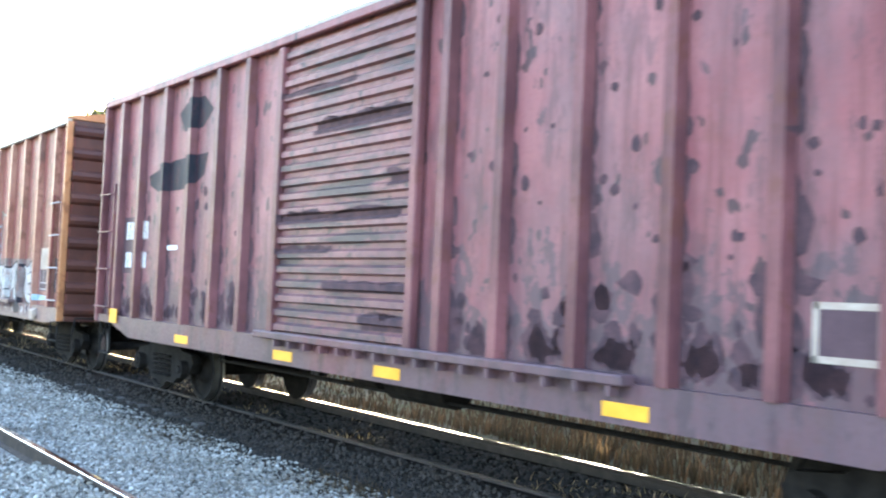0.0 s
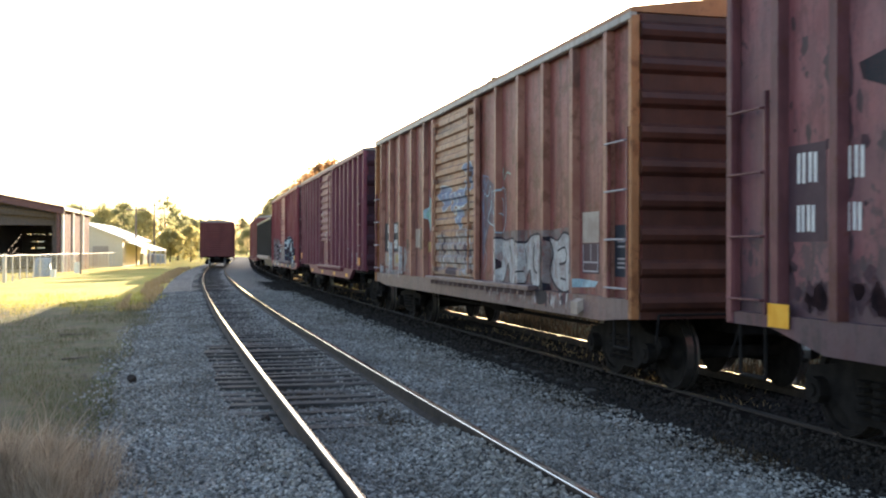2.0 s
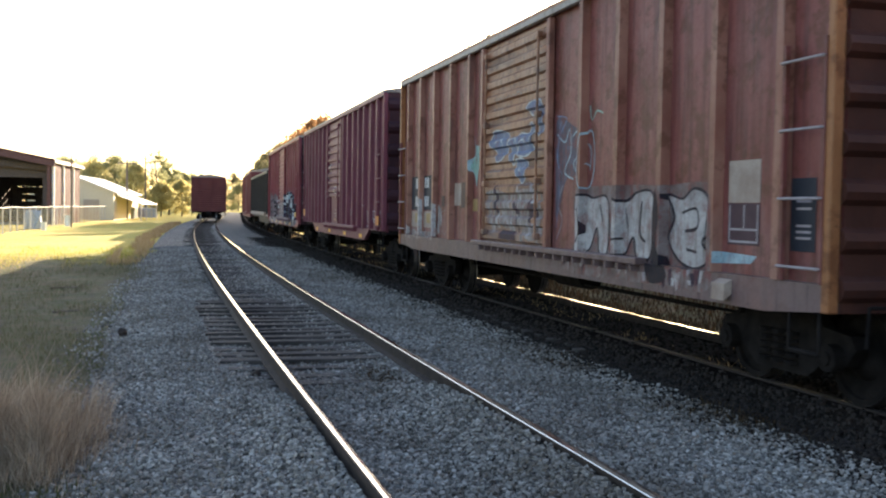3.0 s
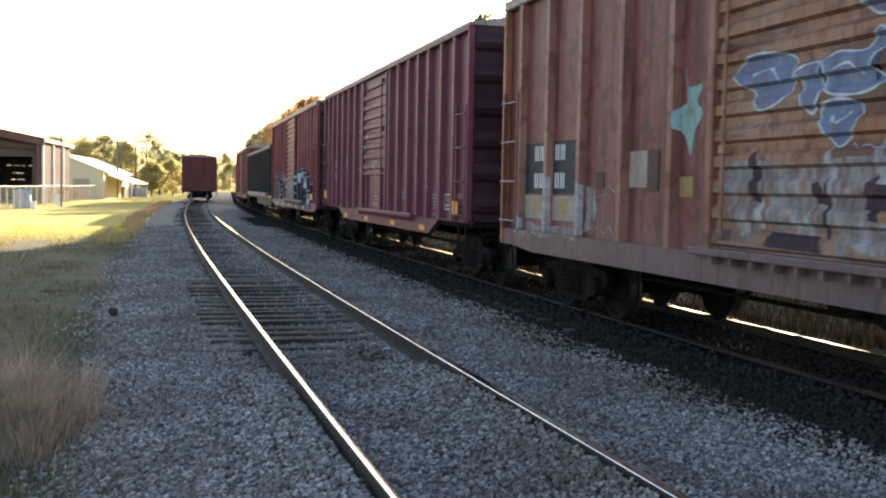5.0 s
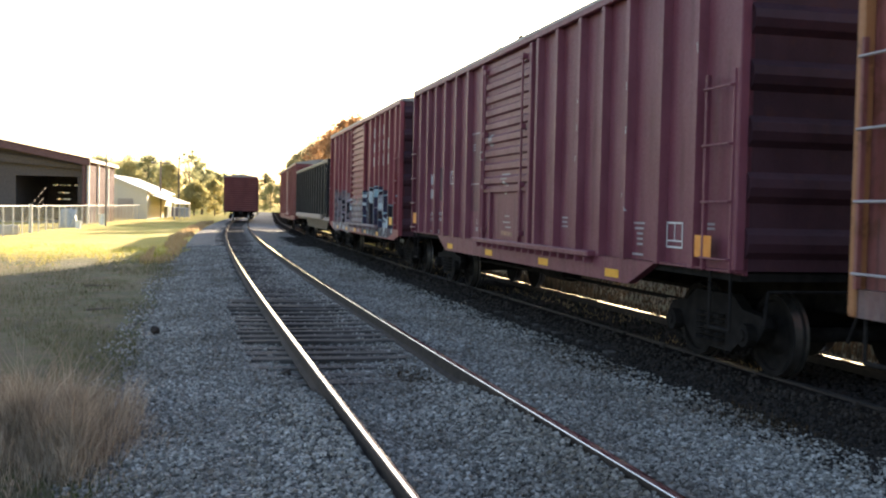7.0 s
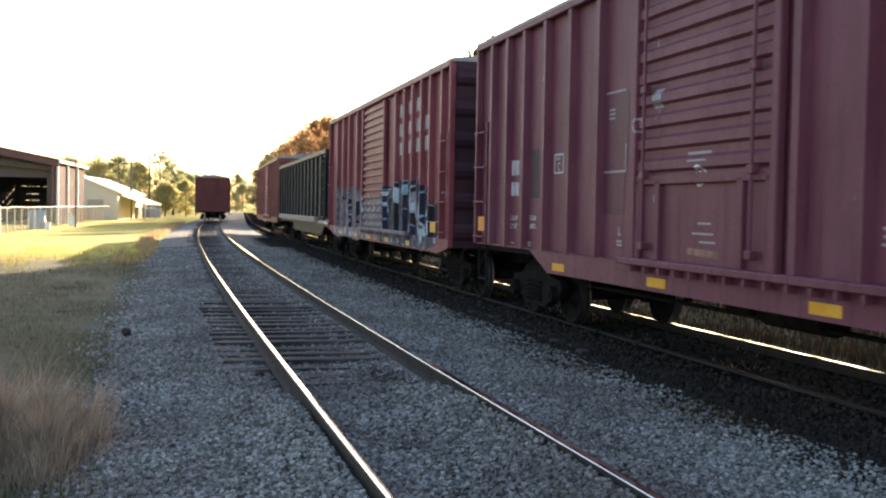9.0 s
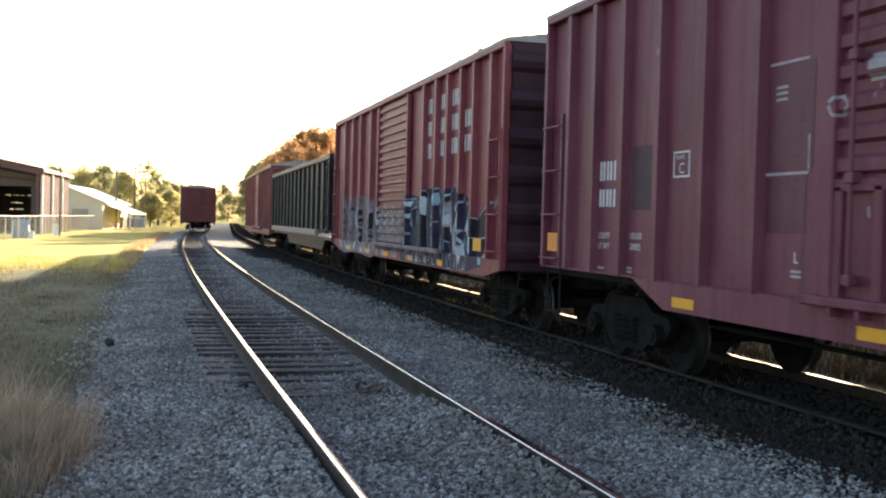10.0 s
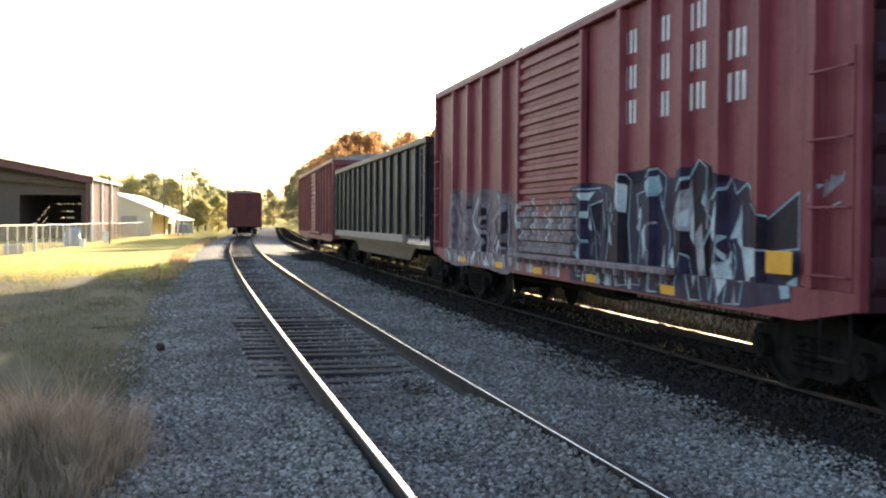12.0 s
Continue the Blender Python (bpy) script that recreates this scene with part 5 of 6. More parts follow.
def hopper(u0, u1):
    """A black ribbed open-top car with a pale side sill and sloped ends."""
    mid, L = (u0 + u1) / 2, u1 - u0
    car = thing("open_top_car", "black ribbed open-top freight car with a pale side sill", "hopper car", "train cars")
    lo, hi, half, top = -L / 2, L / 2, 1.58, 3.46
    for s in (-1, 1):
        bm = B()
        box(bm, (s * 1.50 - 0.02, lo + 0.35, 1.25), (s * 1.50 + 0.02, hi - 0.35, top))
        part("side_wall", bm, M_E, car)
        bm = B()
        xa, xb = sorted((s * 1.44, s * 1.62))
        box(bm, (xa, lo + 0.30, top - 0.12), (xb, hi - 0.30, top + 0.03), 0.02)
        part("top_rail", bm, M_E, car)
        bm = B()
        xa, xb = sorted((s * 1.46, s * 1.61))
        box(bm, (xa, lo + 3.1, 1.08), (xb, hi - 0.25, 1.28), 0.015)
        part("side_sill", bm, M_PALE, car, "pale weathered side sill")
        n = 15
        for k in range(n):
            y = lo + 0.5 + k * (L - 1.0) / (n - 1)
            bm = B()
            xa, xb = sorted((s * 1.52, s * 1.60))
            box(bm, (xa, y - 0.05, 1.28), (xb, y + 0.05, top - 0.12), 0.012)
            part("side_post", bm, M_E, car)
        bm = B()
        prism(bm, [(lo + 3.0, 1.08), (lo + 4.0, 0.62), (hi - 4.0, 0.62), (hi - 3.0, 1.08)], "x", s * 1.2 - 0.04, s * 1.2 + 0.04)
        part("hopper_side", bm, M_E, car)
    for y, s in ((lo, -1), (hi, 1)):
        bm = B()
        box(bm, (-1.50, y - s * 0.40 - 0.03, 1.0), (1.50, y - s * 0.40 + 0.03, top), 0.01)
        for z in (1.6, 2.1, 2.6, 3.1):
            box(bm, (-1.48, y - s * 0.34 - 0.05, z - 0.05), (1.48, y - s * 0.34 + 0.05, z + 0.05), 0.01)
        part("end_wall", bm, M_E, car)
        bm = B()
        rod(bm, (0, y - s * 0.4, 0.86), (0, y + s * 0.40, 0.86), 0.11, 8)
        part("coupler", bm, M_RUNNING, car)
    bm = B()
    box(bm, (-1.48, lo + 0.4, 0.98), (1.48, hi - 0.4, 1.07))
    part("floor", bm, M_E, car)
    bm = B()
    box(bm, (-0.22, lo, 0.64), (0.22, hi, 0.98), 0.02)
    part("centre_sill", bm, M_RUNNING, car)
    ladder(car, lo + 0.42, lo + 0.85, (1.3, 1.75, 2.2, 2.65, 3.1), M_E)
    ladder(car, hi - 0.85, hi - 0.42, (1.3, 1.75, 2.2, 2.65, 3.1), M_E)
    for y in (lo + 1.6, hi - 1.6):
        bogie(car, y, True)
    MOVING.append((car, mid, L / 2 - 1.6))
    return car


hopper(65.45, 82.6)
fp = [84.6 + 1.25 * i for i in range(5)] + [94.6 + 1.25 * i for i in range(5)]
boxcar("faded orange-red boxcar at the tail of the train", 83.3, 101.0, fp, (90.6, 93.4), M_F, M_F, M_F, M_F, eave=3.98, end_low=0.9)

# the boxcar that stands on the near track
wag, mw = boxcar("parked dark red boxcar standing alone on the near track", 102.0, 117.0, [103.5 + 1.4 * i for i in range(4)] + [111.5 + 1.4 * i for i in range(4)],
                 (108.2, 110.9), M_W, M_W, M_W, M_W, moving=False, group="standing cars", ribs=16, half=1.62)
h0 = heading(109.5)
wag.matrix_world = pose(NEAR + bend(109.5), 109.5, RAIL, 0, 0, -math.degrees(h0))

# ---- ties and ballast stones ----
def tie_mesh(seed):
    r = random.Random(seed)
    bm = B()
    box(bm, (-1.30, -0.115, -0.20), (1.30, 0.115, 0.0), 0.012)
    for v in bm.verts:
        v.co += Vector((r.uniform(-0.03, 0.03), r.uniform(-0.012, 0.012), r.uniform(-0.008, 0.008)))
    me = bpy.data.meshes.new("tie")
    bm.to_mesh(me)
    bm.free()
    me.materials.append(M_TIE)
    return me


TIES = [tie_mesh(i) for i in range(6)]


def lay_ties(centre, y0, y1, parent, seed):
    r = random.Random(seed)
    y = y0
    while y < y1:
        ob = new("tie", r.choice(TIES))
        ob.parent = parent
        sink = -0.055 if y < 10.5 else (-0.015 if y < 12 else (0.018 if y < 20 else -0.010))
        ob.matrix_basis = pose(centre + bend(y) + r.uniform(-0.05, 0.05), y, sink + r.uniform(-0.026, 0.008), 0, 0, -math.degrees(heading(y)) + r.uniform(-1.2, 1.2))
        y += 0.51 + r.uniform(-0.03, 0.03)


def joined(name, verts, faces, material, label, category, smooth=False):
    me = bpy.data.meshes.new(name)
    me.from_pydata(verts, [], faces)
    me.materials.append(material)
    if smooth:
        me.polygons.foreach_set("use_smooth", [True] * len(me.polygons))
    return tagged(new(name, me), label, category, kind="stuff")


def scatter_stones():
    r = np.random.default_rng(3)
    n = 165000
    ys = 3.6 * (46 / 3.6) ** r.random(n) ** 0.92
    off = r.uniform(-3.5, 3.75, n)
    keep = np.ones(n, bool)
    keep &= ~((np.abs(np.abs(off) - 0.75) < np.where(ys < 10, 0.055, 0.10)))
    edge = off < -2.4
    keep &= ~(edge & (r.random(n) < 0.55 + 0.55 * (-2.4 - off)))
    phase = ys > 10.5
    keep &= ~(phase & (np.abs(off) < 0.75) & (r.random(n) < 0.66))
    keep &= ~((ys > 11) & (ys < 20) & (off < -0.75) & (off > -1.36) & (r.random(n) < 0.80))
    keep &= ~((off > 2.3) & (r.random(n) < 0.85 * np.clip((off - 2.3) / 1.1, 0, 1)))
    ys, off = ys[keep], off[keep]
    n = len(ys)
    b = BEND / 2 * np.maximum(0, ys - BEND_START) ** 2
    xs = NEAR + b + off
    size = r.uniform(0.006, 0.0155, n) * (1 + 0.018 * ys)
    base = np.array([(-1, -1, -1), (1, -1, -1), (1, 1, -1), (-1, 1, -1), (-1, -1, 1), (1, -1, 1), (1, 1, 1), (-1, 1, 1)], float)
    v = base[None] * r.uniform(0.35, 1.25, (n, 8, 3)) * size[:, None, None] * np.array([1.0, 1.15, 0.8])
    a = r.uniform(0, 2 * np.pi, n)
    t = r.uniform(-0.7, 0.7, n)
    ca, sa, ct, st = np.cos(a)[:, None], np.sin(a)[:, None], np.cos(t)[:, None], np.sin(t)[:, None]
    y1, z1 = v[..., 1] * ct - v[..., 2] * st, v[..., 1] * st + v[..., 2] * ct
    x2, y2 = v[..., 0] * ca - y1 * sa, v[..., 0] * sa + y1 * ca
    zb = np.interp(off, [-3.5, -3.0, -2.55, -1.9, -1.05, -0.85, 0, 0.62, 0.85, 1.05, 1.5, 2.2, 3.4, 3.9], [-0.16, -0.13, -0.085, -0.015, -0.022, -0.045, -0.04, -0.01, 0.05, 0.06, 0.02, -0.02, -0.07, -0.12]) + r.uniform(-0.006, 0.020, n) + np.where((ys < 10) & (np.abs(off) < 1.6), 0.03, 0) + 0.085 * np.maximum(np.maximum(0, 1 - np.abs(off - 0.66) / 0.5), np.maximum(0, 1 - np.abs(off + 0.85) / 0.45)) * np.clip((10.2 - ys) / 1.5, 0, 1)
    verts = np.stack([x2 + xs[:, None], y2 + ys[:, None], z1 + zb[:, None]], -1).reshape(-1, 3)
    quad = np.array([(0, 3, 2, 1), (4, 5, 6, 7), (0, 1, 5, 4), (1, 2, 6, 5), (2, 3, 7, 6), (3, 0, 4, 7)])
    faces = (quad[None] + 8 * np.arange(n)[:, None, None]).reshape(-1, 4)
    joined("ballast_stones", verts.tolist(), faces.tolist(), M_STONE, "loose grey crushed stones lying over the ballast", "gravel")


def blades(name, n, place, height, width, material, label, category, seed, lean=0.35):
    """Grass: bent blades of two segments; place gives x, y, z and a factor on the height."""
    r = random.Random(seed)
    verts, faces = [], []
    for _ in range(n):
        p = place(r)
        if p is None:
            continue
        x, y, z, k = p
        h = height * k * r.uniform(0.5, 1.15)
        a = r.uniform(0, 2 * math.pi)
        dx, dy = math.cos(a), math.sin(a)
        l = h * r.uniform(0.05, lean) * 2
        w = width * r.uniform(0.6, 1.3)
        i = len(verts)
        verts += [(x - dy * w, y + dx * w, z), (x + dy * w, y - dx * w, z),
                  (x + dx * l * 0.35 + dy * w * 0.7, y + dy * l * 0.35 - dx * w * 0.7, z + h * 0.6), (x + dx * l * 0.35 - dy * w * 0.7, y + dy * l * 0.35 + dx * w * 0.7, z + h * 0.6),
                  (x + dx * l, y + dy * l, z + h)]
        faces += [(i, i + 1, i + 2, i + 3), (i + 3, i + 2, i + 4)]
    me = bpy.data.meshes.new(name)
    me.from_pydata(verts, [], faces)
    me.materials.append(material)
    return tagged(new(name, me), label, category, kind="stuff")


def lawn_place(r):
    y = 5.5 * (48 / 5.5) ** r.random()
    off = -2.15 - 12 * r.random() ** 1.4
    if noise.noise(Vector((off * 0.8, y * 0.35, 2.0))) + r.uniform(-0.25, 0.25) < -0.10 + 0.30 * max(0.0, (off + 3.4)):
        return None
    x = NEAR + bend(y) + off
    return x, y, land(x, y) + 0.01, 0.55 + 0.03 * y


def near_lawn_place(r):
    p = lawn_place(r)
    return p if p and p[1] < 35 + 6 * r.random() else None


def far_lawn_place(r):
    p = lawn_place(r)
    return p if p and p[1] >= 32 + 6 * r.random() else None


def patch_place(r):
    x, y, sx, sy = r.choice(((2.50, 10.7, 0.16, 0.55), (2.50, 10.7, 0.16, 0.55), (5.0, 8.2, 0.35, 0.5), (2.0, 7.6, 0.4, 0.6), (1.7, 12.6, 0.3, 0.5), (4.6, 12.0, 0.3, 0.7)))
    return r.gauss(x, sx), r.gauss(y, sy), -0.05, 1.0


def weed_place(r):
    y = 6 * (30 / 6) ** r.random()
    off = r.uniform(-2.6, 3.4)
    if noise.noise(Vector((off * 1.3, y * 0.5, 7.0))) < 0.30:
        return None
    return NEAR + bend(y) + off, y, -0.06, 1.0


def brush_place(r):
    y = -14 + 150 * r.random() ** 1.3
    off = 2.0 + 2.6 * r.random() ** 1.2
    x = FAR + bend(y) + off
    k = 0.45 + 0.9 * max(0.0, noise.noise(Vector((x * 0.5, y * 0.22, 5.0))) + 0.3)
    return x, y, land(x, y), k * 0.5


def bed_place(r):
    y = -6 + 70 * r.random()
    off = r.uniform(-0.55, 0.60)
    if noise.noise(Vector((off * 0.8, y * 0.4, 3.0))) < 0.02:
        return None
    return FAR + bend(y) + off, y, 0.04, 1.0


def verge_place(r):
    y = 34 + 70 * r.random()
    off = -2.6 - 1.1 * r.random()
    if noise.noise(Vector((off, y * 0.2, 4.0))) < -0.1:
        return None
    x = NEAR + bend(y) + off
    return x, y, land(x, y), 1.0


lay_ties(NEAR, 5.0, 118, near_track, 1)
lay_ties(FAR, -4, 100, far_track, 2)
scatter_stones()
def scatter_cinders():
    r = np.random.default_rng(9)
    n = 60000
    ys = 4.0 * (60 / 4.0) ** r.random(n)
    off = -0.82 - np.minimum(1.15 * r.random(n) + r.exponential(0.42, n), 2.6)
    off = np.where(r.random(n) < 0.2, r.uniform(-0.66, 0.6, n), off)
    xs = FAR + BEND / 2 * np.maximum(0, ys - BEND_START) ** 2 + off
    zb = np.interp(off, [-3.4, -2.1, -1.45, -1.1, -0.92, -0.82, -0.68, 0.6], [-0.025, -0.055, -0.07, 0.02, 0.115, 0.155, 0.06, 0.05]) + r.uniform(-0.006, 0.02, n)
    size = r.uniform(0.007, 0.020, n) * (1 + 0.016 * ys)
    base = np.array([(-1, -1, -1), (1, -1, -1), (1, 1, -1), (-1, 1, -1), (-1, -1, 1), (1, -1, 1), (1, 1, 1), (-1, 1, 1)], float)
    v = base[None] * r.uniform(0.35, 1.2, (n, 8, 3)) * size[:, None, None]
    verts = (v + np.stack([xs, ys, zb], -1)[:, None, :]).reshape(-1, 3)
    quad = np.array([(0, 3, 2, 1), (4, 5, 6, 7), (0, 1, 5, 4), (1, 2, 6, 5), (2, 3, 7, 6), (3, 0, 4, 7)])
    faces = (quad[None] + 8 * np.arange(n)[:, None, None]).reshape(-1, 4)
    joined("cinder_stones", verts.tolist(), faces.tolist(), M_CLINKER, "near-black cinders and stones beside the train", "gravel")


scatter_cinders()
# Blade colour switches where the shadow ends on the field.
blades("field_grass", 70000, near_lawn_place, 0.085, 0.0045, M_BLADE_SHADED, "short patchy grass near the ballast, coloured dull green for shade", "grass", 11, 0.7)
blades("field_grass", 44000, far_lawn_place, 0.085, 0.007, M_BLADE_LIT, "short grass farther out, coloured yellow-green for sunlight", "grass", 15, 0.6)
blades("weed_patch", 5200, patch_place, 0.07, 0.004, M_BRUSH, "low brown weeds growing through the ballast", "weeds", 16, 0.9)
blades("trackside_weeds", 6000, weed_place, 0.07, 0.005, M_STRAW, "sparse dry weeds between the ballast stones", "weeds", 12, 0.7)
blades("brush", 60000, brush_place, 0.50, 0.014, M_BRUSH, "brown and green weeds on the bank behind the train", "brush", 13)
blades("track_weeds", 5000, bed_place, 0.09, 0.006, M_VERGE, "short orange-brown weeds between the rails under the train", "weeds", 18, 0.8)
blades("verge_grass", 9000, verge_place, 0.30, 0.012, M_VERGE, "tall dry orange grass along the ballast edge", "grass", 14)


def dry_tuft(cx, cy, rx, ry, h, n, seed):
    """A clump of dry grass that leans outward."""
    r = random.Random(seed)
    bm = B()
    for _ in range(n):
        a, q = r.uniform(0, 2 * math.pi), abs(r.gauss(0, 0.62))
        bx, by = cx + rx * q * math.cos(a), cy + ry * q * math.sin(a)
        hh = h * max(0.2, 1.1 - 0.62 * q) * r.uniform(0.35, 1.2) * max(0.25, 0.8 + 1.0 * noise.noise(Vector((bx * 3.5, by * 2.2, seed)))) * (1.45 if r.random() < 0.06 else 1.0)
        ox, oy = math.cos(a) * q * 0.34 * hh + r.uniform(-0.42, 0.42) * hh, math.sin(a) * q * 0.34 * hh + r.uniform(-0.42, 0.42) * hh
        w = r.uniform(0.0011, 0.0028)
        d = r.uniform(0, math.pi)
        wx, wy = math.cos(d) * w, math.sin(d) * w
        z = land(bx, by)
        v = [bm.verts.new(p) for p in ((bx - wx, by - wy, z), (bx + wx, by + wy, z), (bx + ox * 0.4 + wx, by + oy * 0.4 + wy, z + hh * 0.6),
                                       (bx + ox * 0.4 - wx, by + oy * 0.4 - wy, z + hh * 0.6), (bx + ox * 1.2, by + oy * 1.2, z + hh))]
        bm.faces.new(v[:4])
        bm.faces.new((v[3], v[2], v[4]))
    ob = mesh_object("grass_tuft", bm, M_STRAW)
    return tagged(ob, "feathery clump of dry straw-coloured grass beside the ballast", "grass tuft", "dry tufts", "stuff")


dry_tuft(-1.1, 8.7, 0.85, 1.4, 0.56, 12000, 1)
dry_tuft(-0.75, 7.9, 0.40, 0.8, 0.36, 2600, 2)
dry_tuft(-1.9, 10.6, 0.45, 0.8, 0.35, 900, 3)


def plank(x, y, l, w, h, turn, label):
    bm = B()
    box(bm, (-l / 2, -w / 2, 0), (l / 2, w / 2, h), 0.01)
    ob = tagged(mesh_object("plank", bm, M_WOODBIT), label, "wood scrap", "scrap wood")
    ob.matrix_world = pose(x, y, land(x, y) - 0.01, 0, 0, turn)


plank(-1.89, 25.0, 0.6, 0.08, 0.04, 8, "short dark board lying flat on the grass")
plank(-1.44, 19.6, 0.5, 0.07, 0.04, 28, "short dark board lying askew on the grass")
for x, y, s in ((-0.37, 15.1, 0.075), (3.45, 10.43, 0.07), (1.1, 11.2, 0.06)):
    bm = B()
    bmesh.ops.create_icosphere(bm, subdivisions=2, radius=s)
    for v in bm.verts:
        v.co *= 0.8 + 0.5 * noise.noise(v.co * 14 + Vector((x, y, 0)))
    ob = tagged(mesh_object("dark_stone", bm, M_RUST), "dark brown fist-sized stone on the ballast", "stone", "dark stones")
    ob.matrix_world = pose(x, y, -0.01)


# ---- fence ----
def fence():
    f = thing("chain_link_fence", "galvanised chain-link fence with round posts and top rail", "fence")
    off, h = -12.3, 1.62
    ys = [38 + 2.6 * i for i in range(40)]
    pts = []
    for i, y in enumerate(ys):
        x = NEAR + bend(y) + off
        z = land(x, y)
        pts.append((x, y, z))
        bm = B()
        r = 0.11 if i == 11 else 0.035
        rod(bm, (x, y, z - 0.1), (x, y, z + h + (0.12 if i == 11 else 0.03)), r, 8)
        part("post", bm, M_GALV, f)
    for a, b in zip(pts, pts[1:]):
        bm = B()
        rod(bm, (a[0], a[1], a[2] + h), (b[0], b[1], b[2] + h), 0.028, 6)
        part("top_rail", bm, M_GALV, f)
    verts, faces = [], []
    for a, b in zip(pts[:32], pts[1:33]):
        n = 17
        for k in range(-10, n):
            for sgn in (1, -1):
                u0, u1 = k / n, (k + 10) / n
                z0, z1 = (0.05, h) if sgn > 0 else (h, 0.05)
                c0, c1 = max(0.0, u0), min(1.0, u1)
                if c1 <= c0:
                    continue
                f0, f1 = (c0 - u0) / (u1 - u0), (c1 - u0) / (u1 - u0)
                pa = Vector(a).lerp(Vector(b), c0) + Vector((0, 0, z0 + (z1 - z0) * f0))
                pb = Vector(a).lerp(Vector(b), c1) + Vector((0, 0, z0 + (z1 - z0) * f1))
                i = len(verts)
                w = Vector((0.0, 0.0, 0.005))
                e = Vector((0.005, 0.0, 0.0))
                verts += [tuple(pa - w), tuple(pa + w + e), tuple(pb + w + e), tuple(pb - w)]
                faces.append((i, i + 1, i + 2, i + 3))
    me = bpy.data.meshes.new("wire_mesh")
    me.from_pydata(verts, [], faces)
    me.materials.append(M_GALV)
    o = new("wire_mesh", me)
    o.parent = f
    tagged(o, kind="stuff")


fence()


# ---- buildings ----
def open_shed():
    """The maroon metal shed: wide gable front with a deep porch, a dark bay and white downspouts."""
    b = thing("metal_shed", "maroon sheet-metal shed with wide gable front and dark open bay", "shed", m=pose(-8.39, 97.0, -0.2, 0, 0, -5.2))
    W, D, E, P = 17.4, 15.5, 5.72, 7.40
    mid = -W / 2

    def roof_z(x):
        return P - (P - E) * abs(x - mid) / (W / 2)

    for s in (-1, 1):
        bm = B()
        x1 = mid + s * (W / 2 + 0.35)
        z1 = roof_z(mid + s * W / 2) - 0.07
        prism(bm, [(mid, P), (mid, P + 0.12), (x1, z1 + 0.12), (x1, z1)], "y", -0.5, D + 0.3)
        part("roof", bm, M_BARN, b)
        bm = B()
        prism(bm, [(mid, P - 0.02), (x1, z1 - 0.02), (x1, z1 - 0.55), (mid, P - 0.62)], "y", -0.42, -0.30)
        part("fascia", bm, M_BARN, b)
        bm = B()
        prism(bm, [(mid + s * 0.3, P - 1.2), (mid + s * W / 2 * 0.96, roof_z(mid + s * W / 2) - 0.62), (mid + s * W / 2 * 0.96, roof_z(mid + s * W / 2) - 0.95), (mid + s * 0.3, P - 2.0)], "y", 0.9, 1.0)
        part("gable_brace", bm, M_DUN, b)
    # side wall towards the track in ribbed sheets
    for k in range(10):
        bm = B()
        y0, y1 = k * D / 10, (k + 1) * D / 10
        box(bm, (-0.06, y0 + 0.01, 0), (0.0, y1 - 0.01, E - 0.1))
        for q in range(4):
            box(bm, (0.0, y0 + 0.2 + q * 0.38, 0), (0.03, y0 + 0.26 + q * 0.38, E - 0.1))
        part("wall_sheet", bm, M_BARN, b)
    bm = B()
    box(bm, (-W, 0, 0), (-W + 0.08, D, E - 0.1))
    part("wall", bm, M_BARN, b)
    for y in (0.15, 5.2, 10.6):
        bm = B()
        box(bm, (0.02, y, 0), (0.22, y + 0.24, E - 0.15), 0.03)
        part("downspout", bm, M_TRIM, b)
    bm = B()
    box(bm, (0.05, -0.4, E - 0.28), (0.45, D + 0.2, E - 0.10), 0.03)
    part("gutter", bm, M_TRIM, b)
    # front wall behind the porch, around the bay
    bay0, bay1, bayz = -6.3, -1.0, 4.15
    for x0, x1, z0, z1 in ((-W, bay0, 0, 4.15), (bay1, -0.1, 0, 4.15)):
        bm = B()
        box(bm, (x0, 1.5, z0), (x1, 1.62, z1))
        part("front_wall", bm, M_DUN, b)
    bm = B()
    prism(bm, [(-W + 0.1, 4.152), (-0.1, 4.152), (-0.1, E - 0.15), (mid, P - 0.2), (-W + 0.1, E - 0.15)], "y", 1.5, 1.62)
    part("gable_wall", bm, M_DUN, b, "shaded dun gable wall")
    bm = B()
    box(bm, (-W, 0, -0.1), (0, D, 0.02))
    part("floor", bm, M_CONC, b)
    # back wall with slots of daylight
    rows = [(0, 2.08), (2.20, 2.72), (2.84, 3.48), (3.62, 4.9)]
    for z0, z1 in rows:
        bm = B()
        box(bm, (-W, D - 0.1, z0), (0, D, z1))
        part("back_wall", bm, M_DARK, b)
    for z0, z1, gaps in ((2.08, 2.20, ((-5.6, 1.3), (-2.6, 0.8))), (2.72, 2.84, ((-5.5, 1.1), (-3.2, 1.9))), (3.48, 3.62, ((-6.0, 0.4), (-5.3, 0.5), (-4.6, 0.3), (-3.9, 0.35)))):
        last = -W
        for g, wide in gaps:
            bm = B()
            box(bm, (last, D - 0.1, z0), (g, D, z1))
            part("back_wall", bm, M_DARK, b)
            last = g + wide
        bm = B()
        box(bm, (last, D - 0.1, z0), (0, D, z1))
        part("back_wall", bm, M_DARK, b)
    bm = B()
    prism(bm, [(-W, 4.9), (0, 4.9), (0, E - 0.1), (mid, P - 0.1), (-W, E - 0.1)], "y", D - 0.1, D)
    part("back_wall", bm, M_DARK, b)
    bm = B()
    box(bm, (-6.6, 1.62, 0.02), (-6.5, D - 0.1, 4.6))
    box(bm, (-0.7, 1.62, 0.02), (-0.6, D - 0.1, 4.6))
    part("bay_lining", bm, M_DARK, b)
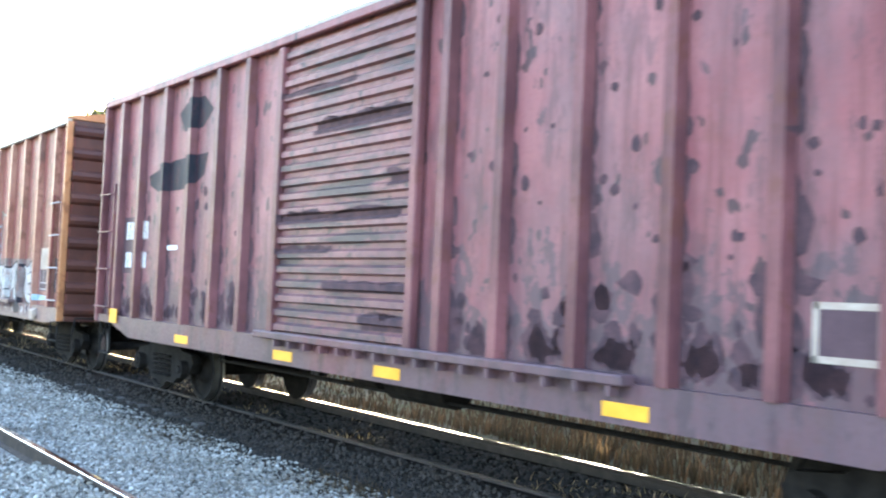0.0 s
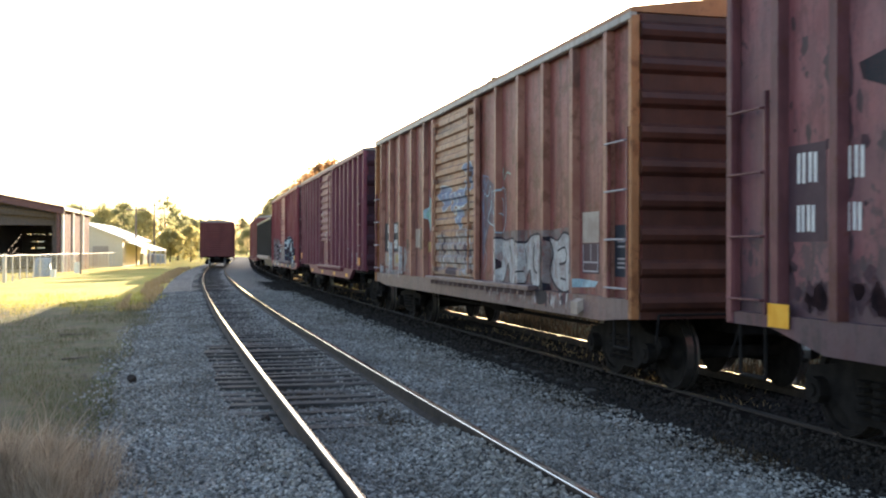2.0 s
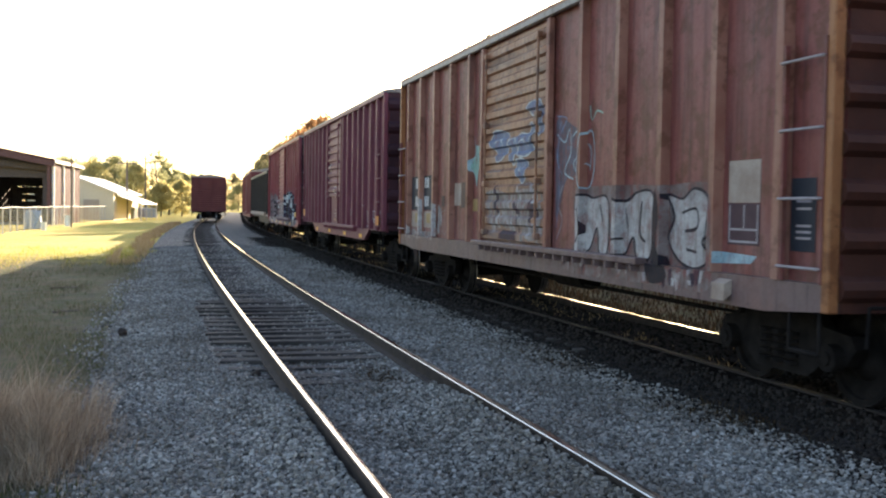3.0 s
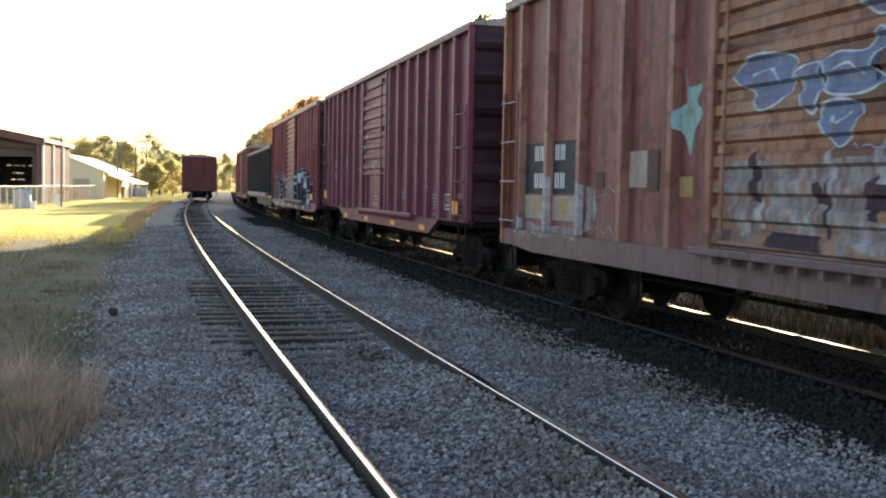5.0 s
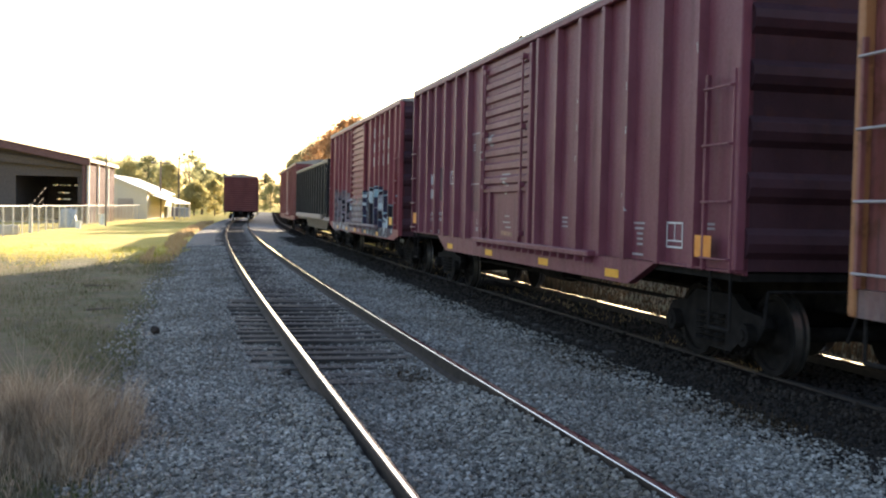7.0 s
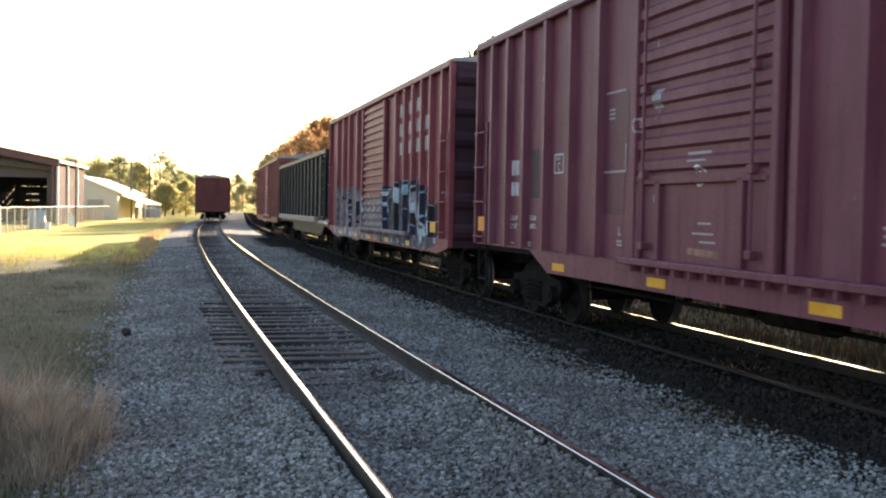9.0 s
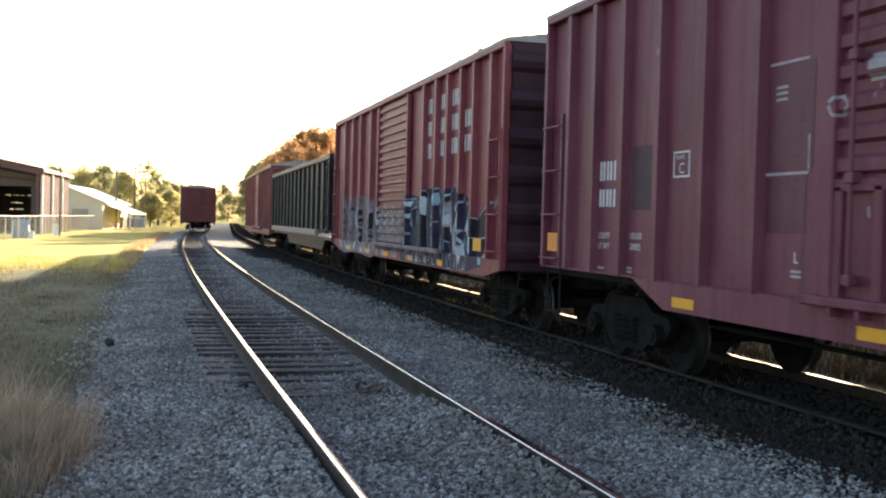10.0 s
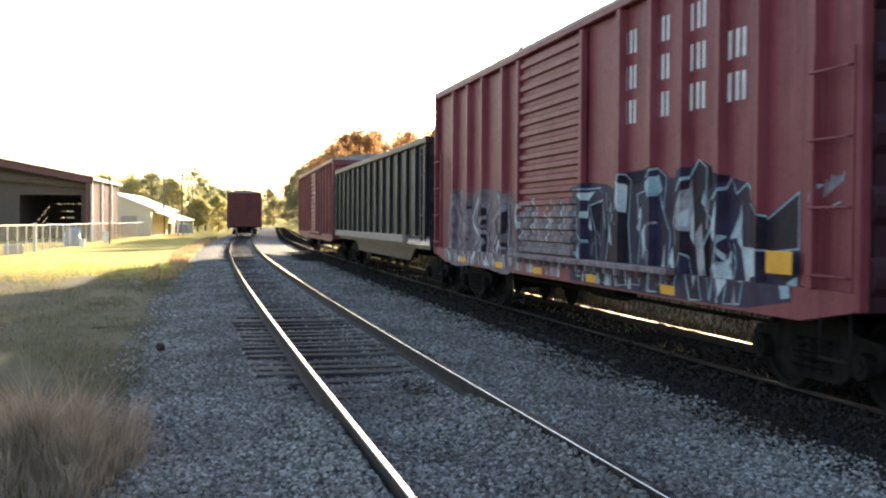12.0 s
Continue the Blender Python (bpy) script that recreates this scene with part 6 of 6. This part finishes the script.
    for x in (-W + 0.2, -11.0, -0.2):
        bm = B()
        box(bm, (x - 0.12, -0.2, 0), (x + 0.12, 0.04, roof_z(x) - 0.5), 0.02)
        part("porch_post", bm, M_BARN, b)


def white_shed():
    b = thing("cream_shed", "cream-walled shed with pale white metal roof", "shed", m=pose(-4.2, 128, -0.2, 0, 0, -6))
    bm = B()
    prism(bm, [(-9.5, 0), (0, 0), (0, 3.3), (-4.7, 5.15), (-9.5, 3.3)], "y", 0, 0.15)
    part("front_wall", bm, M_CREAM, b)
    bm = B()
    box(bm, (-0.15, 0.15, 0), (0, 24, 3.3))
    part("side_wall", bm, M_CREAM, b)
    bm = B()
    box(bm, (-9.5, 0.15, 0), (-9.35, 24, 3.3))
    part("side_wall", bm, M_CREAM, b)
    for s in (-1, 1):
        bm = B()
        prism(bm, [(-4.7, 5.15), (-4.7, 5.30), (-4.7 + s * 5.2, 3.25), (-4.7 + s * 5.2, 3.10)], "y", -0.4, 24.4)
        part("roof", bm, M_TRIM, b, "pale white sheet roof")
    bm = B()
    box(bm, (-3.4, -0.06, 0), (-1.6, -0.005, 2.4), 0.01)
    part("door", bm, M_TAN, b)
    bm = B()
    prism(bm, [(0.05, 2.9), (0.05, 3.0), (3.0, 2.0), (3.0, 1.9)], "y", 2, 20)
    part("lean_to_roof", bm, M_TRIM, b)
    for y in (2.2, 8, 14, 19.8):
        bm = B()
        box(bm, (2.8, y - 0.06, 0), (2.95, y + 0.06, 1.95), 0.01)
        part("lean_to_post", bm, M_GALV, b)
    b2 = thing("low_shed", "low grey-roofed brick shed behind the cream one", "shed", m=pose(-7.5, 156, -0.2, 0, 0, -6))
    bm = B()
    box(bm, (-6, 0, 0), (3.0, 9, 3.9))
    part("wall", bm, M_BARN, b2)
    bm = B()
    prism(bm, [(-6.4, 3.9), (-1.5, 5.6), (3.4, 3.9), (3.4, 4.05), (-1.5, 5.75), (-6.4, 4.05)], "y", -0.4, 9.4)
    part("roof", bm, M_ROOF, b2)


open_shed()
white_shed()


def clutter():
    g = "yard clutter"
    for x, y, sx, sy, sz, mt, nm, lab, cat in (
            (-10.6, 50.5, 1.6, 1.0, 0.5, M_CONC, "concrete_block", "pale broken concrete slab behind the fence", "concrete block"),
            (-9.9, 54.0, 1.1, 0.9, 0.6, M_CONC, "concrete_block", "pale broken concrete slab behind the fence", "concrete block"),
            (-11.6, 57.5, 2.2, 1.2, 0.45, M_CONC, "concrete_block", "pale broken concrete slab behind the fence", "concrete block"),
            (-9.6, 63.0, 0.9, 1.4, 0.55, M_CONC, "concrete_block", "pale broken concrete slab behind the fence", "concrete block"),
            (-8.35, 82.0, 1.1, 1.2, 1.35, M_TARP, "tarpaulin_cover", "blue-grey tarpaulin-covered pile by the fence", "tarpaulin"),
            (-7.4, 79.5, 0.4, 0.4, 0.6, M_TRIM, "bucket", "white plastic bucket standing by the fence", "bucket"),
            (-6.7, 92.5, 0.55, 0.55, 0.95, M_TRIM, "drum", "white upright drum standing by the fence", "drum"),
            (-3.0, 146.0, 1.9, 4.2, 1.5, M_TARP, "tarpaulin_cover", "pale blue covered pile beside the far shed", "tarpaulin"),
            (-0.5, 158.0, 1.8, 4.0, 1.4, M_TARP, "tarpaulin_cover", "pale blue covered pile beside the far shed", "tarpaulin")):
        bm = B()
        if nm in ("bucket", "drum"):
            rod(bm, (0, 0, 0), (0, 0, sz), sx / 2 * 0.88, 16, sx / 2)
            rod(bm, (0, 0, sz - 0.05), (0, 0, sz), sx / 2 * 1.06, 16)
        else:
            box(bm, (-sx / 2, -sy / 2, 0), (sx / 2, sy / 2, sz), 0.08)
            bmesh.ops.subdivide_edges(bm, edges=bm.edges[:], cuts=2)
            for v in bm.verts:
                v.co += Vector((1, 1, 0.8)) * 0.16 * sz * noise.noise(v.co * 2.1 + Vector((x, y, 0))) * (v.co.z > 0.05)
        ob = tagged(mesh_object(nm, bm, mt), lab, cat, g)
        ob.matrix_world = pose(x, y, land(x, y) - 0.02, 0, 0, 7 * (x % 3))


clutter()


# ---- poles and wires ----
def utility_pole(x, y, h, arm=True):
    p = thing("utility_pole", "weathered wooden utility pole with a crossarm", "utility pole", "poles", pose(x, y, -0.25))
    bm = B()
    rod(bm, (0, 0, 0), (0, 0, h), 0.17, 10, 0.11)
    part("pole", bm, M_POLE, p)
    if arm:
        bm = B()
        box(bm, (-1.2, -0.06, h - 0.6), (1.2, 0.06, h - 0.46), 0.01)
        part("crossarm", bm, M_POLE, p)
        for q in (-1.05, -0.5, 0.5, 1.05):
            bm = B()
            rod(bm, (q, 0, h - 0.46), (q, 0, h - 0.28), 0.05, 8, 0.03)
            part("insulator", bm, M_GALV, p)
    return x, y, h


poles = [utility_pole(-2.96, 140, 7.7), utility_pole(-0.76, 160, 9.2)]
mast = thing("antenna_mast", "thin pale antenna mast beside the shed", "mast", m=pose(-6.1, 88, -0.2))
bm = B()
rod(bm, (0, 0, 0), (0, 0, 10.0), 0.045, 8, 0.02)
part("mast_pole", bm, M_POLE, mast)
bm = B()
rod(bm, (0, 0, 0), (0, 0, 5.6), 0.07, 8, 0.06)
part("mast_base", bm, M_POLE, mast)


def wire(a, b, sag):
    bm = B()
    n, last = 10, None
    for i in range(n + 1):
        f = i / n
        p = Vector(a).lerp(Vector(b), f) - Vector((0, 0, sag * 4 * f * (1 - f)))
        if last is not None:
            rod(bm, last, p, 0.018, 4)
        last = p
    tagged(mesh_object("overhead_wire", bm, M_RUNNING), "thin dark overhead wire sagging between poles", "wire", "wires")


for q in (-1.05, 1.05):
    for (x0, y0, h0_), (x1, y1, h1_) in ((poles[0], poles[1]),):
        wire((x0 + q, y0, h0_ - 0.53), (x1 + q, y1, h1_ - 0.53), 0.5)
wire((-0.76, 160, 8.4), (7.5, 205, 7.0), 1.2)


# ---- trees ----
def tree(x, y, h, spread, leaf, seed, label, low=0.2, count=64, per=84, leaf_size=0.36):
    """Tapered trunk with limbs; the crown is many small leaf clumps with gaps."""
    r = random.Random(seed)
    t = thing("tree", label, "tree", "trees", pose(x, y, land(x, y) - 0.1))
    bm = B()
    rod(bm, (0, 0, 0), (0.1, 0, h * 0.45), h * 0.022, 8, h * 0.015)
    rod(bm, (0.1, 0, h * 0.45), (r.uniform(-0.3, 0.3), r.uniform(-0.3, 0.3), h * 0.9), h * 0.015, 8, h * 0.004)
    centres = []
    for k in range(count):
        z = low + (1 - low) * r.random() ** 0.85
        wide = math.sin(math.pi * min(0.97, (z - low) / (1 - low) * 0.82 + 0.16)) ** 0.7
        a, q = r.uniform(0, 2 * math.pi), math.sqrt(r.uniform(0.08, 1.0)) * spread * wide * r.uniform(0.75, 1.15)
        c = Vector((math.cos(a) * q, math.sin(a) * q, z * h * r.uniform(0.93, 1.0)))
        centres.append(c)
        if k % 4 == 0:
            rod(bm, (0.05, 0, max(0.2, c.z * 0.72)), c, h * 0.006, 5, h * 0.002)
    part("trunk", bm, M_BARK, t)
    verts, faces = [], []
    for c in centres:
        rad = spread * r.uniform(0.16, 0.30)
        for _ in range(per):
            p = c + Vector((r.gauss(0, 0.5), r.gauss(0, 0.5), r.gauss(0, 0.42))) * rad
            s = leaf_size * r.uniform(0.5, 1.2)
            a = Euler((r.uniform(0, 6.3), r.uniform(0, 6.3), r.uniform(0, 6.3))).to_matrix()
            i = len(verts)
            verts += [tuple(p + a @ Vector(q)) for q in ((-s * 0.5, 0, 0), (0, -s * 0.3, 0.04), (s * 0.5, 0, 0), (0, s * 0.3, 0.04))]
            faces.append((i, i + 1, i + 2, i + 3))
    me = bpy.data.meshes.new("crown")
    me.from_pydata(verts, [], faces)
    me.materials.append(leaf)
    o = new("crown", me)
    o.parent = t
    return t


OLIVE = "dense dark olive tree beside the railway line"
GREEN, GOLD, RUSSET = "broad green tree, crown coloured pale for haze and sun", "yellowing autumn tree, crown coloured pale for haze and sun", "russet autumn tree with orange crown"
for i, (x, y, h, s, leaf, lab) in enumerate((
        (-19, 176, 9.0, 4.2, M_LEAF_GREEN_HAZED, GREEN), (-14, 184, 9.6, 4.0, M_LEAF_GREEN_HAZED, GREEN), (-9.6, 188, 10.0, 3.8, M_LEAF_YELLOW_HAZED, GOLD), (-6, 192, 10.9, 3.6, M_LEAF_GREEN_HAZED, GREEN),
        (-2.6, 182, 8.8, 3.0, M_LEAF_YELLOW_HAZED, GOLD), (3.2, 194, 9.8, 2.9, M_LEAF_GREEN_HAZED, GREEN), (6.2, 205, 8.0, 2.8, M_LEAF_GREEN_HAZED, GREEN),
        (1.6, 172, 5.4, 2.4, M_LEAF_YELLOW_HAZED, GOLD), (9, 240, 9.0, 3.2, M_LEAF_GREEN_HAZED, GREEN), (13, 300, 10.5, 4.2, M_LEAF_GREEN_HAZED, GREEN), (18, 330, 11.5, 5.0, M_LEAF_YELLOW_HAZED, GOLD), (25, 335, 12.0, 5.0, M_LEAF_OLIVE, OLIVE),
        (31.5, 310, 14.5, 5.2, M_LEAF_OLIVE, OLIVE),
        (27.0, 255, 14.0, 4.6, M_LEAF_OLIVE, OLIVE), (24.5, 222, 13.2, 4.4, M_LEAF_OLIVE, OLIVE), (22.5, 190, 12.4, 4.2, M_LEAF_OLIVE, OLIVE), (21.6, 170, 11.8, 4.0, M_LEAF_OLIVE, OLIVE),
        (21.2, 151, 11.8, 3.8, M_LEAF_RUST, RUSSET), (20.6, 136, 11.7, 4.0, M_LEAF_RUST, RUSSET), (20.8, 121, 12.0, 4.0, M_LEAF_RUST, RUSSET), (24.6, 118, 11.9, 4.2, M_LEAF_RUST, RUSSET), (28.5, 116, 12.2, 4.2, M_LEAF_RUST, RUSSET), (22.6, 127, 11.4, 4.0, M_LEAF_RUST, RUSSET), (26.4, 124, 11.8, 4.2, M_LEAF_RUST, RUSSET), (21.0, 143, 11.3, 3.8, M_LEAF_RUST, RUSSET), (22.4, 160, 11.2, 4.2, M_LEAF_YELLOW_HAZED, GOLD), (23.5, 180, 12.0, 4.2, M_LEAF_OLIVE, OLIVE), (25.0, 204, 12.6, 4.4, M_LEAF_OLIVE, OLIVE), (-12, 196, 9.4, 4.2, M_LEAF_YELLOW_HAZED, GOLD), (-7.5, 200, 9.6, 4.2, M_LEAF_GREEN_HAZED, GREEN), (-3.5, 203, 9.8, 4.0, M_LEAF_YELLOW_HAZED, GOLD), (4.8, 210, 8.6, 3.4, M_LEAF_GREEN_HAZED, GREEN),
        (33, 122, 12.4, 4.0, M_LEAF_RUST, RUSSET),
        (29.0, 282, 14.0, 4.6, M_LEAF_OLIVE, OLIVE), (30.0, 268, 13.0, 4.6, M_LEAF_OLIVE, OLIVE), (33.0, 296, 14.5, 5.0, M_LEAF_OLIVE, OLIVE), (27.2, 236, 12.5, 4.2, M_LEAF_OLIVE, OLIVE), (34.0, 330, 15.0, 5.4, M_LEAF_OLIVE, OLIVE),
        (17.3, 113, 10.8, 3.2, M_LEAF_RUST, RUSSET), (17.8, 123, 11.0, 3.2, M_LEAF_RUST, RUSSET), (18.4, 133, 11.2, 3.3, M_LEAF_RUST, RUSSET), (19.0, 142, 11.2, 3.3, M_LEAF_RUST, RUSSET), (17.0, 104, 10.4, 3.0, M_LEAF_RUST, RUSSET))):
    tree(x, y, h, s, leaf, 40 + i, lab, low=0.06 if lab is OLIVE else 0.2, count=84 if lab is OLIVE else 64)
# Added trees, hidden by the cars; their crowns keep sun off the track bed.
for i in range(15):
    tree(30 + 2.2 * math.sin(i * 2.3), 26 + i * 4.4, 13.6 + 0.5 * math.sin(i * 1.7), 3.5, M_LEAF_DARK, 150 + i, "unseen tall tree added behind the train to cast shade", low=0.55, count=56, per=60, leaf_size=0.5)
# Four more unseen trees, added and sized to shade the near grass.
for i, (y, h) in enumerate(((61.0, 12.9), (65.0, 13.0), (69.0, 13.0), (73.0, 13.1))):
    tree(23.4 + 0.5 * math.sin(i * 1.9), y, h, 3.2, M_LEAF_DARK, 170 + i, "unseen tall tree added behind the train to cast shade", low=0.5, count=80, per=60, leaf_size=0.5)
tree(0.9, 186, 11.3, 2.3, M_LEAF_GREEN_HAZED, 90, "tall thin pine with open layered crown", low=0.45, count=26, per=60)
tree(5.0, 178, 6.0, 2.6, M_LEAF_YELLOW_HAZED, 92, GOLD, low=0.1)


def thicket(n, seed):
    """Low bushes that close the far view."""
    r = random.Random(seed)
    verts, faces = [], []
    for _ in range(n):
        y = r.uniform(205, 300)
        x = NEAR + bend(y) + r.choice((r.uniform(-30, -8), r.uniform(9, 16)))
        c = Vector((x, y, r.uniform(0.2, 2.6)))
        for _k in range(40):
            p = c + Vector((r.gauss(0, 1.1), r.gauss(0, 1.1), r.gauss(0, 0.6)))
            s = r.uniform(0.25, 0.6)
            a = Euler((r.uniform(0, 6.3), r.uniform(0, 6.3), r.uniform(0, 6.3))).to_matrix()
            i = len(verts)
            verts += [tuple(p + a @ Vector(q)) for q in ((-s * 0.5, 0, 0), (0, -s * 0.3, 0.04), (s * 0.5, 0, 0), (0, s * 0.3, 0.04))]
            faces.append((i, i + 1, i + 2, i + 3))
    joined("far_thicket", verts, faces, M_LEAF_GREEN_HAZED, "low bushes and undergrowth in the distance, coloured pale for haze", "bushes")


thicket(420, 5)


def hedge(seed):
    """Dense undergrowth along the far side of the train's track."""
    r = random.Random(seed)
    verts, faces = [], []
    for _ in range(1700):
        y = -26 + 165 * r.random()
        x = FAR + bend(y) + r.uniform(4.8, 7.4)
        tall = min(1.0, max(0.0, (17.0 - y) / 4.0))
        c = Vector((x, y, land(x, y) + r.uniform(0.0, 0.25 + 0.65 * tall)))
        for _k in range(30):
            p = c + Vector((r.gauss(0, 0.42), r.gauss(0, 0.5), r.gauss(0, 0.14 + 0.16 * tall)))
            s = r.uniform(0.16, 0.42)
            a = Euler((r.uniform(0, 6.3), r.uniform(0, 6.3), r.uniform(0, 6.3))).to_matrix()
            i = len(verts)
            verts += [tuple(p + a @ Vector(q)) for q in ((-s * 0.5, 0, 0), (0, -s * 0.35, 0.03), (s * 0.5, 0, 0), (0, s * 0.35, 0.03))]
            faces.append((i, i + 1, i + 2, i + 3))
    joined("trackside_hedge", verts, faces, M_LEAF_DARK, "dense olive and brown undergrowth behind the train", "undergrowth")


hedge(8)
for i, (x, y, h, s, leaf) in enumerate(((20, 300, 9.0, 4.5, M_LEAF_GREEN_HAZED), (15.5, 310, 8.5, 4.2, M_LEAF_YELLOW_HAZED), (23, 285, 8.5, 4.0, M_LEAF_GREEN_HAZED), (28, 290, 10, 4.4, M_LEAF_GREEN_HAZED))):
    tree(x + 3, y + 40, h, s, leaf, 120 + i, GREEN if leaf is M_LEAF_GREEN_HAZED else GOLD, low=0.05)


def motions():
    """The train rolls towards the camera; each car follows the bend with its two trucks."""
    for car, mid, reach in MOVING:
        rows = []
        for i in range(25):
            t = i * 0.5
            yc = mid - S(t)
            a, b = bend(yc + reach), bend(yc - reach)
            rows.append((t, pose(FAR + (a + b) / 2, yc, RAIL, 0, 0, -math.degrees(math.atan2(a - b, 2 * reach)))))
        walk(car, rows)
    for wheel, k in TURNING:
        walk(wheel, [(i * 0.15, pose(0, k, WHEEL, math.degrees(S(i * 0.15) / WHEEL))) for i in range(81)])


motions()
